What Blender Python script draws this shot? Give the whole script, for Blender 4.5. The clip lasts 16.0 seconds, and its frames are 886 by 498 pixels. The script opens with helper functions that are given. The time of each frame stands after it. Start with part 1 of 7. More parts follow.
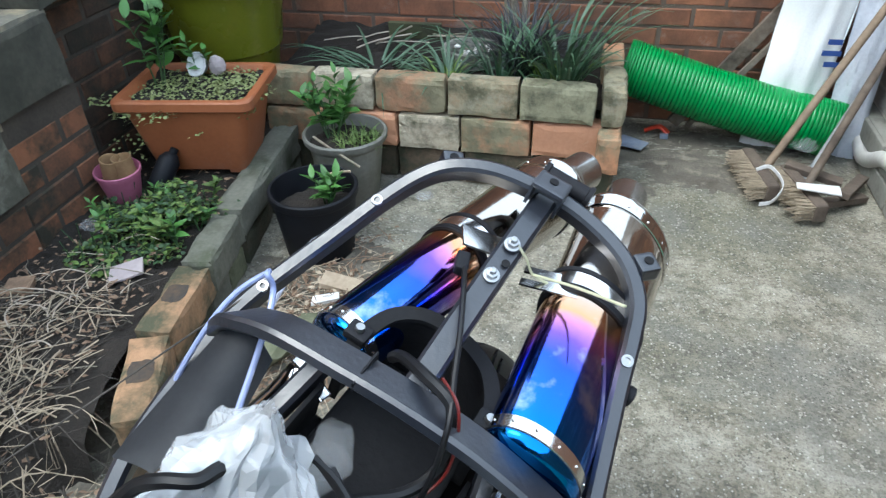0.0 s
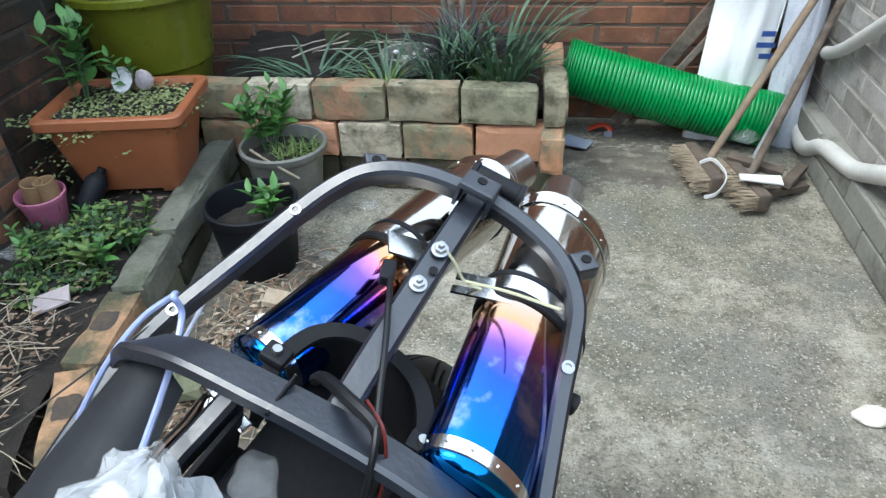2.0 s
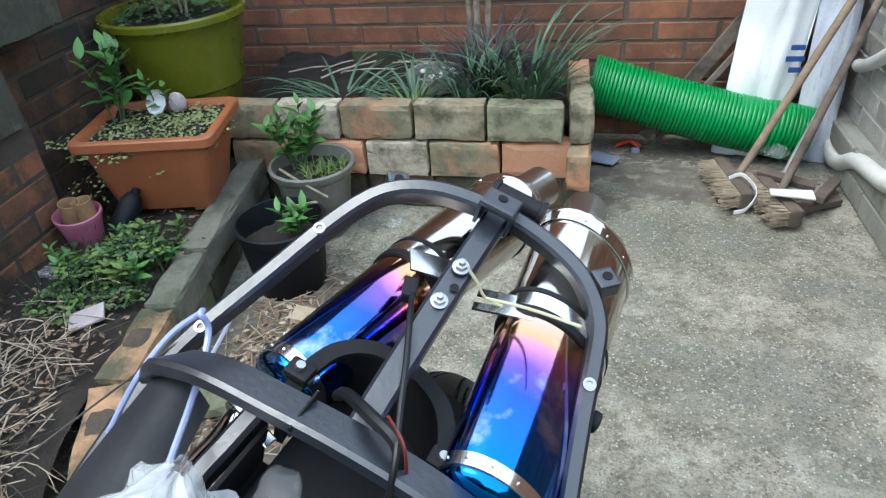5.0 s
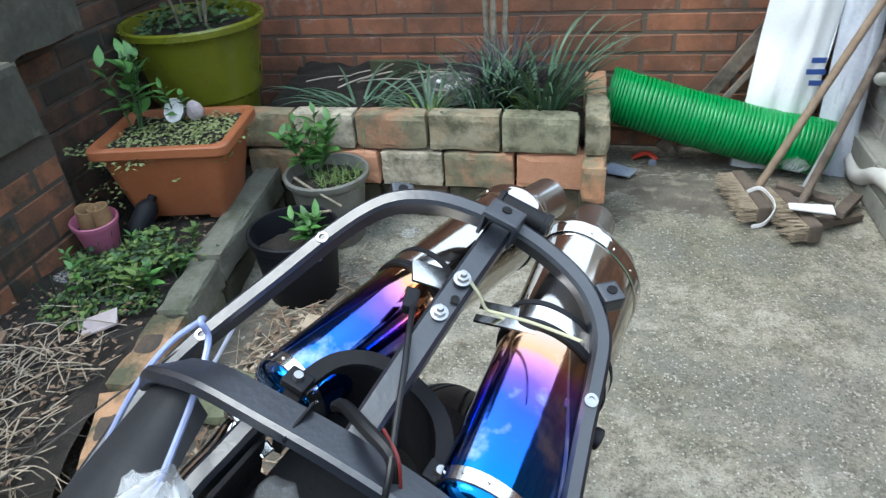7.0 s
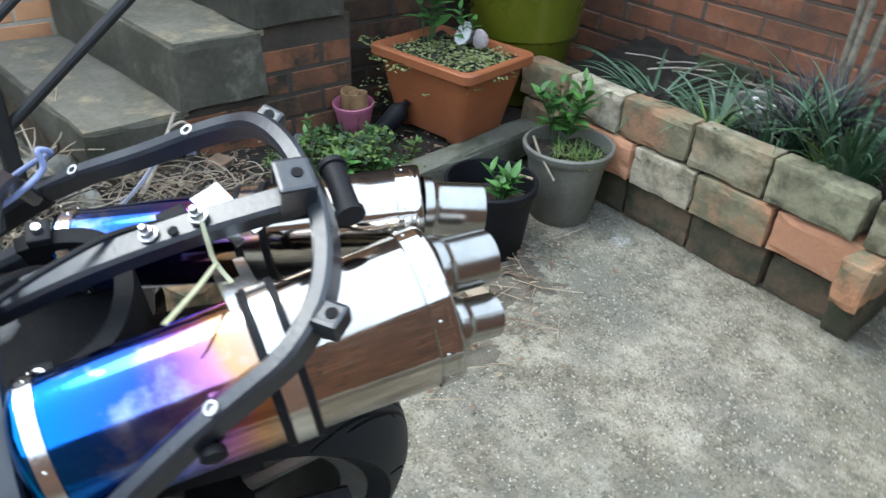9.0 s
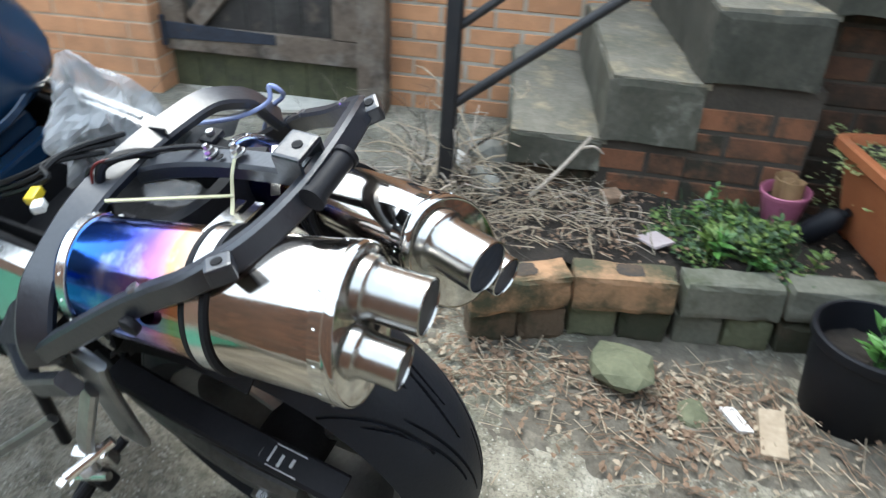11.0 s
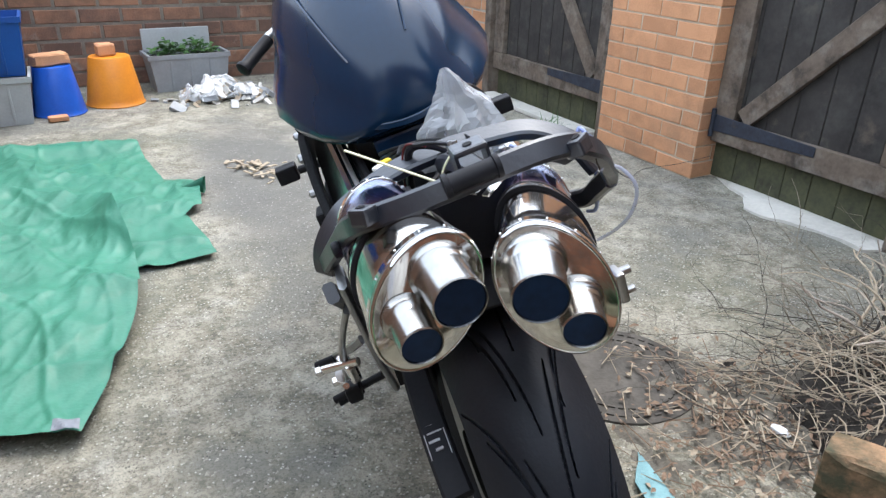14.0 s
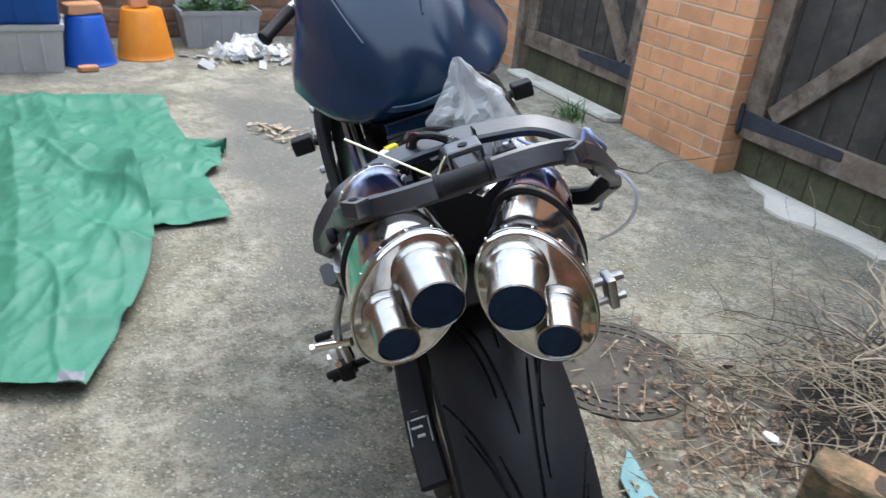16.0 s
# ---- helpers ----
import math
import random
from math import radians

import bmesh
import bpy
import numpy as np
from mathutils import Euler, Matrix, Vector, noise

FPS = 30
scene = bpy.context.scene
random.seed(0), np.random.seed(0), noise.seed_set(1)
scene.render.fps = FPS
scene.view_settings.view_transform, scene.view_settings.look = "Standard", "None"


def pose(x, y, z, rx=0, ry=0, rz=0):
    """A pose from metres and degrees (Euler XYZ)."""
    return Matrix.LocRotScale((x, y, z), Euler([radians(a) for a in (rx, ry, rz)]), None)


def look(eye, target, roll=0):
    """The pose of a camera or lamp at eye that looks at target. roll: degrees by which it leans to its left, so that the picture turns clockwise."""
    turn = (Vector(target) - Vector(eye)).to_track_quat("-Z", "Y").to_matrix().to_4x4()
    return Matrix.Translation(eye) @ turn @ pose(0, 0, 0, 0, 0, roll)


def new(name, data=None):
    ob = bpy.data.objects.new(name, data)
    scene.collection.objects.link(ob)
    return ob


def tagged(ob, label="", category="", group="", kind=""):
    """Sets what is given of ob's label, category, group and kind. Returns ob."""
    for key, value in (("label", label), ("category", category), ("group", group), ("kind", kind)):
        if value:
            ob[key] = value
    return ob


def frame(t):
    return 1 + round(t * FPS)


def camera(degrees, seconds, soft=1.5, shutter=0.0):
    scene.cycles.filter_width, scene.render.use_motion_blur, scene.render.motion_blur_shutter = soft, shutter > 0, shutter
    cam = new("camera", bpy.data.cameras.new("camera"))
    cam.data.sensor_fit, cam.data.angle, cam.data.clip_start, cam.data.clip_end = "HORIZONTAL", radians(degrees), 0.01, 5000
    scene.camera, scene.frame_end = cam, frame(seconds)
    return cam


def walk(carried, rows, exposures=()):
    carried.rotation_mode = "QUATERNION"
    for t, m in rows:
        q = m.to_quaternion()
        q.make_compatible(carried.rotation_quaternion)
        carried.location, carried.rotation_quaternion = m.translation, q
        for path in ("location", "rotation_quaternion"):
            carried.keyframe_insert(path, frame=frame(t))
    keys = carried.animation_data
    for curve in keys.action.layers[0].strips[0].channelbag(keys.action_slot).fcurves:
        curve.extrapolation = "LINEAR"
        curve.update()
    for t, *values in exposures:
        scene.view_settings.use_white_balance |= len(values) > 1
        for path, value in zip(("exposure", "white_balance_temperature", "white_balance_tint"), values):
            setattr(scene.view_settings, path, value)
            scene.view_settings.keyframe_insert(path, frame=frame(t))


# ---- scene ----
cam = camera(64.8, 16.0, soft=1.3, shutter=0.5)
PATH = [
    (0, (0.717, 0.439, 1.22), (0.336, 2.03, 0.07), -1.8),
    (0.5, (0.72, 0.444, 1.219), (0.374, 2.043, 0.068), -2.3),
    (1, (0.723, 0.454, 1.215), (0.382, 2.065, 0.08), -2.6),
    (1.5, (0.733, 0.46, 1.219), (0.388, 2.102, 0.13), -2.8),
    (2, (0.742, 0.486, 1.188), (0.475, 2.112, 0.055), -2.5),
    (2.5, (0.748, 0.481, 1.196), (0.483, 2.126, 0.089), -3.6),
    (3, (0.75, 0.484, 1.192), (0.355, 2.102, 0.085), -6.9),
    (3.5, (0.747, 0.479, 1.192), (0.362, 2.094, 0.077), -5.1),
    (3.7, (0.748, 0.488, 1.19), (0.4, 2.114, 0.08), -4.3),
    (5.8, (0.754, 0.475, 1.193), (0.389, 2.116, 0.109), -4.5),
    (6, (0.755, 0.474, 1.192), (0.374, 2.112, 0.109), -4.4),
    (6.5, (0.755, 0.483, 1.187), (0.375, 2.123, 0.108), -5.0),
    (7, (0.766, 0.491, 1.188), (0.361, 2.137, 0.127), -4.4),
    (7.5, (0.856, 0.485, 1.181), (0.085, 1.987, 0.109), -5.0),
    (8, (0.967, 0.572, 1.154), (-0.025, 1.958, 0.108), -4.1),
    (8.2, (1.015, 0.649, 1.13), (-0.049, 1.962, 0.059), -3.0),
    (10.3, (1.29, 1.115, 1.116), (-0.37, 1.531, 0.08), 4.4),
    (10.5, (1.279, 1.168, 1.117), (-0.407, 1.339, 0.055), 1.3),
    (11, (1.252, 1.366, 1.101), (-0.42, 1.068, 0.047), 2.8),
    (11.5, (1.256, 1.49, 1.116), (-0.293, 0.792, 0.062), 0.6),
    (12, (1.159, 1.591, 1.109), (-0.237, 0.589, 0.086), 2.9),
    (12.5, (1.079, 1.666, 1.122), (-0.012, 0.316, 0.13), 0.7),
    (13, (1.056, 1.734, 1.103), (0.202, 0.233, 0.094), -0.5),
    (13.5, (1.058, 1.723, 1.073), (0.161, 0.164, 0.198), 1.6),
    (14, (1.055, 1.747, 1.048), (0.176, 0.162, 0.203), 1.7),
    (14.5, (1.049, 1.768, 1.044), (0.187, 0.193, 0.163), 1.1),
    (15, (1.041, 1.765, 1.045), (0.2, 0.181, 0.159), 1.9),
    (15.5, (1.014, 1.775, 1.068), (0.28, 0.139, 0.183), 2.3),
    (16, (1.021, 1.757, 1.081), (0.211, 0.18, 0.156), 5.1),
]
walk(cam, [(t, look(eye, target, roll)) for t, eye, target, roll in PATH], [(0.0, 0.78, 5850, 4), (7.0, 0.78, 5850, 4), (8.2, 0.85, 5850, 4), (10.3, 0.70, 6050, 4), (11.5, 1.18, 6150, 6), (12.25, 1.15, 6150, 8), (13.0, 1.02, 6150, 10), (14.5, 0.94, 6220, 11), (16.0, 0.81, 6200, 10)])

# ---- world and light ----
world = bpy.data.worlds.new("world")
scene.world = world
world.use_nodes = True
wn, wl = world.node_tree.nodes, world.node_tree.links
sky = wn.new("ShaderNodeTexSky")
sky.sky_type = "NISHITA"
sky.sun_disc = False
sky.sun_elevation, sky.sun_rotation = radians(64), radians(235)
sky.air_density, sky.dust_density, sky.ozone_density = 1.0, 4.0, 1.0
cloud = wn.new("ShaderNodeMix")
cloud.data_type = "RGBA"
cloud.inputs["Factor"].default_value = 0.7
cloud.inputs["B"].default_value = (6.2, 6.9, 7.7, 1)
wl.new(sky.outputs["Color"], cloud.inputs["A"])
wl.new(cloud.outputs["Result"], wn["Background"].inputs["Color"])
wn["Background"].inputs["Strength"].default_value = 0.26

sun = new("sun", bpy.data.lights.new("sun", "SUN"))
sun.data.energy, sun.data.angle, sun.data.color = 1.5, radians(30), (1.0, 0.955, 0.88)
sun.matrix_world = look((-2.0, -1.4, 5.0), (0.0, 0.0, 0.0))


# ---- materials ----
def material(name, a, b=None, rough=0.6, metal=0.0, scale=6.0, bump=0.15, grain=80.0, stain=None, stain_at=0.6, stain_scale=3.0,
             spread=0.0, coat=0.0, rough_var=0.12, detail=6.0, alpha=1.0, transmission=0.0, shine=0.5, grime=None, grime_at=0.56, grime_scale=1.7, grime_most=0.8):
    m = bpy.data.materials.new(name)
    m.use_nodes = True
    n, l = m.node_tree.nodes, m.node_tree.links
    bsdf = n["Principled BSDF"]
    coord, info = n.new("ShaderNodeTexCoord"), n.new("ShaderNodeObjectInfo")
    shift = n.new("ShaderNodeVectorMath")
    shift.operation = "SCALE"
    shift.inputs[0].default_value = (37.0, 53.0, 29.0)
    l.new(info.outputs["Random"], shift.inputs["Scale"])
    place = n.new("ShaderNodeVectorMath")
    l.new(coord.outputs["Object"], place.inputs[0])
    l.new(shift.outputs[0], place.inputs[1])
    big, fine = n.new("ShaderNodeTexNoise"), n.new("ShaderNodeTexNoise")
    big.inputs["Scale"].default_value, big.inputs["Detail"].default_value = scale, detail
    fine.inputs["Scale"].default_value, fine.inputs["Detail"].default_value = grain, 4
    for t in (big, fine):
        l.new(place.outputs[0], t.inputs["Vector"])
    mix = n.new("ShaderNodeMix")
    mix.data_type = "RGBA"
    mix.inputs["A"].default_value, mix.inputs["B"].default_value = (*a, 1), (*(b or [c * 0.7 for c in a]), 1)
    ramp = n.new("ShaderNodeMapRange")
    ramp.inputs["From Min"].default_value, ramp.inputs["From Max"].default_value = 0.35, 0.68
    blend = n.new("ShaderNodeMath")
    blend.operation = "MULTIPLY_ADD"
    blend.inputs[1].default_value, blend.inputs[2].default_value = 0.35, 0.0
    l.new(fine.outputs["Fac"], blend.inputs[0])
    total = n.new("ShaderNodeMath")
    total.operation = "ADD"
    half = n.new("ShaderNodeMath")
    half.operation = "MULTIPLY"
    half.inputs[1].default_value = 0.65
    l.new(big.outputs["Fac"], half.inputs[0])
    l.new(half.outputs[0], total.inputs[0])
    l.new(blend.outputs[0], total.inputs[1])
    if spread:
        more = n.new("ShaderNodeMath")
        more.operation = "MULTIPLY_ADD"
        more.inputs[1].default_value, more.inputs[2].default_value = spread, -0.5 * spread
        l.new(info.outputs["Random"], more.inputs[0])
        plus = n.new("ShaderNodeMath")
        l.new(total.outputs[0], plus.inputs[0])
        l.new(more.outputs[0], plus.inputs[1])
        total = plus
    l.new(total.outputs[0], ramp.inputs["Value"])
    l.new(ramp.outputs["Result"], mix.inputs["Factor"])
    out = mix.outputs["Result"]
    if stain:
        spot, edge, over = n.new("ShaderNodeTexNoise"), n.new("ShaderNodeMapRange"), n.new("ShaderNodeMix")
        spot.inputs["Scale"].default_value, spot.inputs["Detail"].default_value, spot.inputs["Roughness"].default_value = stain_scale, 8, 0.65
        edge.inputs["From Min"].default_value, edge.inputs["From Max"].default_value = stain_at - 0.08, stain_at + 0.08
        over.data_type = "RGBA"
        over.inputs["B"].default_value = (*stain, 1)
        l.new(place.outputs[0], spot.inputs["Vector"])
        l.new(spot.outputs["Fac"], edge.inputs["Value"])
        l.new(edge.outputs["Result"], over.inputs["Factor"])
        l.new(out, over.inputs["A"])
        out = over.outputs["Result"]
    if grime:
        geo, patch, edge2, under = n.new("ShaderNodeNewGeometry"), n.new("ShaderNodeTexNoise"), n.new("ShaderNodeMapRange"), n.new("ShaderNodeMix")
        patch.inputs["Scale"].default_value, patch.inputs["Detail"].default_value, patch.inputs["Roughness"].default_value = grime_scale, 9, 0.68
        edge2.inputs["From Min"].default_value, edge2.inputs["From Max"].default_value, edge2.inputs["To Max"].default_value = grime_at - 0.12, grime_at + 0.12, grime_most
        under.data_type = "RGBA"
        under.inputs["B"].default_value = (*grime, 1)
        l.new(geo.outputs["Position"], patch.inputs["Vector"])
        l.new(patch.outputs["Fac"], edge2.inputs["Value"])
        l.new(edge2.outputs["Result"], under.inputs["Factor"])
        l.new(out, under.inputs["A"])
        out = under.outputs["Result"]
    l.new(out, bsdf.inputs["Base Color"])
    vary = n.new("ShaderNodeMapRange")
    vary.inputs["To Min"].default_value, vary.inputs["To Max"].default_value = max(rough - rough_var, 0.02), min(rough + rough_var, 1)
    l.new(big.outputs["Fac"], vary.inputs["Value"])
    l.new(vary.outputs["Result"], bsdf.inputs["Roughness"])
    bsdf.inputs["Metallic"].default_value = metal
    bsdf.inputs["Coat Weight"].default_value = coat
    bsdf.inputs["Specular IOR Level"].default_value = shine
    bsdf.inputs["Alpha"].default_value = alpha
    bsdf.inputs["Transmission Weight"].default_value = transmission
    if bump:
        b_node = n.new("ShaderNodeBump")
        b_node.inputs["Strength"].default_value, b_node.inputs["Distance"].default_value = bump, 0.01
        l.new(total.outputs[0], b_node.inputs["Height"])
        l.new(b_node.outputs["Normal"], bsdf.inputs["Normal"])
    return m


PATCH_AT, PATCH_TURN, PATCH_SIZE = (0.55, -0.98, 0.0), -6, (0.46, 1.5, 1.0)


def concrete_ground():
    """Old trodden concrete: broad stains, blotches, fine aggregate, pale and dark specks."""
    m = bpy.data.materials.new("yard_concrete")
    m.use_nodes = True
    n, l = m.node_tree.nodes, m.node_tree.links
    bsdf = n["Principled BSDF"]
    coord = n.new("ShaderNodeTexCoord")

    def noise_at(scale, detail, rough=0.6):
        t = n.new("ShaderNodeTexNoise")
        t.inputs["Scale"].default_value, t.inputs["Detail"].default_value, t.inputs["Roughness"].default_value = scale, detail, rough
        l.new(coord.outputs["Object"], t.inputs["Vector"])
        return t.outputs["Fac"]

    def span(value, low, high, a=0.0, b=1.0):
        r = n.new("ShaderNodeMapRange")
        for key, x in (("From Min", low), ("From Max", high), ("To Min", a), ("To Max", b)):
            r.inputs[key].default_value = x
        l.new(value, r.inputs["Value"])
        return r.outputs["Result"]

    def over(factor, under, colour):
        k = n.new("ShaderNodeMix")
        k.data_type = "RGBA"
        l.new(factor, k.inputs["Factor"])
        if isinstance(under, tuple):
            k.inputs["A"].default_value = (*under, 1)
        else:
            l.new(under, k.inputs["A"])
        k.inputs["B"].default_value = (*colour, 1)
        return k.outputs["Result"]

    def times(a, b):
        k = n.new("ShaderNodeMath")
        k.operation = "MULTIPLY"
        l.new(a, k.inputs[0])
        l.new(b, k.inputs[1])
        return k.outputs[0]
    broad, blotch, mid, fine = noise_at(1.3, 6), noise_at(7, 8, 0.7), noise_at(28, 6, 0.7), noise_at(150, 3)
    c = over(span(blotch, 0.40, 0.60), (0.37, 0.345, 0.275), (0.185, 0.168, 0.125))
    c = over(times(span(mid, 0.45, 0.68), span(broad, 0.3, 0.55)), c, (0.135, 0.13, 0.10))
    c = over(span(broad, 0.48, 0.64, 0.0, 0.75), c, (0.135, 0.135, 0.082))
    c = over(span(noise_at(2.6, 7, 0.65), 0.48, 0.62, 0.0, 0.75), c, (0.17, 0.168, 0.15))
    c = over(span(noise_at(3.7, 8, 0.7), 0.56, 0.68, 0.0, 0.7), c, (0.44, 0.42, 0.36))
    c = over(span(fine, 0.52, 0.64, 0.0, 0.55), c, (0.10, 0.095, 0.075))
    cells = n.new("ShaderNodeTexVoronoi")
    cells.inputs["Scale"].default_value = 95
    cells.inputs["Randomness"].default_value = 1.0
    l.new(coord.outputs["Object"], cells.inputs["Vector"])
    flecks = noise_at(60, 5, 0.75)
    c = over(times(times(span(cells.outputs["Distance"], 0.10, 0.34, 1.0, 0.0), span(flecks, 0.50, 0.60)), span(blotch, 0.42, 0.56)), c, (0.58, 0.56, 0.50))
    c = over(span(flecks, 0.66, 0.74, 0.0, 0.7), c, (0.50, 0.48, 0.42))
    grit = n.new("ShaderNodeTexVoronoi")
    grit.inputs["Scale"].default_value = 140
    l.new(coord.outputs["Object"], grit.inputs["Vector"])
    tone = n.new("ShaderNodeSeparateColor")
    l.new(grit.outputs["Color"], tone.inputs["Color"])
    c = over(times(span(tone.outputs["Red"], 0.70, 0.76, 0.0, 0.60), span(blotch, 0.40, 0.58)), c, (0.085, 0.078, 0.060))
    c = over(times(span(tone.outputs["Green"], 0.86, 0.90, 0.0, 0.55), span(mid, 0.46, 0.58)), c, (0.46, 0.44, 0.37))
    # broad grey patch beside the parked bike, its edge warped by noise
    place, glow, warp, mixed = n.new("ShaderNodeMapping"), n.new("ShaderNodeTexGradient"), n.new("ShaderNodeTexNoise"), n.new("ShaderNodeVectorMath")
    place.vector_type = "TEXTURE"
    place.inputs["Location"].default_value, place.inputs["Rotation"].default_value, place.inputs["Scale"].default_value = PATCH_AT, (0, 0, radians(PATCH_TURN)), PATCH_SIZE
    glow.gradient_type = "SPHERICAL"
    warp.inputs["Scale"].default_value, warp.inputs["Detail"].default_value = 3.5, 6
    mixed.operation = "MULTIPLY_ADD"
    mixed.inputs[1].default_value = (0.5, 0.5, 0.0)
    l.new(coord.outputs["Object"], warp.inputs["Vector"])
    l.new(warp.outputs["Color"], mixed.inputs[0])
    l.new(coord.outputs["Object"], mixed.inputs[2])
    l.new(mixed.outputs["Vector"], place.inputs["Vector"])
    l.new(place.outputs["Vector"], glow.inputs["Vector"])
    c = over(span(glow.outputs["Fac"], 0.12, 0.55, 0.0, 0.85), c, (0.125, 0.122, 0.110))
    pits = n.new("ShaderNodeTexVoronoi")
    pits.inputs["Scale"].default_value = 125
    l.new(coord.outputs["Object"], pits.inputs["Vector"])
    hollow = times(span(pits.outputs["Distance"], 0.20, 0.34, 1.0, 0.0), span(noise_at(5.5, 6, 0.7), 0.46, 0.58))
    c = over(times(hollow, span(noise_at(33, 3), 0.44, 0.56, 0.2, 0.9)), c, (0.052, 0.049, 0.040))
    chips = n.new("ShaderNodeTexVoronoi")
    chips.inputs["Scale"].default_value = 88
    l.new(coord.outputs["Object"], chips.inputs["Vector"])
    pick = n.new("ShaderNodeSeparateColor")
    l.new(chips.outputs["Color"], pick.inputs["Color"])
    c = over(times(span(chips.outputs["Distance"], 0.10, 0.26, 0.8, 0.0), span(pick.outputs["Blue"], 0.84, 0.90)), c, (0.56, 0.545, 0.49))
    l.new(c, bsdf.inputs["Base Color"])
    bsdf.inputs["Roughness"].default_value = 0.85
    bump, bump2 = n.new("ShaderNodeBump"), n.new("ShaderNodeBump")
    bump.inputs["Strength"].default_value, bump.inputs["Distance"].default_value = 0.8, 0.014
    bump2.inputs["Strength"].default_value, bump2.inputs["Distance"].default_value = 0.8, 0.005
    l.new(mid, bump.inputs["Height"])
    l.new(fine, bump2.inputs["Height"])
    l.new(bump.outputs["Normal"], bump2.inputs["Normal"])
    l.new(bump2.outputs["Normal"], bsdf.inputs["Normal"])
    return m


def heat_blued():
    """Steel that is blued by heat at its front end and bare at its rear end, along its own y axis."""
    m = bpy.data.materials.new("heat_blued_steel")
    m.use_nodes = True
    n, l = m.node_tree.nodes, m.node_tree.links
    bsdf = n["Principled BSDF"]
    coord, split, ramp = n.new("ShaderNodeTexCoord"), n.new("ShaderNodeSeparateXYZ"), n.new("ShaderNodeValToRGB")
    wob, add = n.new("ShaderNodeTexNoise"), n.new("ShaderNodeMath")
    wob.inputs["Scale"].default_value, wob.inputs["Detail"].default_value = 14, 3
    add.operation = "MULTIPLY_ADD"
    add.inputs[1].default_value = 0.05
    l.new(coord.outputs["Object"], wob.inputs["Vector"])
    l.new(coord.outputs["Object"], split.inputs[0])
    l.new(wob.outputs["Fac"], add.inputs[0])
    l.new(split.outputs["Y"], add.inputs[2])
    stretch = n.new("ShaderNodeMapRange")
    stretch.inputs["From Max"].default_value = 0.40
    l.new(add.outputs[0], stretch.inputs["Value"])
    l.new(stretch.outputs["Result"], ramp.inputs["Fac"])
    stops = [(0.0, (0.02, 0.19, 0.50)), (0.12, (0.02, 0.15, 0.62)), (0.30, (0.035, 0.09, 0.52)), (0.39, (0.17, 0.09, 0.46)), (0.45, (0.5, 0.2, 0.42)),
             (0.50, (0.60, 0.33, 0.17)), (0.60, (0.47, 0.42, 0.37)), (1.0, (0.55, 0.515, 0.475))]
    ramp.color_ramp.elements.remove(ramp.color_ramp.elements[1])
    for i, (at, c) in enumerate(stops):
        e = ramp.color_ramp.elements[0] if i == 0 else ramp.color_ramp.elements.new(at)
        e.position, e.color = at, (*c, 1)
    # pale patches of sky glare, mixed into the base colour by noise
    glare, glare_mask, worn = n.new("ShaderNodeTexNoise"), n.new("ShaderNodeMapRange"), n.new("ShaderNodeMix")
    glare.inputs["Scale"].default_value, glare.inputs["Detail"].default_value, glare.inputs["Roughness"].default_value = 11, 5, 0.6
    glare_mask.inputs["From Min"].default_value, glare_mask.inputs["From Max"].default_value, glare_mask.inputs["To Max"].default_value = 0.56, 0.72, 0.6
    worn.data_type = "RGBA"
    worn.inputs["B"].default_value = (0.55, 0.60, 0.72, 1)
    l.new(coord.outputs["Object"], glare.inputs["Vector"])
    l.new(glare.outputs["Fac"], glare_mask.inputs["Value"])
    l.new(glare_mask.outputs["Result"], worn.inputs["Factor"])
    l.new(ramp.outputs["Color"], worn.inputs["A"])
    l.new(worn.outputs["Result"], bsdf.inputs["Base Color"])
    smear, rr = n.new("ShaderNodeTexNoise"), n.new("ShaderNodeMapRange")
    smear.inputs["Scale"].default_value, smear.inputs["Detail"].default_value = 22, 6
    rr.inputs["From Min"].default_value, rr.inputs["From Max"].default_value = 0.35, 0.75
    rr.inputs["To Min"].default_value, rr.inputs["To Max"].default_value = 0.06, 0.17
    l.new(coord.outputs["Object"], smear.inputs["Vector"])
    l.new(smear.outputs["Fac"], rr.inputs["Value"])
    l.new(rr.outputs["Result"], bsdf.inputs["Roughness"])
    dent, bump = n.new("ShaderNodeTexNoise"), n.new("ShaderNodeBump")
    dent.inputs["Scale"].default_value, dent.inputs["Detail"].default_value = 26, 5
    bump.inputs["Strength"].default_value, bump.inputs["Distance"].default_value = 0.05, 0.006
    l.new(coord.outputs["Object"], dent.inputs["Vector"])
    l.new(dent.outputs["Fac"], bump.inputs["Height"])
    l.new(bump.outputs["Normal"], bsdf.inputs["Normal"])
    bsdf.inputs["Metallic"].default_value = 1.0
    return m


concrete = concrete_ground()
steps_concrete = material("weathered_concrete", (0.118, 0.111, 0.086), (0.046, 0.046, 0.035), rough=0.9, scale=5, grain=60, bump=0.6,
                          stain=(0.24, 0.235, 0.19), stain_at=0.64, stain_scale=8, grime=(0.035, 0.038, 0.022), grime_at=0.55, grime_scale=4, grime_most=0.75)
# darker copy of the step concrete, the shade of the upper steps in its colour
steps_shaded = material("shade_toned_concrete", (0.085, 0.081, 0.062), (0.034, 0.034, 0.026), rough=0.92, scale=5, grain=60, bump=0.6, stain=(0.13, 0.125, 0.10), stain_at=0.66, stain_scale=8, grime=(0.02, 0.022, 0.014), grime_at=0.54, grime_scale=4, grime_most=0.75)
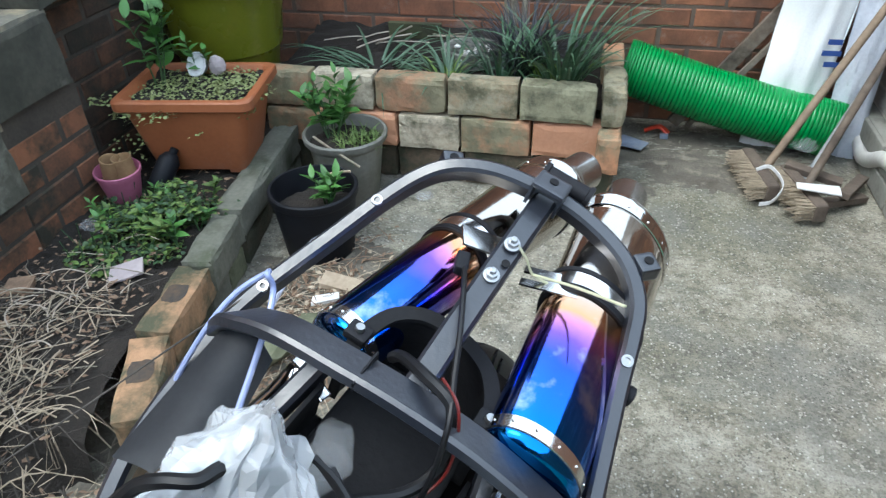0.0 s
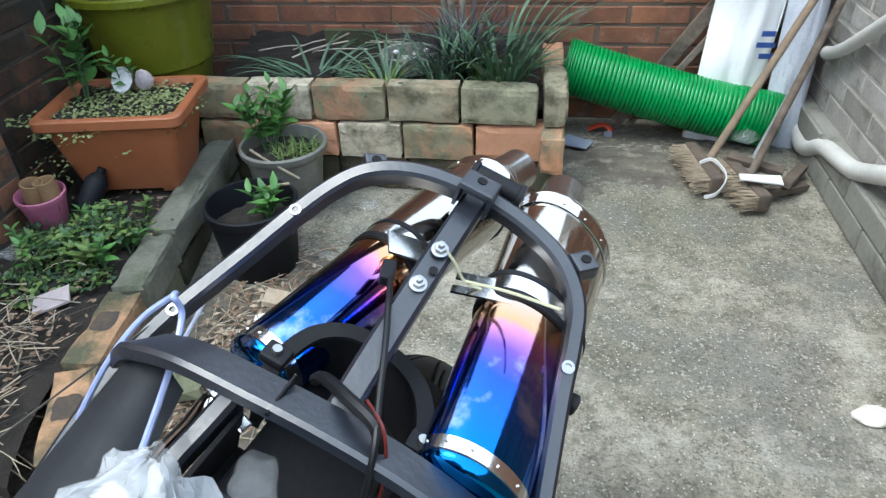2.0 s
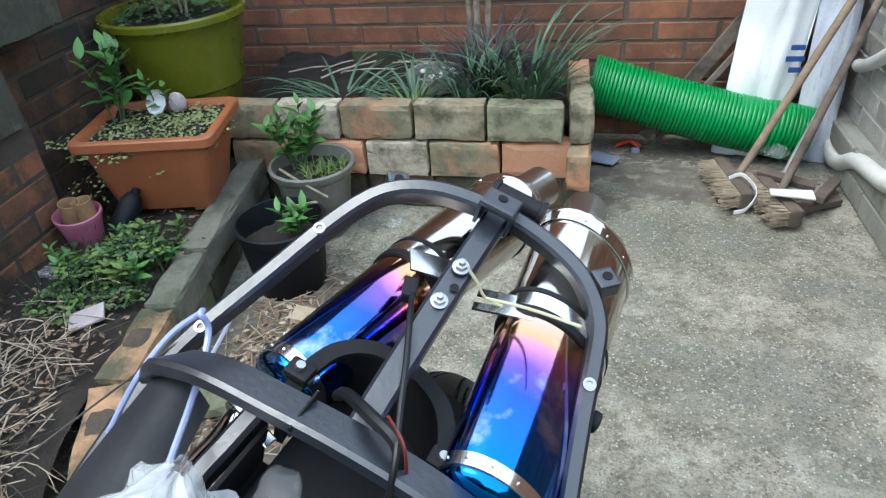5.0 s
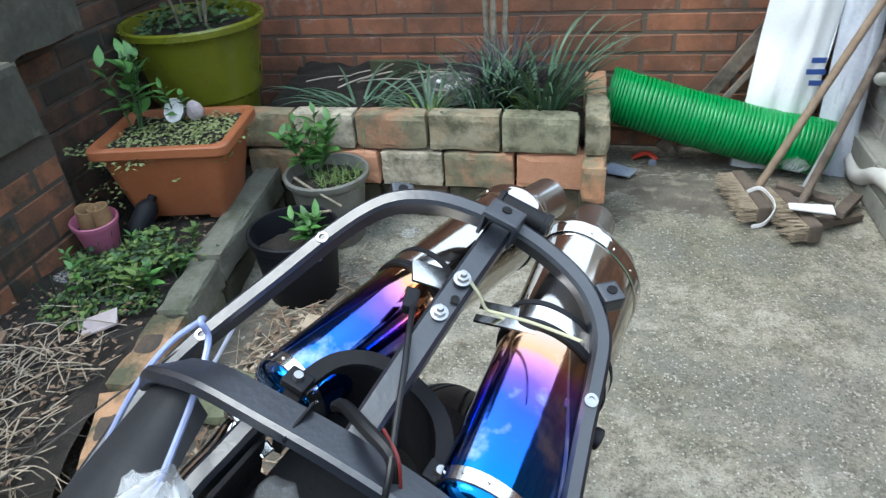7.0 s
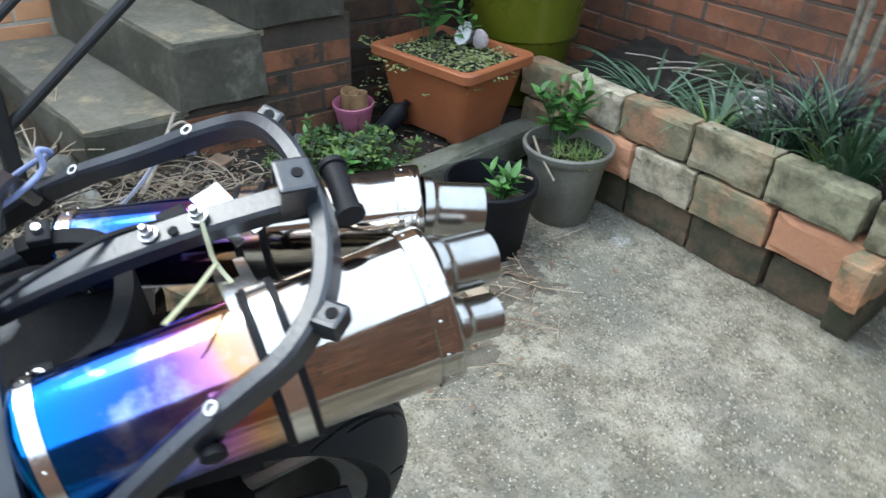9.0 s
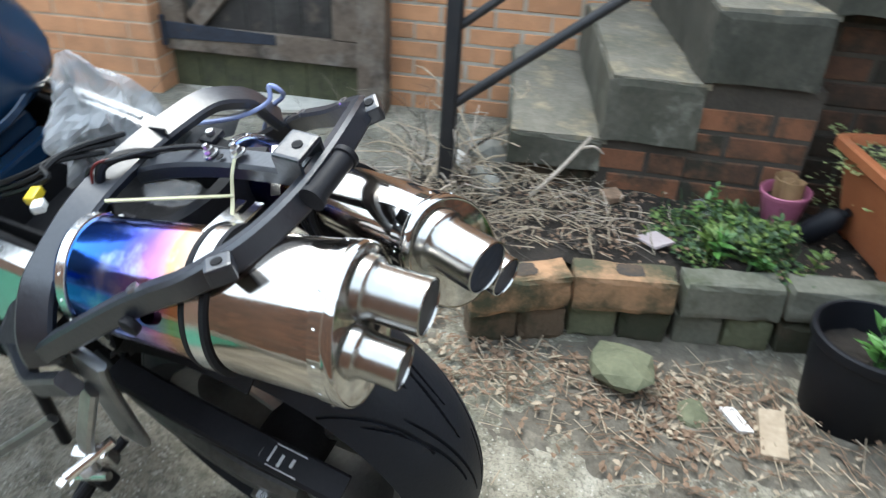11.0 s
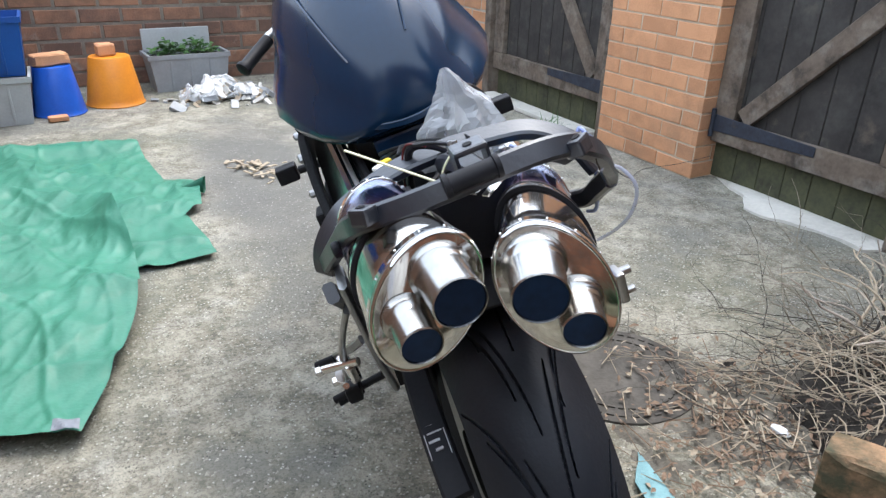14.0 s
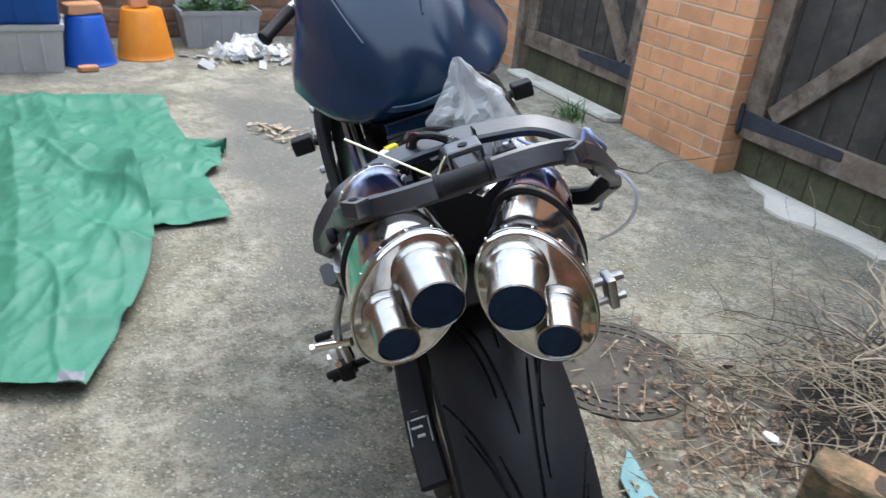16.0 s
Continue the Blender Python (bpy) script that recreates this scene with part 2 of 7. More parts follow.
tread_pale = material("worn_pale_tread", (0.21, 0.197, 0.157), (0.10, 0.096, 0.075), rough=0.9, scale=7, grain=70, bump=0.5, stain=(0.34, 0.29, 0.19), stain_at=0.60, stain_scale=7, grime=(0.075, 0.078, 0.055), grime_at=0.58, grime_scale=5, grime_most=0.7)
kerb_grey = material("grey_kerb_concrete", (0.17, 0.168, 0.135), (0.085, 0.088, 0.066), rough=0.9, scale=7, grain=70, bump=0.5, stain=(0.05, 0.06, 0.03), stain_at=0.6, stain_scale=6)
plinth_grey = material("grey_render", (0.27, 0.265, 0.235), (0.17, 0.168, 0.145), rough=0.9, scale=6, grain=60, bump=0.5, stain=(0.09, 0.09, 0.07), stain_at=0.62, stain_scale=6)
pale_slab = material("pale_concrete", (0.62, 0.595, 0.53), (0.46, 0.44, 0.39), rough=0.9, scale=5, grain=60, bump=0.4, stain=(0.2, 0.19, 0.15), stain_at=0.64)
brick_red = material("red_brick", (0.305, 0.122, 0.062), (0.19, 0.077, 0.042), rough=0.88, scale=14, grain=120, bump=0.5, spread=0.35,
                     stain=(0.33, 0.25, 0.20), stain_at=0.65, stain_scale=9, grime=(0.065, 0.042, 0.030), grime_at=0.53, grime_scale=2.2, grime_most=0.85)
brick_pillar = material("orange_brick", (0.55, 0.275, 0.138), (0.41, 0.20, 0.10), rough=0.88, scale=12, grain=120, bump=0.4, spread=0.3, grime=(0.16, 0.12, 0.085), grime_at=0.60, grime_scale=2.6, grime_most=0.6)
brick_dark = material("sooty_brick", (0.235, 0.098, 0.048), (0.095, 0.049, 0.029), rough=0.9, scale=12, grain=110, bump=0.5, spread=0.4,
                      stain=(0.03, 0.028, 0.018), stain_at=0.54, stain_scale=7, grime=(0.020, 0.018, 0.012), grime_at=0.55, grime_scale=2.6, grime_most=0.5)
# darker copy of the sooty brick, with the upper wall's shade in its colour
brick_shaded = material("shade_toned_sooty_brick", (0.125, 0.056, 0.030), (0.050, 0.029, 0.019), rough=0.9, scale=12, grain=110, bump=0.5, spread=0.4, stain=(0.024, 0.022, 0.015), stain_at=0.52, stain_scale=7, grime=(0.016, 0.015, 0.010), grime_at=0.53, grime_scale=2.6, grime_most=0.6)
brick_pale = material("limewashed_grey_brick", (0.40, 0.385, 0.36), (0.24, 0.225, 0.205), rough=0.9, scale=9, grain=100, bump=0.6, spread=0.3, stain=(0.13, 0.12, 0.10), stain_at=0.6, stain_scale=8)
brick_far = material("brown_brick", (0.27, 0.135, 0.08), (0.14, 0.078, 0.055), rough=0.9, scale=10, grain=100, bump=0.6, spread=0.6, stain=(0.30, 0.24, 0.19), stain_at=0.66, stain_scale=8, grime=(0.06, 0.045, 0.036), grime_at=0.54, grime_scale=5, grime_most=0.7)
brick_old = material("mossy_old_brick", (0.45, 0.225, 0.12), (0.30, 0.17, 0.10), rough=0.9, scale=10, grain=90, bump=0.9, spread=0.4,
                     stain=(0.22, 0.20, 0.125), stain_at=0.5, stain_scale=7, grime=(0.06, 0.06, 0.036), grime_at=0.58, grime_scale=15, grime_most=0.7)
brick_olive = material("lichened_brick", (0.27, 0.25, 0.165), (0.33, 0.21, 0.125), rough=0.92, scale=8, grain=90, bump=0.9, spread=0.3, stain=(0.09, 0.088, 0.052), stain_at=0.54, stain_scale=9, grime=(0.36, 0.34, 0.26), grime_at=0.60, grime_scale=17, grime_most=0.7)
brick_crust = material("pale_crusted_brick", (0.46, 0.41, 0.31), (0.32, 0.24, 0.165), rough=0.92, scale=8, grain=90, bump=0.9, spread=0.3, stain=(0.12, 0.115, 0.07), stain_at=0.56, stain_scale=10, grime=(0.05, 0.05, 0.032), grime_at=0.60, grime_scale=18, grime_most=0.8)
brick_clean = material("clean_orange_brick", (0.52, 0.27, 0.16), (0.42, 0.21, 0.12), rough=0.9, scale=9, grain=100, bump=0.6, spread=0.2, stain=(0.56, 0.42, 0.31), stain_at=0.66, stain_scale=9)
brick_buff = material("lichen_grey_brick", (0.31, 0.30, 0.195), (0.21, 0.20, 0.13), rough=0.92, scale=10, grain=90, bump=0.8, spread=0.3, stain=(0.08, 0.08, 0.05), stain_at=0.62, stain_scale=12, grime=(0.045, 0.045, 0.028), grime_at=0.58, grime_scale=16, grime_most=0.8)
brick_kerb = material("worn_orange_brick", (0.44, 0.25, 0.135), (0.27, 0.165, 0.09), rough=0.9, scale=9, grain=90, bump=0.9, spread=0.3, stain=(0.07, 0.07, 0.040), stain_at=0.52, stain_scale=9, grime=(0.036, 0.040, 0.021), grime_at=0.58, grime_scale=9, grime_most=0.85)
# mossy brick of the low courses; its dark tone also shades the step hollow
brick_foot = material("mossy_shade_brick", (0.12, 0.085, 0.055), (0.055, 0.052, 0.034), rough=0.92, scale=9, grain=90, bump=0.9, spread=0.4, stain=(0.04, 0.045, 0.026), stain_at=0.54, stain_scale=9)
soot = material("black_soot_mark", (0.035, 0.033, 0.030), (0.09, 0.06, 0.038), rough=0.9, scale=26, grain=120, bump=0.4)
mortar_brown = material("brown_mortar", (0.15, 0.108, 0.08), (0.095, 0.07, 0.052), rough=0.95, scale=9, grain=120, bump=0.4, grime=(0.075, 0.055, 0.042), grime_at=0.53, grime_scale=2.2, grime_most=0.85)
mortar = material("lime_mortar", (0.42, 0.37, 0.30), (0.28, 0.25, 0.2), rough=0.95, scale=9, grain=120, bump=0.4)
mortar_far = material("dirty_grey_mortar", (0.24, 0.205, 0.165), (0.13, 0.108, 0.088), rough=0.95, scale=7, grain=120, bump=0.4, grime=(0.085, 0.068, 0.052), grime_at=0.52, grime_scale=3, grime_most=0.8)
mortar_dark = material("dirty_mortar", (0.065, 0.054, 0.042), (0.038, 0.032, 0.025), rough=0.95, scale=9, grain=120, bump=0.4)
mortar_cream = material("cream_mortar", (0.50, 0.40, 0.29), (0.38, 0.29, 0.21), rough=0.95, scale=9, grain=120, bump=0.4)
mortar_white = material("white_mortar", (0.5, 0.47, 0.42), (0.36, 0.33, 0.3), rough=0.95, scale=9, grain=120, bump=0.4)
dusty_soil = material("dusty_soil", (0.150, 0.135, 0.107), (0.078, 0.069, 0.054), rough=0.97, scale=14, grain=150, bump=1.0, stain=(0.22, 0.195, 0.155), stain_at=0.6, stain_scale=20)
soil_mat = material("damp_soil", (0.020, 0.015, 0.011), (0.009, 0.007, 0.005), rough=0.97, scale=18, grain=160, bump=1.0, stain=(0.045, 0.034, 0.024), stain_at=0.68, stain_scale=14)
wood_dark = material("weathered_dark_wood", (0.036, 0.031, 0.027), (0.017, 0.0145, 0.013), rough=0.85, scale=9, grain=50, bump=0.5, stain=(0.085, 0.066, 0.050), stain_at=0.66, stain_scale=8, grime=(0.075, 0.073, 0.064), grime_at=0.62, grime_scale=5, grime_most=0.55)
wood_rail = material("grey_brown_timber", (0.145, 0.110, 0.080), (0.070, 0.052, 0.040), rough=0.85, scale=9, grain=60, bump=0.6, stain=(0.04, 0.03, 0.022), stain_at=0.6, stain_scale=9, grime=(0.30, 0.27, 0.23), grime_at=0.60, grime_scale=7, grime_most=0.55)
wood_moss = material("mossy_boards", (0.075, 0.078, 0.036), (0.030, 0.030, 0.018), rough=0.9, scale=8, grain=60, bump=0.5)
wood_pale = material("bleached_stick", (0.25, 0.185, 0.125), (0.15, 0.11, 0.075), rough=0.8, scale=14, grain=90, bump=0.5)
wood_broom = material("dusty_broom_wood", (0.12, 0.092, 0.07), (0.065, 0.05, 0.04), rough=0.85, scale=14, grain=90, bump=0.5)
bristle_mat = material("dirty_straw_bristle", (0.38, 0.315, 0.225), (0.23, 0.185, 0.13), rough=0.9, scale=30, grain=120, bump=0.4)
iron_blue = material("dark_blue_painted_iron", (0.02, 0.026, 0.042), (0.012, 0.014, 0.022), rough=0.6, scale=20, bump=0.3, stain=(0.06, 0.035, 0.02), stain_at=0.68, stain_scale=16)
iron_black = material("black_painted_iron", (0.012, 0.013, 0.016), (0.02, 0.019, 0.02), rough=0.5, scale=20, bump=0.2)
frame_black = material("satin_black_frame", (0.008, 0.010, 0.0155), (0.014, 0.0165, 0.024), rough=0.36, shine=0.9, scale=16, grain=140, bump=0.12, rough_var=0.1)
plastic_black = material("black_plastic", (0.008, 0.008, 0.010), (0.013, 0.013, 0.015), rough=0.55, shine=0.18, scale=20, grain=140, bump=0.1)
guard_grey = material("matt_grey_plastic", (0.032, 0.035, 0.041), (0.023, 0.025, 0.030), rough=0.6, scale=16, grain=140, bump=0.1)
void_black = material("grimy_black", (0.006, 0.006, 0.007), (0.011, 0.011, 0.012), rough=0.75, shine=0.2, scale=14, grain=100, bump=0.3)
rubber = material("tyre_rubber", (0.0075, 0.0095, 0.014), (0.012, 0.0145, 0.020), rough=0.52, shine=0.30, scale=10, grain=150, bump=0.15, stain=(0.04, 0.037, 0.032), stain_at=0.72, stain_scale=10)
blued = heat_blued()
steel = material("polished_stainless", (0.59, 0.575, 0.55), (0.50, 0.485, 0.46), rough=0.075, metal=1.0, scale=18, grain=60, bump=0.012, rough_var=0.05)
pipe_steel = material("rubbed_stainless", (0.43, 0.42, 0.40), (0.35, 0.34, 0.32), rough=0.24, metal=1.0, scale=18, grain=90, bump=0.02, rough_var=0.08)
spar_alloy = material("polished_beam_alloy", (0.60, 0.60, 0.58), (0.50, 0.50, 0.48), rough=0.15, metal=1.0, scale=16, grain=90, bump=0.04, rough_var=0.08)
chrome = material("chrome", (0.80, 0.79, 0.77), (0.72, 0.70, 0.68), rough=0.18, metal=1.0, scale=30, bump=0.03, rough_var=0.06)
alloy = material("dull_cast_alloy", (0.42, 0.42, 0.41), (0.3, 0.3, 0.3), rough=0.38, metal=1.0, scale=16, grain=120, bump=0.2)
# alloy toned down to hold the shade between silencer and wheel
shaded_alloy = material("shaded_alloy", (0.11, 0.11, 0.108), (0.055, 0.053, 0.050), rough=0.5, metal=0.7, scale=14, grain=90, bump=0.3)
zinc = material("dull_zinc", (0.42, 0.42, 0.42), (0.3, 0.3, 0.3), rough=0.3, metal=1.0, scale=40, bump=0.05)
tip_inner = material("burnt_blue_bore", (0.010, 0.028, 0.075), (0.006, 0.014, 0.036), rough=0.3, metal=0.8, scale=14, bump=0.1)
tank_blue = material("navy_paint", (0.006, 0.022, 0.052), (0.005, 0.018, 0.043), rough=0.19, scale=6, bump=0.0, rough_var=0.06, shine=0.45)
tarp_green = material("green_tarpaulin", (0.046, 0.200, 0.130), (0.034, 0.150, 0.098), rough=0.46, shine=0.35, scale=4, grain=90, bump=0.25, stain=(0.055, 0.215, 0.14), stain_at=0.66, stain_scale=5)
patch_grey = material("grey_reinforcement", (0.19, 0.205, 0.23), (0.14, 0.15, 0.17), rough=0.5, scale=9, bump=0.1)
duct_green = material("green_ribbed_plastic", (0.008, 0.25, 0.055), (0.005, 0.19, 0.040), rough=0.30, scale=9, bump=0.05)
sack_white = material("white_woven_sack", (0.84, 0.85, 0.84), (0.74, 0.75, 0.75), rough=0.5, scale=7, grain=140, bump=0.3)
sack_grey = material("grey_blue_sheet", (0.60, 0.63, 0.69), (0.42, 0.45, 0.52), rough=0.45, scale=6, grain=100, bump=0.4)
ink_blue = material("blue_print", (0.03, 0.08, 0.3), rough=0.5, bump=0.0)
litter_soil = material("dirty_cast_iron", (0.092, 0.082, 0.068), (0.050, 0.045, 0.038), rough=0.9, scale=14, grain=90, bump=0.6)
pipe_white = material("white_pipe_plastic", (0.62, 0.61, 0.58), (0.5, 0.49, 0.46), rough=0.4, scale=10, bump=0.05)
terracotta = material("terracotta_plastic", (0.31, 0.105, 0.040), (0.24, 0.078, 0.030), rough=0.55, scale=7, grain=90, bump=0.1, stain=(0.28, 0.13, 0.075), stain_at=0.66, stain_scale=7)
lime_pot = material("lime_green_glaze", (0.12, 0.132, 0.009), (0.085, 0.094, 0.007), rough=0.28, scale=6, bump=0.03)
grey_pot_mat = material("grey_plastic_pot", (0.20, 0.198, 0.175), (0.12, 0.12, 0.105), rough=0.6, scale=9, bump=0.2, stain=(0.12, 0.12, 0.09), stain_at=0.58, stain_scale=8)
black_pot_mat = material("black_pot_plastic", (0.005, 0.006, 0.009), (0.008, 0.009, 0.012), rough=0.6, shine=0.25, scale=9, bump=0.06)
pink_pot_mat = material("pink_plastic", (0.40, 0.13, 0.21), (0.3, 0.09, 0.15), rough=0.5, scale=12, bump=0.05)
card_mat = material("brown_cardboard", (0.27, 0.17, 0.08), (0.18, 0.10, 0.05), rough=0.85, scale=16, bump=0.3)
bucket_blue = material("blue_bucket_plastic", (0.012, 0.10, 0.50), (0.01, 0.075, 0.4), rough=0.35, scale=8, bump=0.03)
crate_blue = material("blue_crate_plastic", (0.01, 0.07, 0.30), (0.008, 0.055, 0.24), rough=0.35, scale=8, bump=0.03)
bucket_orange = material("orange_bucket_plastic", (0.75, 0.27, 0.022), (0.62, 0.2, 0.018), rough=0.4, scale=8, bump=0.03)
tub_grey = material("grey_tub_plastic", (0.26, 0.275, 0.285), (0.2, 0.21, 0.22), rough=0.45, scale=8, bump=0.05)
crate_grey = material("pale_grey_crate", (0.40, 0.42, 0.42), (0.32, 0.33, 0.33), rough=0.45, scale=8, bump=0.05)
leaf_green = material("fresh_leaf", (0.070, 0.185, 0.036), (0.038, 0.110, 0.021), rough=0.5, scale=20, bump=0.1, spread=0.5)
leaf_weed = material("yellow_green_leaf", (0.11, 0.175, 0.034), (0.045, 0.085, 0.017), rough=0.6, scale=20, bump=0.1, spread=0.4)
leaf_small = material("creeper_leaf", (0.115, 0.175, 0.045), (0.19, 0.215, 0.085), rough=0.6, scale=25, bump=0.1, spread=0.4)
leaf_blue = material("grey_green_leaf", (0.048, 0.10, 0.032), (0.024, 0.055, 0.02), rough=0.6, scale=20, bump=0.1, spread=0.4)
leaf_lime = material("lime_shoot", (0.16, 0.24, 0.045), (0.10, 0.17, 0.03), rough=0.5, scale=20, bump=0.05, spread=0.4)
grass_mat = material("strap_leaf", (0.034, 0.088, 0.040), (0.075, 0.13, 0.080), rough=0.45, scale=20, bump=0.05, spread=0.5)
grass_black = material("purple_black_blade", (0.013, 0.013, 0.020), (0.024, 0.028, 0.034), rough=0.45, scale=20, bump=0.05)
straw_mat = material("dry_straw", (0.42, 0.35, 0.255), (0.25, 0.20, 0.14), rough=0.85, scale=20, bump=0.2)
twig_mat = material("grey_brown_twig", (0.27, 0.24, 0.18), (0.115, 0.099, 0.075), rough=0.85, scale=20, bump=0.3)
twig_dark = material("dark_twig", (0.062, 0.053, 0.043), (0.033, 0.028, 0.023), rough=0.85, scale=20, bump=0.3)
stalk_mat = material("bleached_stalk", (0.46, 0.40, 0.33), (0.28, 0.235, 0.19), rough=0.85, scale=24, grain=120, bump=0.4)
litter_mat = material("dead_leaf", (0.235, 0.155, 0.10), (0.12, 0.08, 0.053), rough=0.85, scale=20, bump=0.3)
chip_mat = material("split_wood", (0.38, 0.31, 0.225), (0.27, 0.21, 0.145), rough=0.8, scale=20, bump=0.4)
pink_stone = material("pinkish_stone", (0.42, 0.36, 0.36), (0.31, 0.27, 0.28), rough=0.8, scale=14, grain=90, bump=0.3)
stone_mat = material("mossy_stone", (0.16, 0.165, 0.10), (0.09, 0.10, 0.06), rough=0.92, scale=14, grain=90, bump=0.7)
white_scrap = material("white_plastic_scrap", (0.72, 0.72, 0.71), (0.55, 0.55, 0.54), rough=0.5, scale=12, bump=0.1)
sheet_white = material("torn_white_plastic", (0.74, 0.74, 0.73), (0.60, 0.60, 0.59), rough=0.45, scale=12, bump=0.1)
plaster_mat = material("broken_plaster", (0.55, 0.53, 0.49), (0.38, 0.36, 0.33), rough=0.8, scale=12, bump=0.3)
blue_cloth_mat = material("pale_blue_rag", (0.20, 0.36, 0.38), (0.14, 0.27, 0.29), rough=0.9, scale=20, grain=150, bump=0.5)
red_mat = material("red_plastic", (0.55, 0.05, 0.02), rough=0.45, bump=0.05)
blue_scrap_mat = material("blue_grey_card", (0.17, 0.21, 0.30), (0.3, 0.33, 0.38), rough=0.6, bump=0.05)
tube_mat = material("clear_blue_tube", (0.30, 0.34, 0.52), (0.22, 0.26, 0.44), rough=0.2, bump=0.0)
tube_clear = material("clear_tube", (0.60, 0.64, 0.76), (0.52, 0.56, 0.68), rough=0.2, bump=0.0, alpha=0.5)
tie_mat = material("yellowed_nylon", (0.46, 0.45, 0.29), (0.38, 0.37, 0.24), rough=0.4, bump=0.0)
yellow_mat = material("yellow_connector", (0.6, 0.45, 0.02), rough=0.4, bump=0.0)
wire_mat = material("black_wire", (0.008, 0.008, 0.009), rough=0.45, bump=0.0, shine=0.3)
wire_red = material("red_brown_wire", (0.12, 0.012, 0.01), rough=0.4, bump=0.0)
print_mat = material("white_print", (0.5, 0.5, 0.5), rough=0.6, bump=0.0)
bag_mat = material("clear_polythene", (0.76, 0.78, 0.80), (0.62, 0.64, 0.66), rough=0.11, scale=14, grain=30, bump=0.03, alpha=0.38)


film_mat = material("clear_film", (0.66, 0.68, 0.70), (0.54, 0.56, 0.58), rough=0.14, scale=14, grain=30, bump=0.03, alpha=0.11)


# ---- mesh helpers ----
def part(name, bm, mat, parent=None, label="", smooth=False, m=None):
    me = bpy.data.meshes.new(name)
    bmesh.ops.recalc_face_normals(bm, faces=bm.faces)
    bm.to_mesh(me)
    bm.free()
    me.materials.append(mat)
    if smooth:
        me.shade_smooth()
        me.set_sharp_from_angle(angle=radians(40))
    ob = new(name, me)
    ob.parent = parent
    if m is not None:
        ob.matrix_basis = m
    if label:
        ob["label"] = label
    return ob


def thing(name, label, category, m=None, group=""):
    ob = new(name)
    ob.empty_display_size = 0.05
    if m is not None:
        ob.matrix_basis = m
    return tagged(ob, label, category, group)


def single(name, bm, mat, label, category, m=None, smooth=False, group="", kind=""):
    return tagged(part(name, bm, mat, None, "", smooth, m), label, category, group, kind)


def box(bm, c, s, rz=0.0, bevel=0.0, m=None):
    got = bmesh.ops.create_cube(bm, size=1.0, matrix=(m or Matrix()) @ pose(*c, 0, 0, rz) @ Matrix.Diagonal((*s, 1)))
    if bevel:
        edges = list({e for v in got["verts"] for e in v.link_edges})
        bmesh.ops.bevel(bm, geom=edges, offset=bevel, segments=2, affect="EDGES", profile=0.6)
    return bm


def slab(c, s, rz=0.0, bevel=0.004):
    return box(bmesh.new(), c, s, rz, bevel)


def smooth_path(pts, n=8):
    """A rounded line through the points."""
    v = [Vector(p) for p in pts]
    out = []
    for i in range(len(v) - 1):
        a, b, c, d = v[max(i - 1, 0)], v[i], v[i + 1], v[min(i + 2, len(v) - 1)]
        for k in range(n):
            t = k / n
            out.append(0.5 * (2 * b + (c - a) * t + (2 * a - 5 * b + 4 * c - d) * t * t + (3 * b - a - 3 * c + d) * t ** 3))
    return out + [v[-1]]


def sweep(bm, pts, prof, up=(0, 0, 1), taper=None, closed=False):
    """Carries the outline prof (pairs: across, up) along the points."""
    rings, up = [], Vector(up)
    count = len(pts)
    for i, p in enumerate(pts):
        if closed:
            d = pts[(i + 1) % count] - pts[i - 1]
        else:
            d = pts[min(i + 1, count - 1)] - pts[max(i - 1, 0)]
        d = d.normalized() if d.length > 1e-9 else Vector((0, 1, 0))
        side = d.cross(up)
        side = side.normalized() if side.length > 1e-4 else d.orthogonal().normalized()
        top = side.cross(d)
        k = taper(i / (count - 1)) if taper else 1.0
        rings.append([bm.verts.new(p + side * a * k + top * b * k) for a, b in prof])
    m = len(prof)
    pairs = list(zip(rings, rings[1:])) + ([(rings[-1], rings[0])] if closed else [])
    for a, b in pairs:
        for j in range(m):
            bm.faces.new((a[j], a[(j + 1) % m], b[(j + 1) % m], b[j]))
    if not closed:
        bm.faces.new(rings[0][::-1])
        bm.faces.new(rings[-1])
    return bm


def circle(r, n=10):
    return [(r * math.cos(2 * math.pi * i / n), r * math.sin(2 * math.pi * i / n)) for i in range(n)]


def bar_section(w, h, c=0.003):
    a, b = w / 2, h / 2
    return [(-a + c, -b), (a - c, -b), (a, -b + c), (a, b - c), (a - c, b), (-a + c, b), (-a, b - c), (-a, -b + c)]


def tube(pts, r, n=10, bm=None, taper=None, smoothness=8):
    return sweep(bm or bmesh.new(), smooth_path(pts, smoothness) if smoothness else [Vector(p) for p in pts], circle(r, n), taper=taper)


def lathe(profile, n=40, sx=1.0, sy=1.0, bm=None, m=None, noise_amp=0.0):
    """Turns (radius, height) pairs round z."""
    bm = bm or bmesh.new()
    m = m or Matrix()
    rings = []
    for r, z in profile:
        rings.append([bm.verts.new(m @ Vector((r * sx * math.cos(2 * math.pi * i / n), r * sy * math.sin(2 * math.pi * i / n), z))) for i in range(n)])
    for a, b in zip(rings, rings[1:]):
        for j in range(n):
            bm.faces.new((a[j], a[(j + 1) % n], b[(j + 1) % n], b[j]))
    for ring in (rings[0], rings[-1]):
        bm.faces.new(ring)
    return bm


def rod(bm, a, b, r, n=10):
    return sweep(bm, [Vector(a), Vector(b)], circle(r, n))


def jitter(bm, amount, scale=8.0, seed=0.0):
    for v in bm.verts:
        v.co += noise.noise_vector(v.co * scale + Vector((seed, seed * 1.7, seed * 0.3))) * amount
    return bm


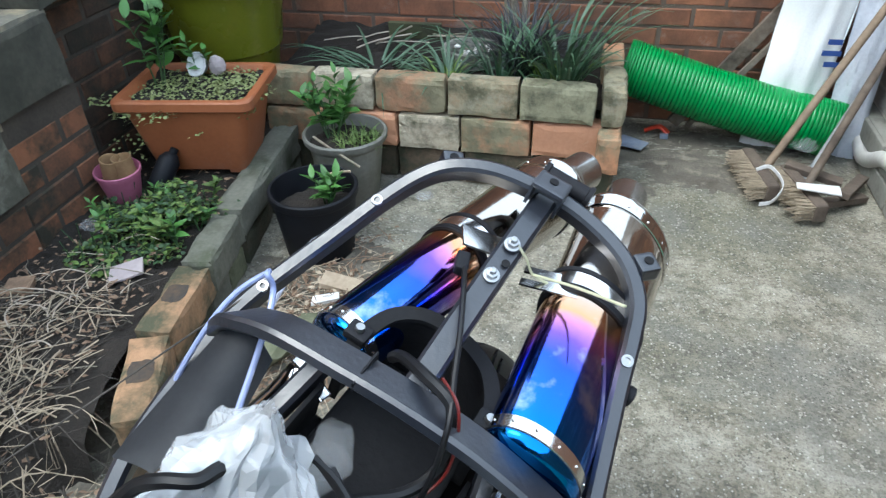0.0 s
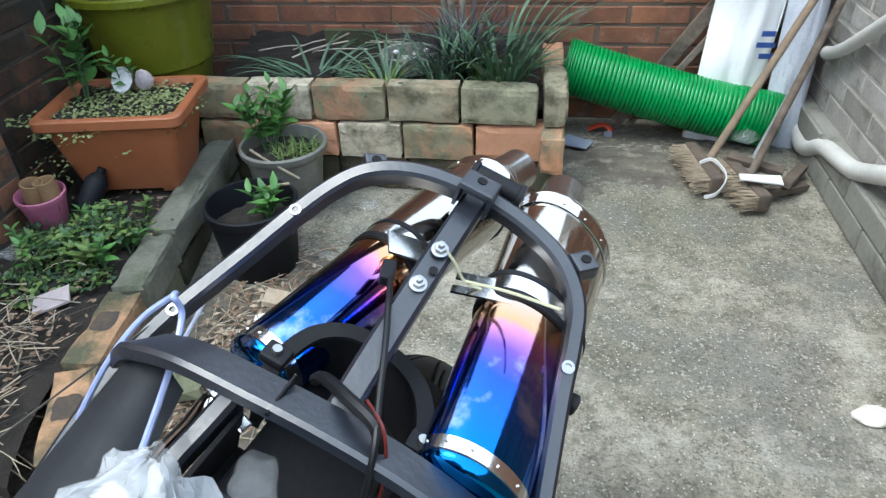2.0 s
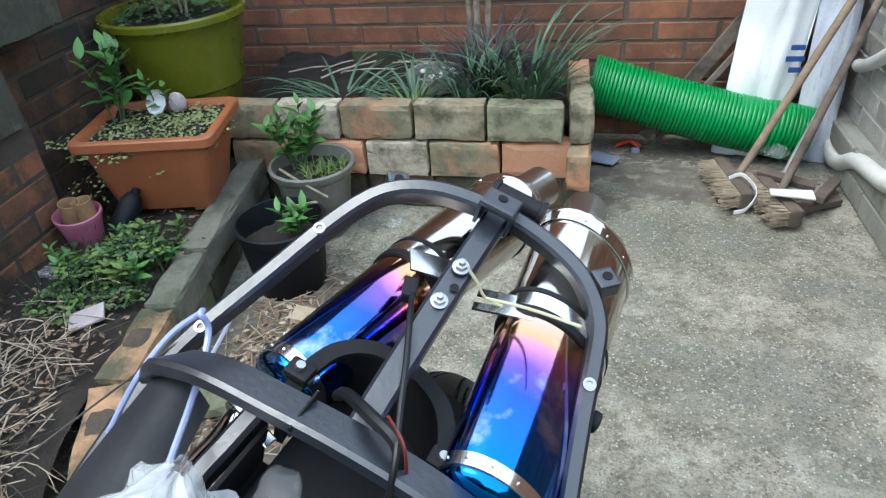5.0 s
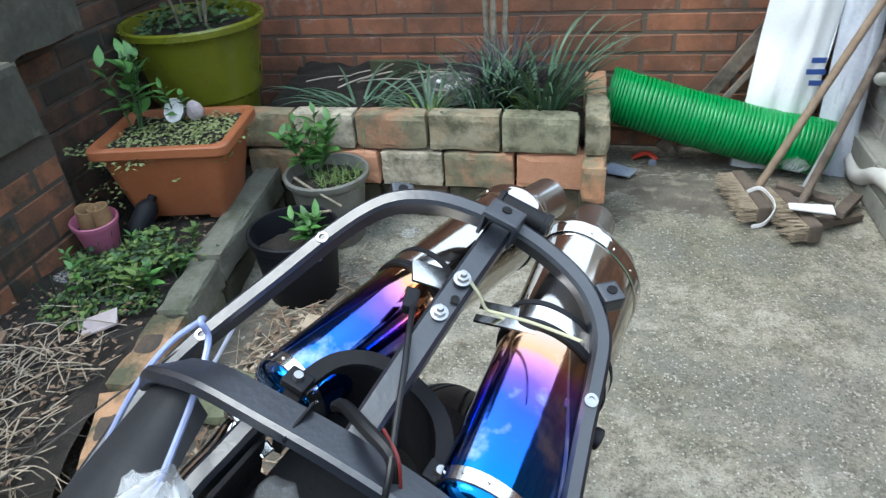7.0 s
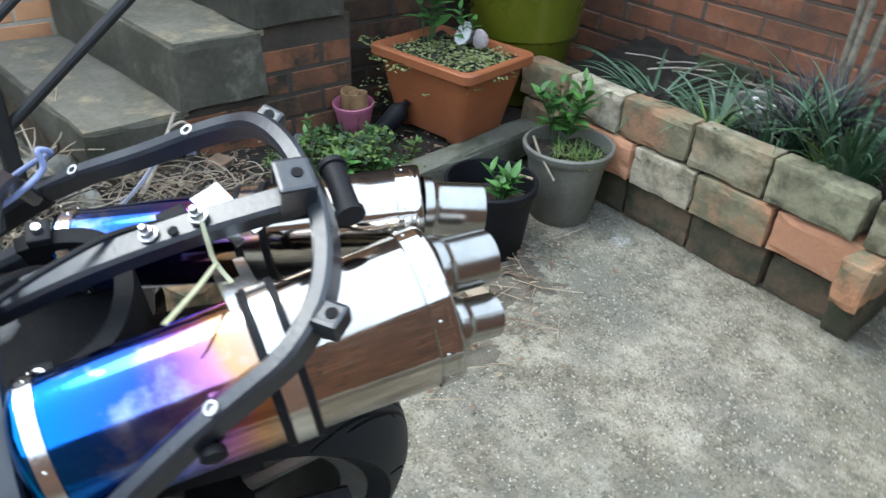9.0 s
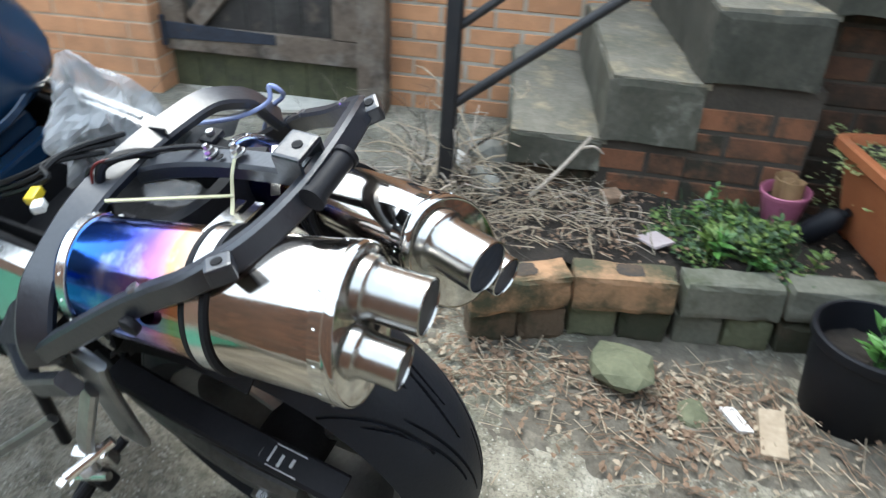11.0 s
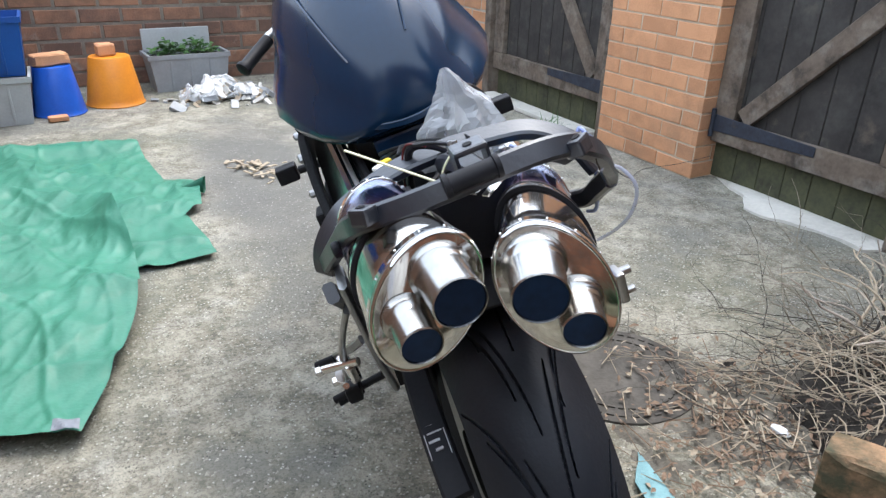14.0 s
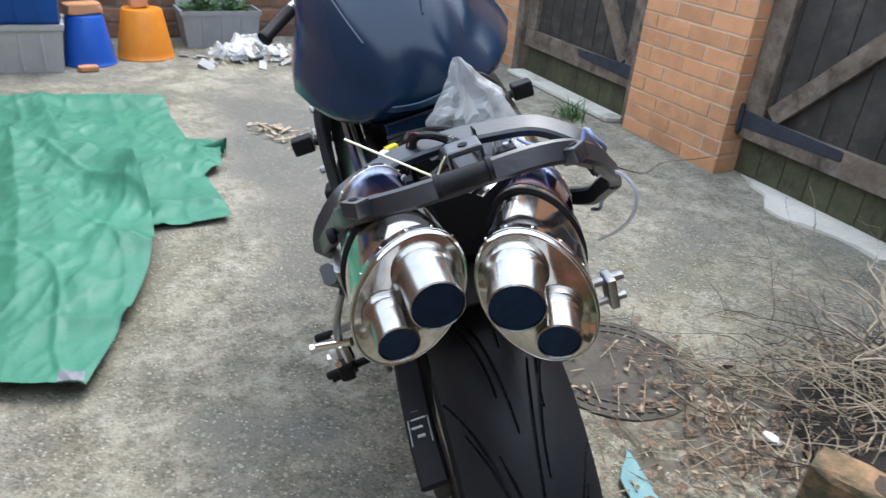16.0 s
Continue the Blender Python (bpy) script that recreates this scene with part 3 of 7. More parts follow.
def rough_stone(s, seed, amount=0.2, cuts=2):
    bm = bmesh.new()
    bmesh.ops.create_icosphere(bm, subdivisions=cuts, radius=0.5)
    for v in bm.verts:
        v.co *= 1 + amount * noise.noise(v.co * 2.6 + Vector((seed, seed, 0)))
        v.co = Vector((v.co.x * s[0], v.co.y * s[1], v.co.z * s[2]))
    return bm


def leaf_mesh(name, length, width, mat, fold=0.25, droop=0.25):
    bm = bmesh.new()
    rows = []
    for i in range(6):
        t = i / 5
        w = width * 0.5 * math.sin(math.pi * min(1, 0.06 + 0.94 * t) ** 0.8)
        z = -droop * length * t * t
        rows.append([bm.verts.new((-w, t * length, z + fold * w)), bm.verts.new((0, t * length, z)), bm.verts.new((w, t * length, z + fold * w))])
    for a, b in zip(rows, rows[1:]):
        bm.faces.new((a[0], a[1], b[1], b[0]))
        bm.faces.new((a[1], a[2], b[2], b[1]))
    me = bpy.data.meshes.new(name)
    bm.to_mesh(me)
    bm.free()
    me.materials.append(mat)
    me.shade_smooth()
    return me


def add_leaf(bm, m, length, width, fold=0.3, droop=0.3, rows=4):
    old = None
    for i in range(rows + 1):
        t = i / rows
        w = width * 0.5 * math.sin(math.pi * min(1, 0.08 + 0.92 * t) ** 0.8)
        z = -droop * length * t * t
        row = [bm.verts.new(m @ Vector((-w, t * length, z + fold * w))), bm.verts.new(m @ Vector((0, t * length, z))), bm.verts.new(m @ Vector((w, t * length, z + fold * w)))]
        if old:
            bm.faces.new((old[0], old[1], row[1], row[0]))
            bm.faces.new((old[1], old[2], row[2], row[1]))
        old = row


def add_blade(bm, base, heading, length, width, rise, rng):
    """A strap-shaped leaf that rises and then bends over."""
    side = Vector((-math.sin(heading), math.cos(heading), 0))
    out = Vector((math.cos(heading), math.sin(heading), 0))
    p, angle, old = Vector(base), rise, None
    steps = 9
    bend = rng.uniform(0.9, 2.1) / steps
    for i in range(steps + 1):
        t = i / steps
        w = width * (1 - t ** 2.2) * 0.5 + 0.0004
        row = [bm.verts.new(p - side * w), bm.verts.new(p + Vector((0, 0, -w * 0.5))), bm.verts.new(p + side * w)]
        if old:
            bm.faces.new((old[0], old[1], row[1], row[0]))
            bm.faces.new((old[1], old[2], row[2], row[1]))
        old = row
        p = p + (out * math.cos(angle) + Vector((0, 0, 1)) * math.sin(angle)) * (length / steps)
        angle -= bend * (0.4 + t)


# ---- motorcycle ----
BIKE = pose(0.1387, 0.2165, 0.062, 0.91, 20.5, -15.15) @ Matrix.Scale(0.928, 4)


def rivet_mesh():
    bm = bmesh.new()
    bmesh.ops.create_icosphere(bm, subdivisions=1, radius=0.0020)
    me = bpy.data.meshes.new("rivet")
    bm.to_mesh(me)
    bm.free()
    me.materials.append(chrome)
    return me


RIVET = rivet_mesh()


def build_motorcycle():
    bike = thing("motorcycle", "stripped navy motorcycle with bare black tail frame and blued silencers", "motorcycle", BIKE)

    # tail loop: a flat-sided bar bent round the tail
    path = [(-0.252, 0.845, 0.625), (-0.235, 0.897, 0.663), (-0.203, 0.977, 0.715), (-0.176, 1.036, 0.760), (-0.152, 1.076, 0.791), (-0.122, 1.098, 0.815), (-0.08, 1.114, 0.829), (-0.03, 1.123, 0.834),
            (0.03, 1.125, 0.834), (0.085, 1.114, 0.830), (0.125, 1.094, 0.824), (0.155, 1.062, 0.811), (0.170, 1.022, 0.792), (0.185, 0.97, 0.762), (0.217, 0.878, 0.703), (0.238, 0.82, 0.665)]
    loop = part("tail_loop", sweep(bmesh.new(), smooth_path(path, 8), bar_section(0.020, 0.030, 0.004), up=(0, -0.42, 0.9)), frame_black, bike, "satin black steel tail loop", True)
    bolts = [(-0.233, 0.890, 0.676), (-0.177, 1.026, 0.770), (0.175, 0.992, 0.793)]
    for x, y, z in bolts:
        part("bolt", lathe([(0.0001, 0.000), (0.0035, 0.000), (0.004, 0.003), (0.0072, 0.003), (0.0072, 0.0), (0.0072, -0.006)], 14, m=pose(x, y, z, 26)), zinc, loop, "bright rivet nut")

    # arch across the frame
    arch = [(0.243, 0.818, 0.650), (0.232, 0.820, 0.690), (0.196, 0.815, 0.726), (0.160, 0.812, 0.744), (0.083, 0.809, 0.764), (0.0, 0.808, 0.767), (-0.075, 0.808, 0.760), (-0.142, 0.810, 0.748), (-0.188, 0.815, 0.722), (-0.215, 0.82, 0.695), (-0.238, 0.83, 0.645)]
    hoop = part("cross_arch", sweep(bmesh.new(), smooth_path(arch, 8), bar_section(0.044, 0.018, 0.004), up=(0, 0.25, 1)), frame_black, bike, "black arched crossbar", True)
    part("weld_seam", sweep(bmesh.new(), [Vector((-0.050, 0.786, 0.764)), Vector((-0.050, 0.830, 0.770))], bar_section(0.003, 0.019, 0.001)), plastic_black, hoop)

    # spine bar with two bolts and the bracket at its rear end
    spine = part("spine_bar", sweep(bmesh.new(), smooth_path([(0, 0.822, 0.748), (0, 0.90, 0.782), (0, 1.0, 0.812), (0, 1.112, 0.832)], 4), bar_section(0.030, 0.024, 0.004)), frame_black, bike, "", True)
    for y, z in ((0.969, 0.818), (1.015, 0.832)):
        bm = lathe([(0.0095, 0), (0.0095, 0.002), (0.007, 0.0025)], 16, m=pose(0, y, z, 17))
        lathe([(0.0068, 0.002), (0.0068, 0.008), (0.004, 0.0085), (0.004, 0.014), (0.003, 0.0145)], 6, bm=bm, m=pose(0, y, z, 17))
        part("spine_bolt", bm, zinc, spine, "bright hex bolt with washer")
    part("bolt_hole", lathe([(0.005, 0), (0.005, 0.0006)], 12, m=pose(0.006, 0.99, 0.8252, 17)), void_black, spine)
    bm = slab((0, 1.105, 0.866), (0.042, 0.036, 0.008))
    box(bm, (-0.019, 1.105, 0.852), (0.004, 0.034, 0.03))
    box(bm, (0.019, 1.105, 0.852), (0.004, 0.034, 0.03))
    bracket = part("rear_bracket", bm, frame_black, bike)
    part("bracket_hole", lathe([(0.006, 0), (0.006, 0.001)], 12, m=pose(0, 1.108, 0.8702)), void_black, bracket)
    bm = bmesh.new()
    lathe([(0.0145, -0.034), (0.0145, -0.028), (0.012, -0.027), (0.012, 0.027), (0.0145, 0.028), (0.0145, 0.034)], 18, bm=bm, m=pose(0.012, 1.148, 0.848, 0, 90, 0))
    part("lock_barrel", bm, plastic_black, bike, "black cross barrel behind the loop", True)
    for x, y, z, rz in ((0.135, 1.095, 0.826, -45), (-0.120, 1.101, 0.807, 40)):
        bm = box(bmesh.new(), (0, 0.012, 0.006), (0.028, 0.026, 0.022), 0, 0.004)
        tab = part("side_tab", bm, frame_black, bike, "", False, pose(x, y, z, 12, 0, rz))
        part("tab_hole", lathe([(0.006, 0), (0.006, 0.001)], 12, m=pose(0, 0.014, 0.0172)), void_black, tab)

    # rails that run forward under the arch
    for s in (-1, 1):
        part("side_rail", sweep(bmesh.new(), smooth_path([(s * 0.250, 0.845, 0.625), (s * 0.252, 0.776, 0.58), (s * 0.248, 0.69, 0.525), (s * 0.21, 0.58, 0.50), (s * 0.17, 0.42, 0.52)], 6), bar_section(0.022, 0.036, 0.005)), frame_black, bike, "", True)
        part("inner_rail", sweep(bmesh.new(), smooth_path([(s * 0.108, 0.850, 0.690), (s * 0.120, 0.80, 0.656), (s * 0.130, 0.75, 0.626), (s * 0.128, 0.68, 0.59), (s * 0.11, 0.45, 0.55)], 6), bar_section(0.024, 0.03, 0.005)), frame_black, bike, "", True)
    for side in (-1, 1):
        bm = bmesh.new()
        grid = []
        for k in range(9):
            u = k / 8
            outer, inner = Vector((side * (0.238 - 0.008 * u), 0.66 + 0.165 * u, 0.59 + 0.085 * u)), Vector((side * (0.128 + 0.030 * u), 0.66 + 0.155 * u, 0.615 + 0.06 * u))
            grid.append([bm.verts.new(outer.lerp(inner, v) + Vector((0, 0, 0.020 * math.sin(math.pi * v)))) for v in (0, 0.2, 0.4, 0.6, 0.8, 1)])
        for a, b in zip(grid, grid[1:]):
            for j in range(5):
                bm.faces.new((a[j], a[j + 1], b[j + 1], b[j]))
        bmesh.ops.solidify(bm, geom=bm.faces[:], thickness=0.004)
        part("side_guard", bm, guard_grey, bike, "matt dark grey plastic guard", True)

    # tray and under-tray between the rails
    tray = part("battery_tray", slab((0.0, 0.68, 0.60), (0.20, 0.30, 0.012)), void_black, bike, "open black battery tray")
    for c, d in (((-0.098, 0.68, 0.638), (0.006, 0.30, 0.066)), ((0.098, 0.68, 0.638), (0.006, 0.30, 0.066)), ((0.0, 0.533, 0.638), (0.188, 0.006, 0.066))):
        part("tray_wall", slab(c, d, 0, 0.001), void_black, tray)
    arc = [(-0.084, 0.838, 0.73), (-0.086, 0.865, 0.733), (-0.074, 0.908, 0.737), (-0.045, 0.932, 0.740), (-0.010, 0.936, 0.740), (0.025, 0.929, 0.740), (0.055, 0.912, 0.738), (0.076, 0.880, 0.735), (0.080, 0.850, 0.733), (0.080, 0.83, 0.73)]
    part("rear_hugger", sweep(bmesh.new(), smooth_path(arc, 5), [(-0.012, -0.11), (0.0, -0.11), (0.005, -0.004), (0.010, 0.0), (0.010, 0.005), (-0.008, 0.006)]), void_black, bike, "curved black plastic hugger", True)
    for x, y in ((-0.088, 0.862), (0.080, 0.856)):
        lug = part("hugger_lug", slab((x, y, 0.742), (0.028, 0.024, 0.012)), plastic_black, bike)
        part("lug_bolt", lathe([(0.001, 0.004), (0.005, 0.004), (0.006, 0.0), (0.006, -0.004)], 10, m=pose(x, y, 0.750)), alloy, lug)
    part("under_tray", slab((0.0, 0.83, 0.63), (0.16, 0.2, 0.01)), void_black, bike)
    part("shock_block", slab((0.0, 0.60, 0.48), (0.20, 0.26, 0.22), 0, 0.02), void_black, bike)
    bm = bmesh.new()
    grid = []
    for k in range(17):
        a = radians(28 + 112 * k / 16)
        grid.append([bm.verts.new((0.045 + 0.112 * q , 0.958 + (0.345 - 0.030 * abs(q) ** 2) * math.cos(a), 0.262 + (0.350 - 0.040 * abs(q) ** 2) * math.sin(a))) for q in (-1, -0.92, -0.5, 0, 0.5, 0.92, 1)])
    for a, b in zip(grid, grid[1:]):
        for j in range(6):
            bm.faces.new((a[j], a[j + 1], b[j + 1], b[j]))
    bmesh.ops.delete(bm, geom=[f for f in bm.faces if f.calc_center_median().y > 1.02], context="FACES")
    bmesh.ops.solidify(bm, geom=bm.faces[:], thickness=0.004)
    part("inner_mudguard", bm, void_black, bike, "grimy black inner mudguard", True)
    part("lower_cowl", slab((0.03, 0.44, 0.33), (0.26, 0.34, 0.20), 0, 0.04), void_black, bike)

    # silencers
    for s, front, rear in ((1, Vector((0.142, 0.850, 0.722)), Vector((0.1128, 1.217, 0.763))), (-1, Vector((-0.114, 0.887, 0.666)), Vector((-0.0200, 1.251, 0.735)))):
        axis = (rear - front).normalized()
        long = (rear - front).length
        across = axis.cross(Vector((0, 0, 1))).normalized()
        base = Matrix((across, axis, across.cross(axis))).transposed().to_4x4()
        turn = 43.5 if s > 0 else 110.8
        place = Matrix.Translation(front) @ base @ pose(0, 0, 0, 0, turn, 0)
        # own axes: y along the can, x the long way of the oval (down and outwards)

        def section(y):
            """Half width and half depth of the can, which swells to the rear."""
            t = max(0.0, min(1.0, y / long))
            return (0.0690 if s > 0 else 0.0640) + 0.0145 * t + (0.0 if s > 0 else 0.005 * t), (0.0510 if s > 0 else 0.0460) + 0.0070 * t + (0.0 if s > 0 else 0.005 * t)

        def oval(profile, n=64, bm=None):
            bm = bm or bmesh.new()
            rings = []
            for k, y in profile:
                ex, ez = section(y)
                rings.append([bm.verts.new((ex * k * math.cos(2 * math.pi * i / n), y, ez * k * math.sin(2 * math.pi * i / n))) for i in range(n)])
            for a, b in zip(rings, rings[1:]):
                for j in range(n):
                    bm.faces.new((a[j], a[(j + 1) % n], b[(j + 1) % n], b[j]))
            bm.faces.new(rings[0])
            bm.faces.new(rings[-1])
            return bm
        can = part("silencer", oval([(0.40, -0.016), (0.80, -0.012), (0.96, -0.005), (0.985, 0.0), (0.985, long - 0.004), (0.97, long)]), blued, bike, "oval silencer, blued in front and bare steel behind", True, place)
        part("front_strap", oval([(0.985, 0.001), (1.02, 0.002), (1.02, 0.016), (0.985, 0.017)]), chrome, can, "riveted bright end band", True)
        part("rear_strap", oval([(0.985, long - 0.018), (1.010, long - 0.017), (1.010, long - 0.002), (0.99, long - 0.001)]), steel, can, "riveted steel end band", True)
        for at in (0.009, long - 0.010):
            for k in range(14):
                a = 2 * math.pi * (k + 0.5) / 14
                ex, ez = section(at)
                o = new("rivet", RIVET)
                o.parent = can
                sink = 1.018 if at < 0.1 else 1.002
                o.matrix_basis = Matrix.Translation((sink * ex * math.cos(a), at, sink * ez * math.sin(a)))
        part("end_cap", oval([(1.0, long - 0.003), (1.010, long + 0.001), (1.010, long + 0.005), (0.995, long + 0.0085), (0.975, long + 0.0095), (0.955, long + 0.0090), (0.94, long + 0.0092), (0.7, long + 0.0125), (0.4, long + 0.0145), (0.1, long + 0.015)]), steel, can, "polished end cap with a rolled rim", True)
        mid = 0.206 if s > 0 else 0.200
        part("rubber_band", oval([(0.985, mid - 0.012), (1.045, mid - 0.012), (1.045, mid - 0.009), (1.06, mid - 0.008), (1.06, mid - 0.004), (0.985, mid - 0.003)]), plastic_black, can, "black rubber liner", True)
        part("clamp_band", oval([(0.985, mid - 0.004), (1.05, mid - 0.003), (1.05, mid + 0.016), (0.985, mid + 0.017)]), chrome, can, "bright clamp band", True)
        part("rubber_edge", oval([(0.985, mid + 0.016), (1.065, mid + 0.017), (1.065, mid + 0.023), (0.985, mid + 0.024)]), plastic_black, can, "", True)
        # tail pipes: set off the long axis of the oval and bent a little downwards
        off = radians(-11 if s > 0 else 11)
        down = Vector((math.sin(radians(turn)), 0, -math.cos(radians(turn))))
        for u, r, reach in ((-0.028, 0.0295, 0.062), (0.032, 0.0236, 0.048)):
            bend = 0.20 if u < 0 else 0.27
            way = (Vector((0, 1, 0)) + down * bend).normalized()
            rim_at = Vector((u * math.cos(off), long + 0.012 + reach, -u * math.sin(off)))
            turned = Matrix.Translation(rim_at - way * reach) @ way.to_track_quat("Z", "Y").to_matrix().to_4x4()
            bm = lathe([(r + 0.006, -0.006), (r + 0.0058, 0.0), (r + 0.0052, 0.004), (r + 0.0025, 0.006), (r + 0.0006, 0.010), (r, 0.014), (r, reach), (r - 0.0016, reach + 0.0012), (r - 0.0022, reach), (r - 0.0022, 0.012), (0.001, 0.011)], 40, m=turned)
            tip = part("tail_pipe", bm, pipe_steel, can, "polished round tail pipe", True)
            part("bore", lathe([(r - 0.0026, reach - 0.001), (r - 0.0026, 0.02), (r - 0.008, 0.019), (r - 0.008, 0.0145), (0.001, 0.014)], 30, m=turned), tip_inner, tip, "soot-blue bore", True)
        # flat tab from the clamp to the frame
        bm = bmesh.new()
        at = pose(0.058, 1.036, 0.795, 0, -16, 8) if s > 0 else pose(-0.030, 1.043, 0.790, 0, 12, 30)
        box(bm, (0.014 * s, 0, 0), (0.042, 0.034, 0.003), 0, 0, at)
        for q in (-1, 1):
            box(bm, (-0.020 * s, 0.0115 * q, 0), (0.028, 0.011, 0.003), 0, 0, at)
        part("clamp_tab", bm, chrome, can, "bright forked hanger tab of the clamp", False, place.inverted())
        # link pipe at the front
        back = front - axis * 0.02
        part("link_pipe", tube([back, front - axis * 0.055, front - axis * 0.080 + Vector((s * 0.004, 0, -0.030)), Vector((s * 0.150, 0.765, 0.57)), Vector((s * 0.13, 0.72, 0.46))], 0.019, 18), steel, bike, "short polished link pipe", True)
        bm = lathe([(0.0235, 0), (0.0255, 0.001), (0.0255, 0.018), (0.0235, 0.019)], 24, m=pose(0, -0.062, 0, -90))
        box(bm, (0.0, -0.052, 0.033), (0.012, 0.016, 0.014), 0, 0.002)
        box(bm, (0.028, -0.052, 0.018), (0.012, 0.016, 0.012), 0, 0.002)
        part("pipe_clamp", bm, chrome, can, "bright pipe clamp")

    # rear wheel
    wheel = part("rear_wheel", lathe([(0.05, -0.08), (0.06, -0.082), (0.06, 0.082), (0.05, 0.08)], 24, m=pose(0.062, 0.958, 0.262, 0, 84.5, 1.5)), void_black, bike, "dark spoked rear wheel", True)
    wm = pose(0.062, 0.958, 0.262, 0, -5.5, 1.5)
    radius, width, n_round, n_across = 0.312, 0.190, 760, 150
    bm = bmesh.new()

    def groove(s, a):
        """Depth of the tread's cuts at s across (-1 to 1) and a along (repeat 0 to 1)."""
        deep = 0.0
        side = 1 if s > 0 else -1
        q = abs(s)
        for start, run, q0, q1 in ((0.0, 0.90, 0.05, 0.40), (0.22, 0.85, 0.22, 0.78), (0.60, 0.72, 0.42, 0.96)):
            t = ((a + (0.5 if side < 0 else 0.0) - start) % 1.0) / run
            if t < 1:
                line = q0 + (q1 - q0) * (t ** 1.7)
                w = 0.011 + 0.013 * math.sin(math.pi * t)
                deep = max(deep, 1 - abs(q - line) / w)
        return 0.0060 * min(1.0, max(0.0, deep) * 2.5)

    rings = []
    for i in range(n_round):
        a = 2 * math.pi * i / n_round
        ring = []
        for j in range(n_across + 1):
            s = -1 + 2 * j / n_across
            x = s * width / 2
            r = radius - 0.058 * abs(s) ** 2.2 - groove(s, (i / n_round * 8) % 1.0)
            ring.append(bm.verts.new((x, r * math.cos(a), r * math.sin(a))))
        for x, r in ((0.082, 0.232), (0.070, 0.218), (-0.070, 0.218), (-0.082, 0.232)):
            ring.append(bm.verts.new((x, r * math.cos(a), r * math.sin(a))))
        rings.append(ring)
    m = n_across + 5
    for i in range(n_round):
        a, b = rings[i], rings[(i + 1) % n_round]
        for j in range(m):
            bm.faces.new((a[j], a[(j + 1) % m], b[(j + 1) % m], b[j]))
    tyre = part("tyre", bm, rubber, wheel, "wide black grooved sport tyre", True)
    rim = part("rim", lathe([(0.222, -0.076), (0.226, -0.07), (0.205, -0.05), (0.195, 0.0), (0.205, 0.05), (0.226, 0.07), (0.222, 0.076), (0.188, 0.05), (0.182, 0), (0.188, -0.05), (0.222, -0.076)], 60, m=pose(0, 0, 0, 0, 90, 0)), alloy, wheel, "scuffed alloy rim", True)
    for ob in (tyre, rim):
        ob.matrix_basis = wheel.matrix_basis.inverted() @ wm
    for k in range(3):
        bm = sweep(bmesh.new(), [Vector((0, 0.05, 0)), Vector((0, 0.19, 0))], bar_section(0.05, 0.035, 0.01))
        part("spoke", bm, alloy, wheel, "", False, wheel.matrix_basis.inverted() @ wm @ pose(0, 0, 0, 120 * k + 20))

    # swing arm, chain guard with its worn print, brake side bracket
    for s in (-1, 1):
        x = 0.066 + s * 0.118
        # dark alloy colour carries the shade round the swing arm
        part("swing_arm", sweep(bmesh.new(), smooth_path([(x, 1.03, 0.275), (x, 0.91, 0.285), (x - s * 0.02, 0.73, 0.325), (x - s * 0.04 - 0.03, 0.50, 0.38)], 6), bar_section(0.030, 0.065, 0.012)), shaded_alloy, bike, "alloy swing arm, coloured dark for the shade under the silencers", True)
        part("axle_nut", lathe([(0.016, 0), (0.016, 0.014), (0.010, 0.016)], 6, m=pose(x + s * 0.014, 0.958, 0.262, 0, 90 * s, 0)), zinc, bike, "dull axle nut")
    guard = part("chain_guard", sweep(bmesh.new(), smooth_path([(0.176, 1.135, 0.392), (0.178, 1.05, 0.416), (0.176, 0.88, 0.440), (0.165, 0.72, 0.446)], 5), bar_section(0.046, 0.016, 0.005)), plastic_black, bike, "black chain guard with a worn white print", True)
    for k in range(7):
        y = 1.060 - 0.017 * k
        part("print_bar", box(bmesh.new(), (0.1785 + 0.004 * (k % 2), y, 0.4238 + (1.05 - y) * 0.135), (0.012 + 0.006 * (k % 3), 0.0045, 0.003)), print_mat, guard)
    for x in (0.163, 0.195):
        part("print_line", box(bmesh.new(), (0, 0, 0), (0.0015, 0.13, 0.003)), print_mat, guard, "", False, pose(x, 1.01, 0.4290, -7.5))
    part("disc_cover", lathe([(0.085, 0), (0.09, 0.004), (0.04, 0.008)], 36, m=pose(0.168, 0.958, 0.262, 0, 90, 0)), alloy, bike, "dull alloy sprocket carrier", True)
    # passenger hangers, pegs and the side stand
    bm = slab((-0.155, 1.045, 0.560), (0.014, 0.035, 0.05), 0, 0.004)
    rod(bm, (-0.10, 1.04, 0.575), (-0.178, 1.04, 0.575), 0.007)
    rod(bm, (-0.12, 1.05, 0.547), (-0.175, 1.05, 0.547), 0.006)
    part("silencer_bracket", bm, alloy, bike, "small bright bracket and bolts")
    bm = sweep(bmesh.new(), smooth_path([(0.222, 0.875, 0.66), (0.225, 0.85, 0.60), (0.228, 0.81, 0.47), (0.226, 0.765, 0.36)], 5), bar_section(0.014, 0.052, 0.005), up=(0, 1, 0.6))
    sweep(bm, smooth_path([(0.238, 0.84, 0.585), (0.262, 0.825, 0.54), (0.282, 0.805, 0.49), (0.296, 0.79, 0.43)], 5), bar_section(0.012, 0.030, 0.004), up=(0, 1, 0.3))
    hang = part("peg_hanger", bm, alloy, bike, "bare alloy footrest hanger", True)
    bm = slab((0.300, 0.770, 0.385), (0.030, 0.060, 0.034), 0, 0.008)
    rod(bm, (0.24, 0.77, 0.385), (0.345, 0.75, 0.360), 0.008)
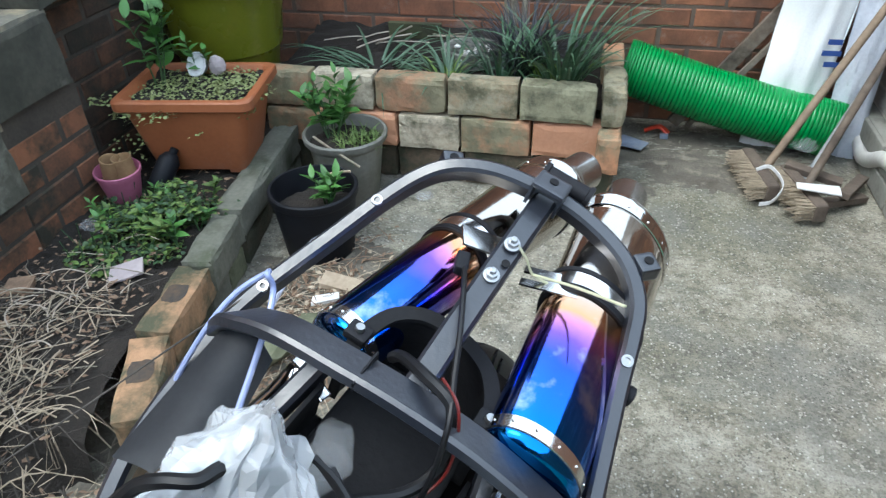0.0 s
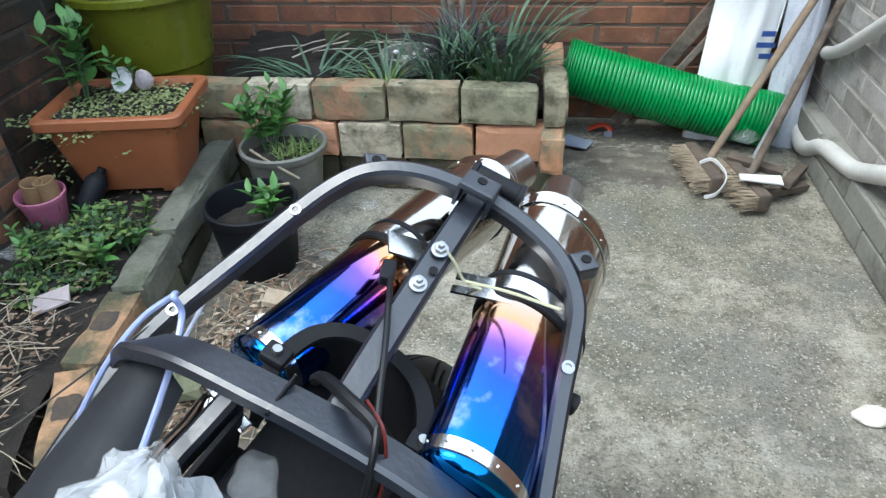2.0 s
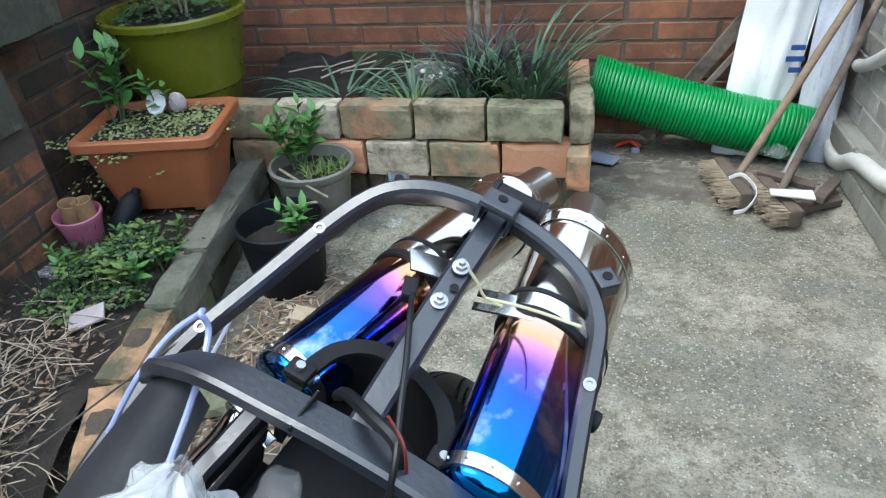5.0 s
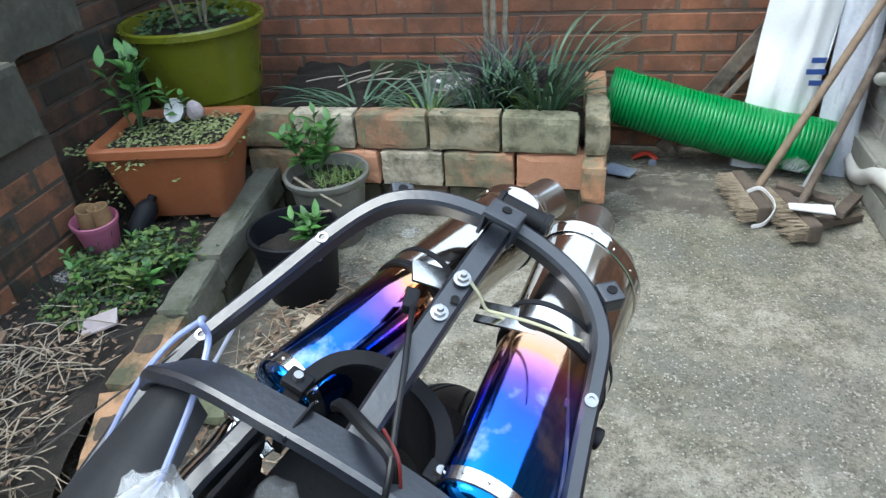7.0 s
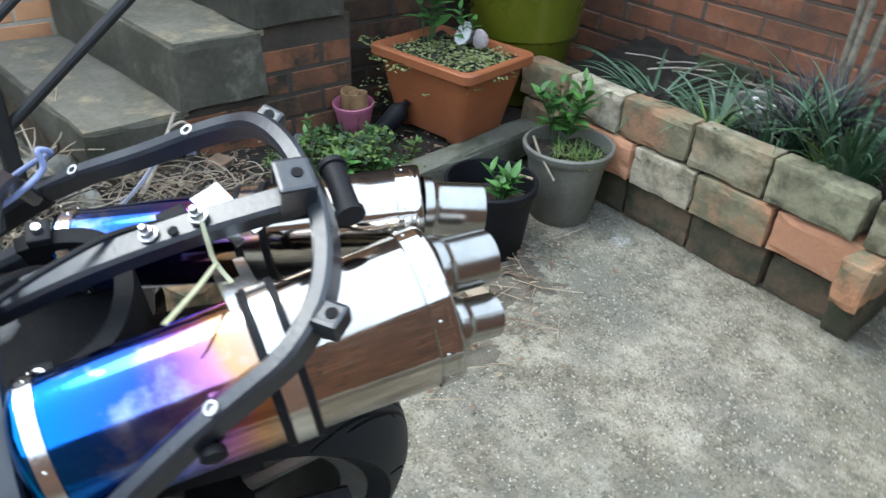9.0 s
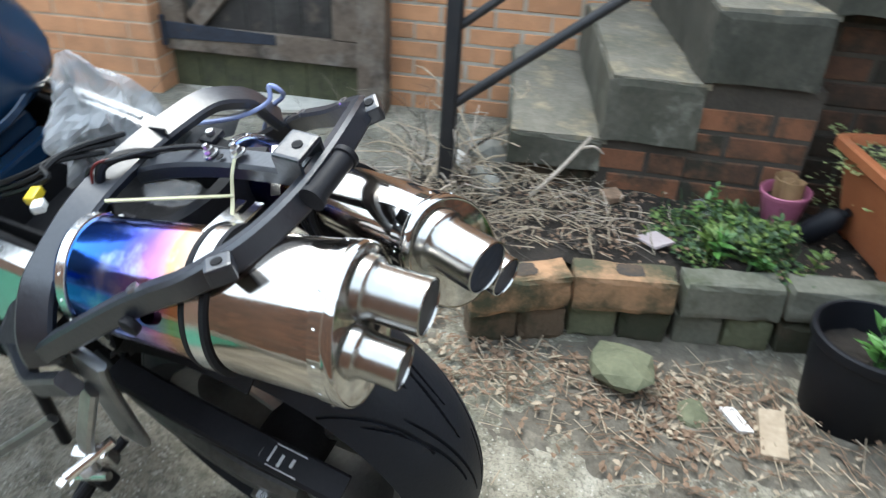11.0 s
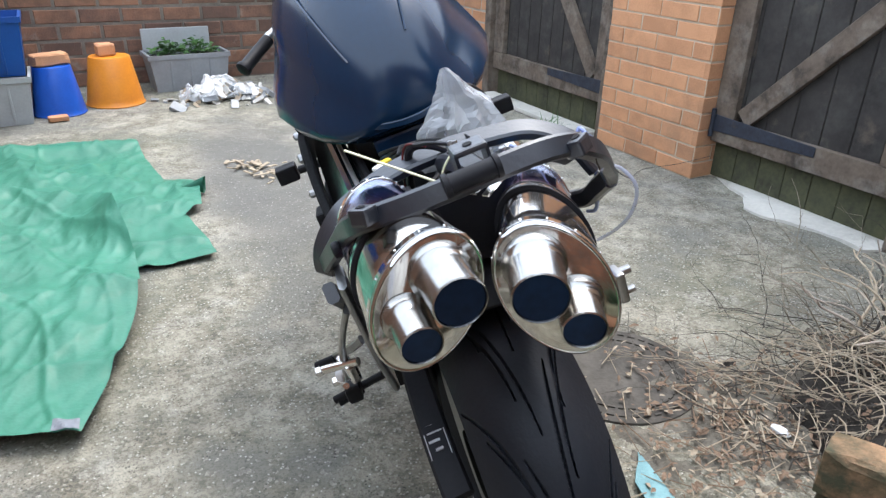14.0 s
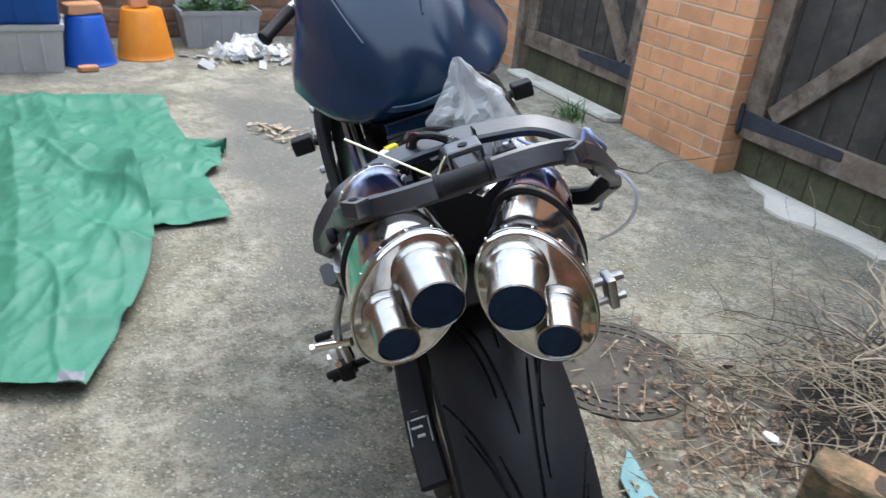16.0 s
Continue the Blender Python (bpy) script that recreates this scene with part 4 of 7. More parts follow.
    box(bm, (0.315, 0.745, 0.355), (0.055, 0.022, 0.016), 12, 0.004)
    part("peg_mount", bm, plastic_black, hang)
    part("peg_bolt", lathe([(0.012, 0), (0.013, 0.006), (0.011, 0.014), (0.006, 0.017)], 14, m=pose(0.300, 0.785, 0.430, 0, 90, 0)), white_scrap, hang, "pale round bolt cap")
    bm = slab((0.286, 0.800, 0.448), (0.022, 0.055, 0.040), 18, 0.006)
    rod(bm, (0.262, 0.825, 0.470), (0.330, 0.795, 0.462), 0.008, 12)
    rod(bm, (0.300, 0.83, 0.435), (0.318, 0.76, 0.405), 0.006, 10)
    part("peg_linkage", bm, chrome, hang, "bright crooked linkage above the peg mount")
    for x, y, z in ((0.333, 0.795, 0.462), (0.322, 0.752, 0.400)):
        part("link_bolt", lathe([(0.010, 0), (0.010, 0.009), (0.006, 0.011)], 6, m=pose(x, y, z, 0, 90, 0)), chrome, hang)
    part("foot_lever", sweep(bmesh.new(), smooth_path([(0.262, 0.64, 0.395), (0.290, 0.58, 0.350), (0.335, 0.50, 0.295), (0.363, 0.463, 0.269)], 5), bar_section(0.011, 0.020, 0.004)), alloy, bike, "bright alloy foot lever", True)
    part("lever_rubber", rod(bmesh.new(), (0.355, 0.475, 0.275), (0.405, 0.455, 0.262), 0.010, 12), plastic_black, bike)
    for s, y, z in ((-1, -0.168, 0.480), (1, -0.122, 0.545)):
        bm = rod(bmesh.new(), (s * 0.19, y + 0.03, z), (s * 0.300, y + 0.01, z), 0.012)
        box(bm, (s * 0.336, y, z), (0.062, 0.050, 0.048), 0, 0.007)
        part("end_block", bm, plastic_black, bike, "square black rubber bung")
        bm = slab((s * 0.215, y + 0.02, z), (0.030, 0.10, 0.15), 0, 0.010)
        box(bm, (s * 0.225, y + 0.10, z - 0.09), (0.028, 0.12, 0.05), 0, 0.008)
        part("engine_bracket", bm, void_black, bike)
    bm = rod(bmesh.new(), (0.20, 0.50, 0.40), (0.245, 0.42, 0.10), 0.012, 12)
    stand = part("side_stand", bm, plastic_black, bike, "black side stand")

    # frame spars, engine block, tank
    for s in (-1, 1):
        section = [(-s * a, b) for a, b in ((0.052, -0.050), (0.054, -0.042), (0.016, 0.042), (0.006, 0.050), (-0.018, 0.050), (-0.022, 0.044), (-0.022, -0.050))]
        spar = part("frame_spar", sweep(bmesh.new(), smooth_path([(s * 0.146, 0.70, 0.618), (s * 0.152, 0.58, 0.634), (s * 0.160, 0.40, 0.646), (s * 0.168, 0.20, 0.666), (s * 0.165, 0.05, 0.692), (s * 0.12, -0.12, 0.78)], 6), section if s < 0 else section[::-1]), spar_alloy, bike, "polished alloy beam frame", False)
        part("spar_weld", sweep(bmesh.new(), smooth_path([(s * 0.144, 0.64, 0.678), (s * 0.150, 0.50, 0.692), (s * 0.156, 0.34, 0.703)], 5), bar_section(0.010, 0.006, 0.002)), alloy, spar, "", True)
        part("side_cover", sweep(bmesh.new(), smooth_path([(s * 0.120, 0.70, 0.560), (s * 0.124, 0.50, 0.585), (s * 0.130, 0.30, 0.60), (s * 0.13, 0.10, 0.62)], 5), bar_section(0.016, 0.20, 0.005)), void_black, bike, "black plastic cover inside the frame beam", True)
    bracket = part("fairing_bracket", sweep(bmesh.new(), smooth_path([(0.222, -0.10, 0.600), (0.236, 0.02, 0.645), (0.240, 0.14, 0.652), (0.240, 0.27, 0.618), (0.234, 0.42, 0.568), (0.222, 0.55, 0.500)], 6), bar_section(0.028, 0.082, 0.006), taper=lambda t: 1.0 - 0.35 * t), void_black, bike, "grimy black fairing bracket beside the frame beam", True)
    for y, z, r in ((0.02, 0.672, 0.011), (0.17, 0.655, 0.013), (0.30, 0.605, 0.010), (0.44, 0.560, 0.012)):
        part("bracket_bolt", lathe([(r, 0), (r, 0.012), (r * 0.6, 0.016)], 8, m=pose(0.250, y, z, 0, 90, 0)), zinc, bracket, "dull bolt head")
    part("bracket_clip", box(bmesh.new(), (0.232, 0.06, 0.708), (0.034, 0.05, 0.036), 8, 0.006), plastic_black, bracket)
    part("bracket_clip", box(bmesh.new(), (0.246, 0.36, 0.555), (0.036, 0.06, 0.060), -6, 0.008), plastic_black, bracket)
    part("coolant_hose", tube([(0.205, 0.05, 0.56), (0.232, 0.20, 0.535), (0.232, 0.36, 0.48), (0.20, 0.50, 0.43)], 0.016, 10), void_black, bike, "black rubber hose", True)
    part("engine", slab((0, 0.22, 0.42), (0.30, 0.44, 0.42), 0, 0.05), void_black, bike, "grimy black engine")
    bm = bmesh.new()
    # tank: rings along y with a rounded top and pinched rear
    spans = [(0.535, 0.065, 0.790, 0.035), (0.522, 0.10, 0.80, 0.07), (0.495, 0.135, 0.815, 0.105), (0.45, 0.168, 0.838, 0.138), (0.37, 0.205, 0.87, 0.175), (0.26, 0.235, 0.90, 0.205), (0.14, 0.24, 0.915, 0.215), (0.02, 0.215, 0.905, 0.20), (-0.10, 0.16, 0.87, 0.16), (-0.15, 0.09, 0.85, 0.10)]
    rings = []
    for y, hw, zc, hz in spans:
        ring = []
        for k in range(32):
            a = 2 * math.pi * k / 32
            ca, sa = math.cos(a), math.sin(a)
            flare = 1 - 0.38 * sa if sa > 0 else 1 + 0.42 * min(1.0, -1.6 * sa)
            x = 0.87 * hw * flare * math.copysign(abs(ca) ** (0.72 if sa > 0 else 0.5), ca)
            z = zc + (hz if sa > 0 else hz * 0.85) * math.copysign(abs(sa) ** 0.8, sa)
            ring.append(bm.verts.new((x, y, z)))
        rings.append(ring)
    for a, b in zip(rings, rings[1:]):
        for j in range(32):
            bm.faces.new((a[j], a[(j + 1) % 32], b[(j + 1) % 32], b[j]))
    rings_at = [[v.co.copy() for v in ring] for ring in rings]
    bm.faces.new(rings[0])
    bm.faces.new(rings[-1])
    bmesh.ops.subdivide_edges(bm, edges=bm.edges[:], cuts=1, use_grid_fill=True, smooth=0.6)
    tank = part("fuel_tank", bm, tank_blue, bike, "large glossy navy fuel tank", True)
    part("tank_seam", sweep(bmesh.new(), smooth_path([(-0.113, 0.50, 0.775), (-0.06, 0.532, 0.760), (0.0, 0.545, 0.755), (0.06, 0.532, 0.760), (0.113, 0.50, 0.775), (0.161, 0.40, 0.785)], 6), bar_section(0.006, 0.014, 0.002)), tank_blue, tank, "", True)

    for y, z, d in ((0.436, 0.722, 0.030), (0.470, 0.692, 0.034)):
        part("tank_ledge", box(bmesh.new(), (0.012, y + 0.05, z - 0.012), (0.150, d, 0.034), 0, 0.006), tank_blue, tank, "stepped navy ledge behind the tank")
    for k0, k1 in ((4, 3), (27, 28), (11, 11)):
        edge = []
        for i in range(2, 9):
            a, b = rings_at[i][k0], rings_at[i][k1]
            p = (a + b) / 2
            edge.append(Vector((p.x * 1.006, p.y, p.z + 0.002)))
        part("tank_crease", sweep(bmesh.new(), smooth_path(edge, 5), bar_section(0.006, 0.004, 0.0015)), tank_blue, tank, "", True)

    # forks, clip-on bars and grips
    for s in (-1, 1):
        part("fork_leg", rod(bmesh.new(), (s * 0.10, -0.13, 0.92), (s * 0.10, -0.40, 0.32), 0.026, 16), alloy, bike)
        bar = part("handlebar", tube([(s * 0.11, -0.14, 0.93), (s * 0.20, -0.10, 0.925), (s * 0.26, -0.05, 0.905)], 0.011, 12), alloy, bike, "", True)
        bm = lathe([(0.0165, 0), (0.0165, 0.10), (0.020, 0.105), (0.020, 0.115), (0.012, 0.12)], 20, m=Matrix.Translation((s * 0.225, -0.06, 0.915)) @ Vector((s * 0.115, 0.09, -0.05)).to_track_quat("Z", "Y").to_matrix().to_4x4())
        part("grip", bm, plastic_black, bar, "black rubber grip", True)
    bm = lathe([(0.21, -0.05), (0.25, -0.06), (0.295, -0.03), (0.298, 0.0), (0.295, 0.03), (0.25, 0.06), (0.21, 0.05), (0.205, 0)], 48, m=pose(0, -0.40, 0.252, 0, 90, 0))
    part("front_tyre", bm, rubber, bike, "black front tyre", True)
    part("front_rim", lathe([(0.205, -0.045), (0.212, -0.05), (0.212, 0.05), (0.205, 0.045)], 48, m=pose(0, -0.40, 0.252, 0, 90, 0)), alloy, bike, "", True)

    # loom, tube, ties
    part("wiring_loom", tube([(-0.045, 0.872, 0.725), (-0.032, 0.860, 0.752), (0.003, 0.832, 0.784), (0.040, 0.815, 0.792), (0.055, 0.806, 0.760), (0.062, 0.795, 0.715), (0.045, 0.762, 0.695), (0.007, 0.724, 0.695), (-0.017, 0.682, 0.71), (-0.029, 0.655, 0.735),
                               (-0.043, 0.645, 0.76), (-0.061, 0.642, 0.785), (-0.081, 0.636, 0.80), (-0.090, 0.616, 0.80), (-0.114, 0.604, 0.79), (-0.135, 0.596, 0.765), (-0.150, 0.580, 0.73)], 0.0068, 8), wire_mat, bike, "taped black wiring loom", True)
    part("tape_sleeve", sweep(bmesh.new(), [Vector((-0.1325, 0.732, 0.616)), Vector((-0.1295, 0.756, 0.630))], bar_section(0.027, 0.034, 0.004)), white_scrap, bike, "white tape round the rail", True)
    part("wire", tube([(0.020, 0.835, 0.792), (0.048, 0.812, 0.798), (0.066, 0.800, 0.755), (0.070, 0.788, 0.71), (0.05, 0.755, 0.685), (0.0, 0.71, 0.68)], 0.0018, 6), wire_red, bike, "", True)
    part("cable", tube([(-0.034, 0.985, 0.792), (-0.015, 0.936, 0.808), (0.008, 0.885, 0.808), (0.028, 0.840, 0.800), (0.049, 0.797, 0.787), (0.060, 0.775, 0.74), (0.063, 0.767, 0.69)], 0.0033, 8), wire_mat, bike, "thin black cable", True)
    part("cable_plug", slab((-0.040, 0.992, 0.788), (0.016, 0.030, 0.014), 20, 0.003), plastic_black, bike)
    for k in range(3):
        part("wire", tube([(-0.06 + 0.02 * k, 0.72, 0.735), (0.0 + 0.02 * k, 0.70 - 0.01 * k, 0.755), (0.06, 0.66 + 0.02 * k, 0.75), (0.085, 0.61, 0.735 - 0.01 * k)], 0.004, 6), wire_mat, bike, "", True)
    part("vent_tube", tube([(-0.245, 0.70, 0.50), (-0.252, 0.736, 0.520), (-0.253, 0.770, 0.595), (-0.250, 0.813, 0.655), (-0.243, 0.852, 0.690), (-0.222, 0.876, 0.722), (-0.214, 0.865, 0.735), (-0.202, 0.864, 0.715), (-0.178, 0.818, 0.695), (-0.148, 0.751, 0.69), (-0.133, 0.718, 0.695)], 0.0036, 8), tube_mat, bike, "clear bluish breather tube", True)
    part("drain_tube", tube([(-0.176, 1.03, 0.735), (-0.196, 1.0, 0.722), (-0.222, 0.985, 0.70), (-0.238, 0.982, 0.662), (-0.240, 0.935, 0.598), (-0.236, 0.86, 0.535), (-0.225, 0.78, 0.48)], 0.0029, 8), tube_clear, bike, "clear bluish drain tube", True)
    part("cable_tie", sweep(bmesh.new(), smooth_path([(0.002, 1.016, 0.838), (0.022, 1.018, 0.822), (0.038, 1.022, 0.803), (0.070, 1.040, 0.79)], 6), bar_section(0.0045, 0.002, 0.0006)), tie_mat, bike, "yellowed nylon tie")
    part("cable_tie", sweep(bmesh.new(), smooth_path([(0.036, 1.022, 0.803), (0.085, 1.0, 0.840), (0.136, 0.972, 0.877)], 6), bar_section(0.0045, 0.002, 0.0006)), tie_mat, bike, "loose tail of a yellowed nylon tie")
    part("connector", slab((0.085, 0.70, 0.745), (0.024, 0.016, 0.013), 20, 0.003), yellow_mat, bike, "yellow plug")
    part("connector", slab((0.10, 0.73, 0.75), (0.016, 0.016, 0.013), 35, 0.003), white_scrap, bike, "white plug")
    inv = BIKE.inverted()
    part("tail_wire", tube([Vector((-0.160, 1.07, 0.755)), Vector((-0.19, 1.0, 0.735)), inv @ Vector((-0.25, 0.42, 0.44)), inv @ Vector((-0.7, 0.025, 0.283)), inv @ Vector((-1.1, -0.19, 0.185)), inv @ Vector((-1.49, -0.36, 0.12))], 0.0013, 6), twig_dark, bike, "thin brown wire hanging towards the gate", True)
    part("black_cap", lathe([(0.010, 0), (0.012, 0.003), (0.012, 0.010), (0.008, 0.012)], 18, m=pose(0.193, 0.985, 0.755, 0, 90, 0)), plastic_black, bike, "", True)
    return bike


motorcycle = build_motorcycle()


def crumpled(points_u, points_v, shape, amount, seed, scale=14.0):
    """A creased sheet; shape(u, v) gives its smooth form."""
    bm = bmesh.new()
    g = [[bm.verts.new(shape(i / points_u, j / points_v)) for j in range(points_v + 1)] for i in range(points_u + 1)]
    for i in range(points_u):
        for j in range(points_v):
            bm.faces.new((g[i][j], g[i + 1][j], g[i + 1][j + 1], g[i][j + 1]))
    for v in bm.verts:
        q = v.co * scale + Vector((seed, 0, seed))
        v.co += noise.noise_vector(q) * amount + noise.noise_vector(q * 2.3) * amount * 0.5
    return bm


def bag_shape(u, v):
    a = 2 * math.pi * u
    r = 0.058 * (1.12 - v) ** 0.9 * (0.6 + 0.4 * math.sin(math.pi * min(1.0, 0.15 + v)))
    r *= 1 + 0.22 * math.sin(5 * a + 4 * v) * (0.4 + 0.6 * v) + 0.12 * math.sin(9 * a - 7 * v)
    return BIKE @ Vector((-0.070 + r * 1.5 * math.cos(a) - 0.008 * v, 0.645 + r * 1.25 * math.sin(a) + 0.02 * v, 0.685 + 0.17 * v))


def creased(bm, amount, scale, seed):
    """Sharp ridges, as in crushed film."""
    for v in bm.verts:
        q = v.co * scale + Vector((seed, seed, 0))
        k = 0.5 - abs(noise.noise(q)) * 2 + 0.5 * (0.5 - abs(noise.noise(q * 2.1)) * 2)
        v.co += (v.co - BIKE @ Vector((-0.085, 0.65, 0.74))).normalized() * k * amount
    return bm


bag = thing("plastic_bag", "crumpled clear polythene bag on the bike frame", "bag")
part("bag_body", creased(crumpled(30, 15, lambda u, v: bag_shape(u, 0.74 * v), 0.012, 3.0, 16.0), 0.010, 15.0, 2.0), bag_mat, bag)
part("torn_mouth", creased(crumpled(30, 7, lambda u, v: bag_shape(u, 0.72 + 0.28 * v), 0.012, 3.0, 16.0), 0.010, 15.0, 2.0), bag_mat, bag, "torn upright mouth of the bag")


def pouch_shape(u, v):
    a = 2 * math.pi * u
    swell = math.sin(math.pi * (0.08 + 0.86 * v)) ** 0.5
    return BIKE @ Vector((-0.058 + 0.030 * v + 0.023 * swell * math.cos(a), 0.812 - 0.078 * v + 0.006 * math.cos(a), 0.650 + 0.014 * swell * math.sin(a)))


single("plastic_pouch", crumpled(30, 20, pouch_shape, 0.007, 8.0, 30.0), film_mat, "small crumpled clear pouch in the battery tray", "bag", smooth=True)


# ---- ground and walls ----
bm = bmesh.new()
bmesh.ops.create_grid(bm, x_segments=2, y_segments=2, size=60.0)
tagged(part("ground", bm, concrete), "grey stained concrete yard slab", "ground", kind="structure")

BRICK_MESHES = {}


def brick_data(l, h, mat, worn=0.004, depth=0.03):
    """A shared brick: x along the wall, y out of it, its face at y = 0."""
    key = (round(l, 3), round(h, 3), mat.name, worn, depth)
    if key not in BRICK_MESHES:
        bm = box(bmesh.new(), (0, -depth / 2, 0), (l, depth, h))
        bmesh.ops.bevel(bm, geom=[e for e in bm.edges if all(v.co.y > -0.001 for v in e.verts)], offset=worn, segments=1, affect="EDGES")
        me = bpy.data.meshes.new("brick")
        bm.to_mesh(me)
        bm.free()
        me.materials.append(mat)
        BRICK_MESHES[key] = me
    return BRICK_MESHES[key]


WALLS_TO_FACE = []


def wall(name, a, b, height, mat, joint_mat, label, near=(0.0, 0.8), thick=0.12, proud=0.004, z0=0.0, size=(0.215, 0.065, 0.010, 0.004)):
    """A wall from a to b whose face looks to the left of that way; bricks come last."""
    a, b = Vector((*a, 0)), Vector((*b, 0))
    along = (b - a).normalized()
    out = Vector((-along.y, along.x, 0))
    long = (b - a).length
    m = Matrix((along, out, Vector((0, 0, 1)))).transposed().to_4x4()
    m.translation = a
    ob = part(name, box(bmesh.new(), (long / 2, -thick / 2 - proud, z0 + (height - z0) / 2), (long, thick, height - z0)), joint_mat, None, "", False, m)
    tagged(ob, label, "wall", kind="structure")
    WALLS_TO_FACE.append((ob, long, z0, height, mat, near, size))
    return ob


def face_walls():
    rng = random.Random(5)
    for ob, long, z0, height, mat, near, (brick_l, brick_h, joint, worn) in WALLS_TO_FACE:
        rows = int((height - z0) / (brick_h + joint))
        joined = []
        count = 0
        for row in range(rows):
            z = z0 + (row + 0.5) * (brick_h + joint)
            x = -(brick_l + joint) * (0.5 if row % 2 else 0.0)
            while x < long:
                x0, x1 = max(x, 0.0), min(x + brick_l, long)
                x += brick_l + joint
                if x1 - x0 < 0.03:
                    continue
                me = brick_data(round(x1 - x0, 2), brick_h, mat, worn)
                at = pose((x0 + x1) / 2, rng.uniform(-0.0025, 0.0015), z + rng.uniform(-0.0015, 0.0015), rng.uniform(-0.6, 0.6), 0, rng.uniform(-0.5, 0.5))
                if near[0] <= z <= near[1] and count < 300:
                    o = new("brick", me)
                    o.parent = ob
                    o.matrix_basis = at
                    count += 1
                else:
                    joined.append((me, at))
        if joined:
            verts, faces = [], []
            for me, at in joined:
                k = len(verts)
                verts += [at @ v.co for v in me.vertices]
                faces += [[k + i for i in p.vertices] for p in me.polygons]
            me = bpy.data.meshes.new("brick_courses")
            me.from_pydata([tuple(v) for v in verts], [], faces)
            me.materials.append(mat)
            o = new("brick_courses", me)
            o.parent = ob
            o["kind"] = "stuff"


BACK_Y, GATE_X, FAR_Y, RIGHT_X = 3.17, -1.515, -3.45, 1.70
wall("wall_back", (RIGHT_X + 0.12, BACK_Y), (-1.65, BACK_Y), 2.3, brick_red, mortar_brown, "brown-red brick wall with worn joints", (0.0, 0.72))
wall("wall_far", (-1.65, FAR_Y), (RIGHT_X + 0.12, FAR_Y), 1.6, brick_far, mortar_far, "old brown brick wall with dirty grey mortar", (0.0, 0.72), size=(0.24, 0.086, 0.014, 0.006))
wall("wall_right", (RIGHT_X, 2.0), (RIGHT_X, BACK_Y), 1.6, brick_pale, mortar_white, "dirty limewashed brick house wall", (0.16, 0.8), z0=0.16)
wall("wall_right_south", (RIGHT_X, FAR_Y), (RIGHT_X, 2.0), 1.25, brick_far, mortar_brown, "brown brick boundary wall", (0.16, 0.3), z0=0.16)
wall_base = part("wall_right_base", slab((RIGHT_X + 0.045, -0.14, 0.08), (0.18, 6.6, 0.158), 0, 0.006), plinth_grey)
tagged(wall_base, "grey rendered concrete block wall base", "plinth", kind="structure")
for row in range(2):
    for k in range(9):
        part("block", slab((0, 0, 0), (0.288, 0.02, 0.072), 0, 0.005), plinth_grey, wall_base, "", False, pose(RIGHT_X - 0.047, 3.02 - 0.296 * k - 0.14 * row, 0.040 + 0.079 * row, 0, 0, 90))
# gate wall: far length, pillar between the gates, length behind the steps
wall("pillar", (-1.44, -0.415), (-1.44, -1.08), 2.0, brick_pillar, mortar_cream, "orange brick gate pillar", (0.0, 1.0), thick=0.24, proud=0.0045, size=(0.217, 0.0675, 0.0085, 0.002))
wall("pillar_side", (-1.66, -0.408), (-1.444, -0.408), 2.0, brick_pillar, mortar_cream, "orange brick pillar side", (0.0, 1.0), thick=0.1, proud=0.0045, size=(0.217, 0.0675, 0.0085, 0.002))
# the north length's upper part is unseen, added to keep sky off the left corner
wall("wall_gate_north", (-1.60, 3.16), (-1.60, 0.50), 3.2, brick_pillar, mortar, "orange brick wall beside the steps", (0.0, 1.1))
wall("wall_gate_south", (GATE_X, -2.36), (GATE_X, FAR_Y), 2.0, brick_pillar, mortar, "orange brick wall past the gates", (0.0, 0.8))


